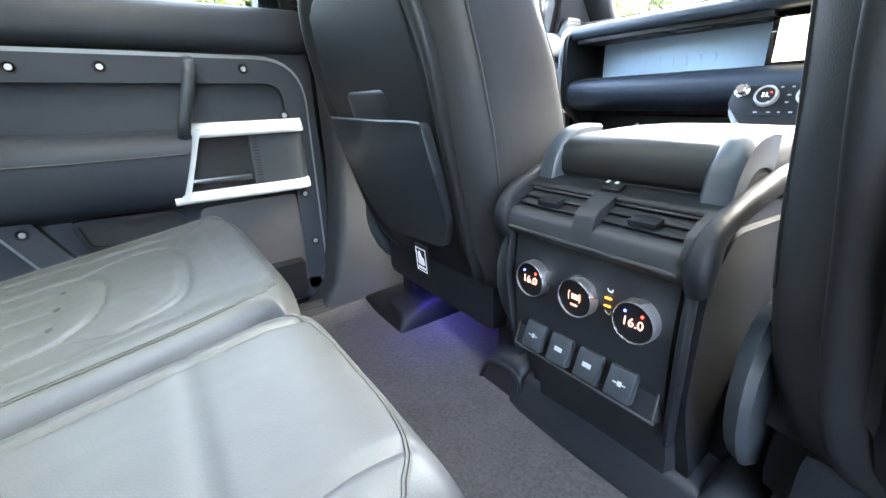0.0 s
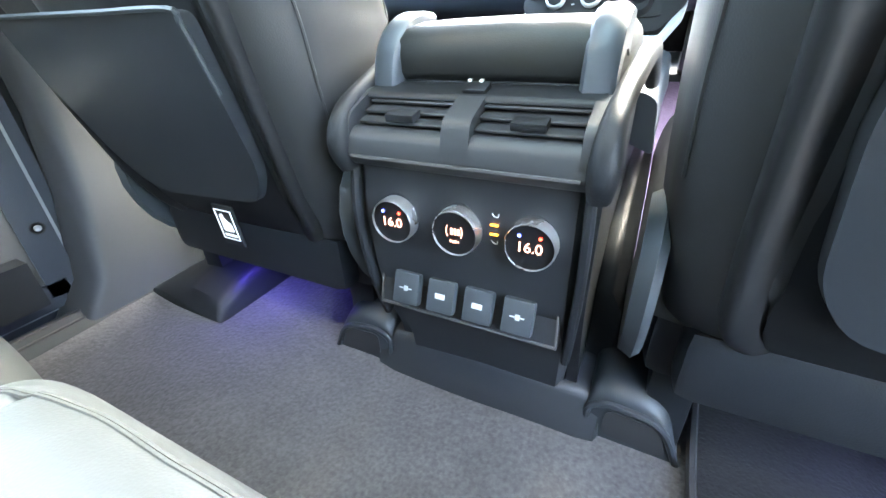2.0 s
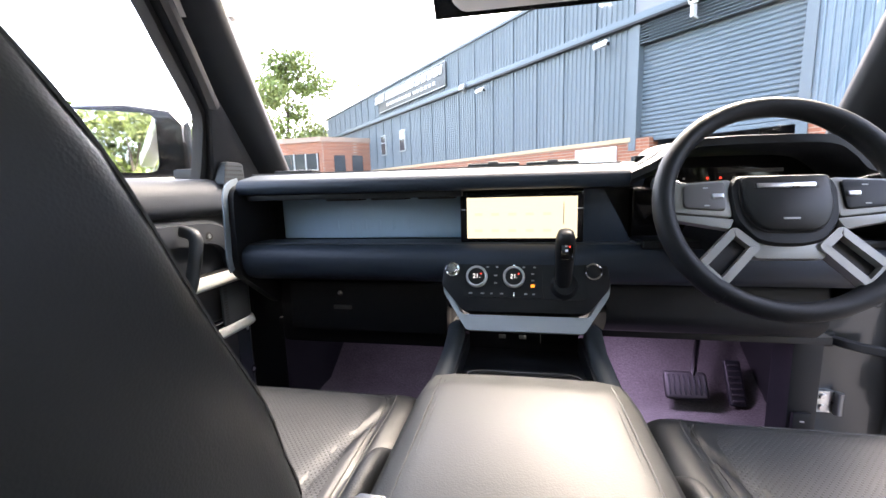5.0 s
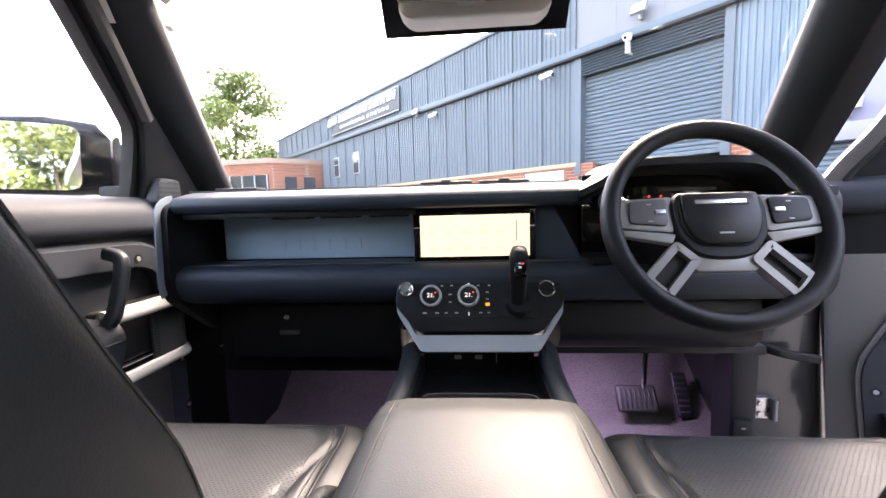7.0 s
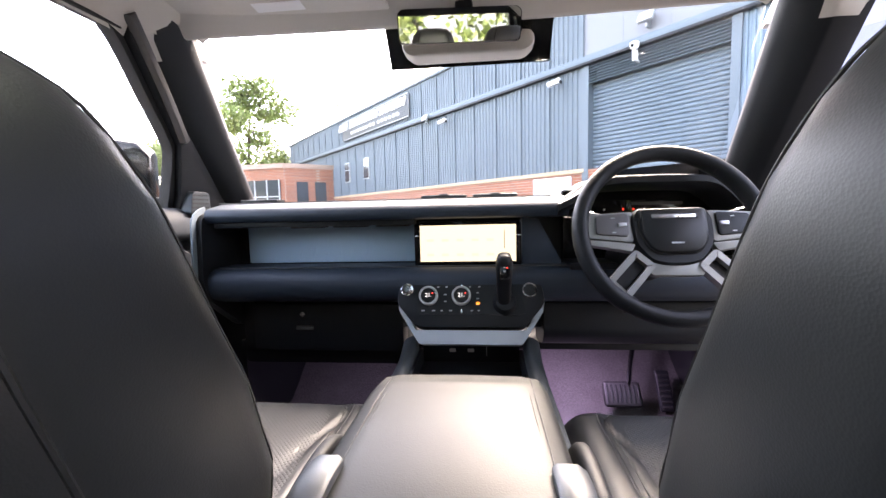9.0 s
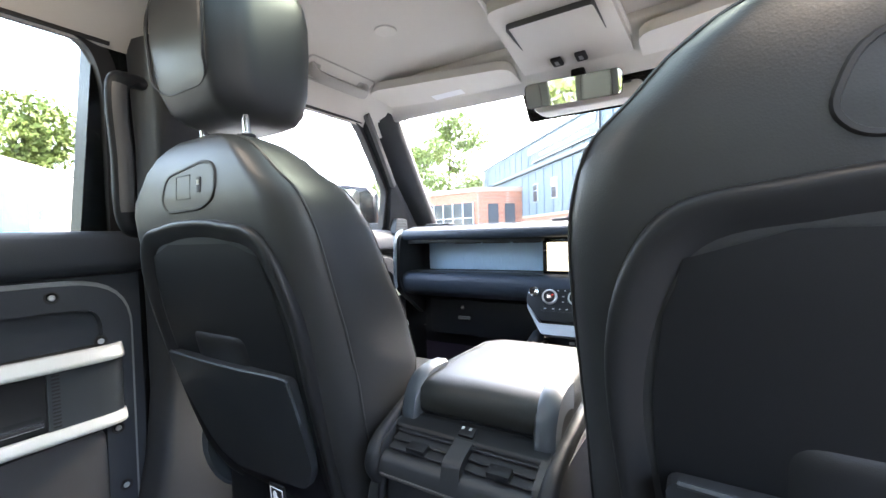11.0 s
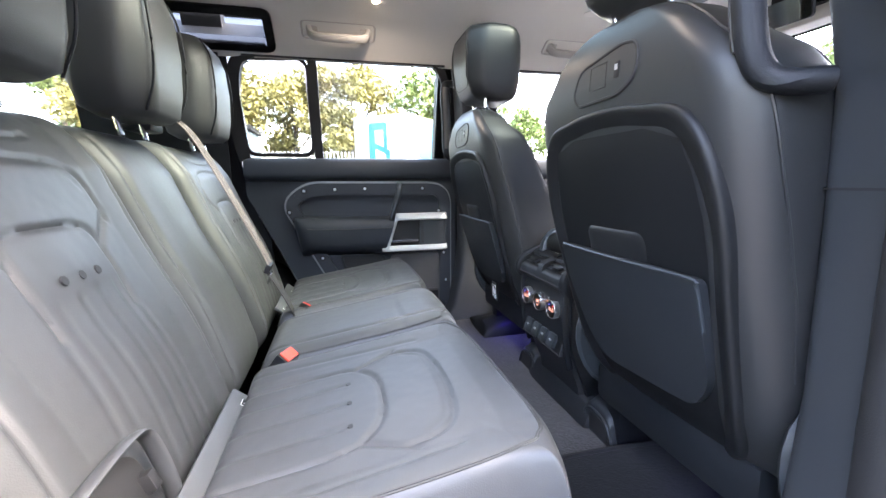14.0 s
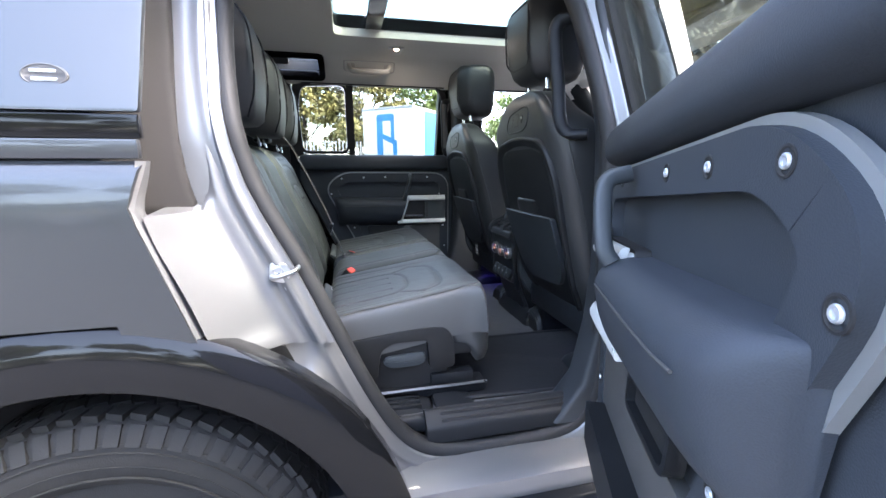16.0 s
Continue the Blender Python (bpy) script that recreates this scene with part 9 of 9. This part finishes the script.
logo = lambda y0, y1, z0, z1: part("blue_shape", moved(box(-0.012, 0.004, y0, y1, z0, z1, 0.004), lm), BLUE_PAINT, body, "plain blue shape")
logo(1.18, 1.42, 1.80, 3.05)
logo(0.72, 0.86, 2.35, 3.05)
part("blue_arch", moved(plate(rounded([(0.72, 2.95), (0.72, 3.18), (1.42, 3.18), (1.42, 2.95)], [0, 0.16, 0.16, 0], 5), 0.004, -0.012, "x"), lm), BLUE_PAINT, body, "plain blue shape")
part("blue_stroke", moved(plate([(0.62, 2.30), (1.18, 2.55), (1.18, 2.38), (0.62, 2.12)], 0.004, -0.012, "x"), lm), BLUE_PAINT, body, "plain blue shape")
logo(0.62, 0.78, 1.70, 2.2)
for y in (0.35, 1.0, 1.7):
    part("marker_light", moved(box(-0.05, 0.0, y - 0.07, y + 0.07, 1.56, 1.68, 0.01), lm), ORANGE, lorry, "orange marker light")
for lx in (1.2, 2.2, 6.5):
    for ly in (0.25, 1.75):
        part("lorry_wheel", moved(lathe([(0.25, -0.13), (0.44, -0.13), (0.48, -0.10), (0.48, 0.10), (0.44, 0.13), (0.25, 0.13)], (lx, ly, 0.48), (0, 1, 0), 24), lm), TYRE, lorry)

# grey site hut by the fence
hut = thing("site_hut", "blue-grey steel site hut beside the fence", "hut")
part("walls", box(-15.6, -13.6, -4.9, -3.3, 0, 3.0, 0.02), CLAD, hut)
part("roof", box(-15.7, -13.5, -5.0, -3.2, 3.0, 3.15, 0.02), SHELL, hut)
part("door", box(-13.6, -13.56, -4.4, -3.7, 0.05, 2.3, 0.01), GALV, hut)

# ---- timber fence behind the car
tf = thing("timber_fence", "sunlit orange close-boarded timber fence", "fence", at=(0, -9.5, 0))
board_mesh = mesh("fence_board", box(-0.068, 0.068, -0.011, 0.011, 0.0, 2.05, 0.0), TIMBER)
for k in range(34):
    o = new("fence_board", board_mesh)
    o.parent, o.location = tf, (-7 + 0.155 * k, 0.012 * (k % 2), 0)
for z in (0.4, 1.7):
    part("fence_rail", box(-7.1, -1.75, -9.56, -9.52, z - 0.05, z + 0.05), TIMBER, tf)
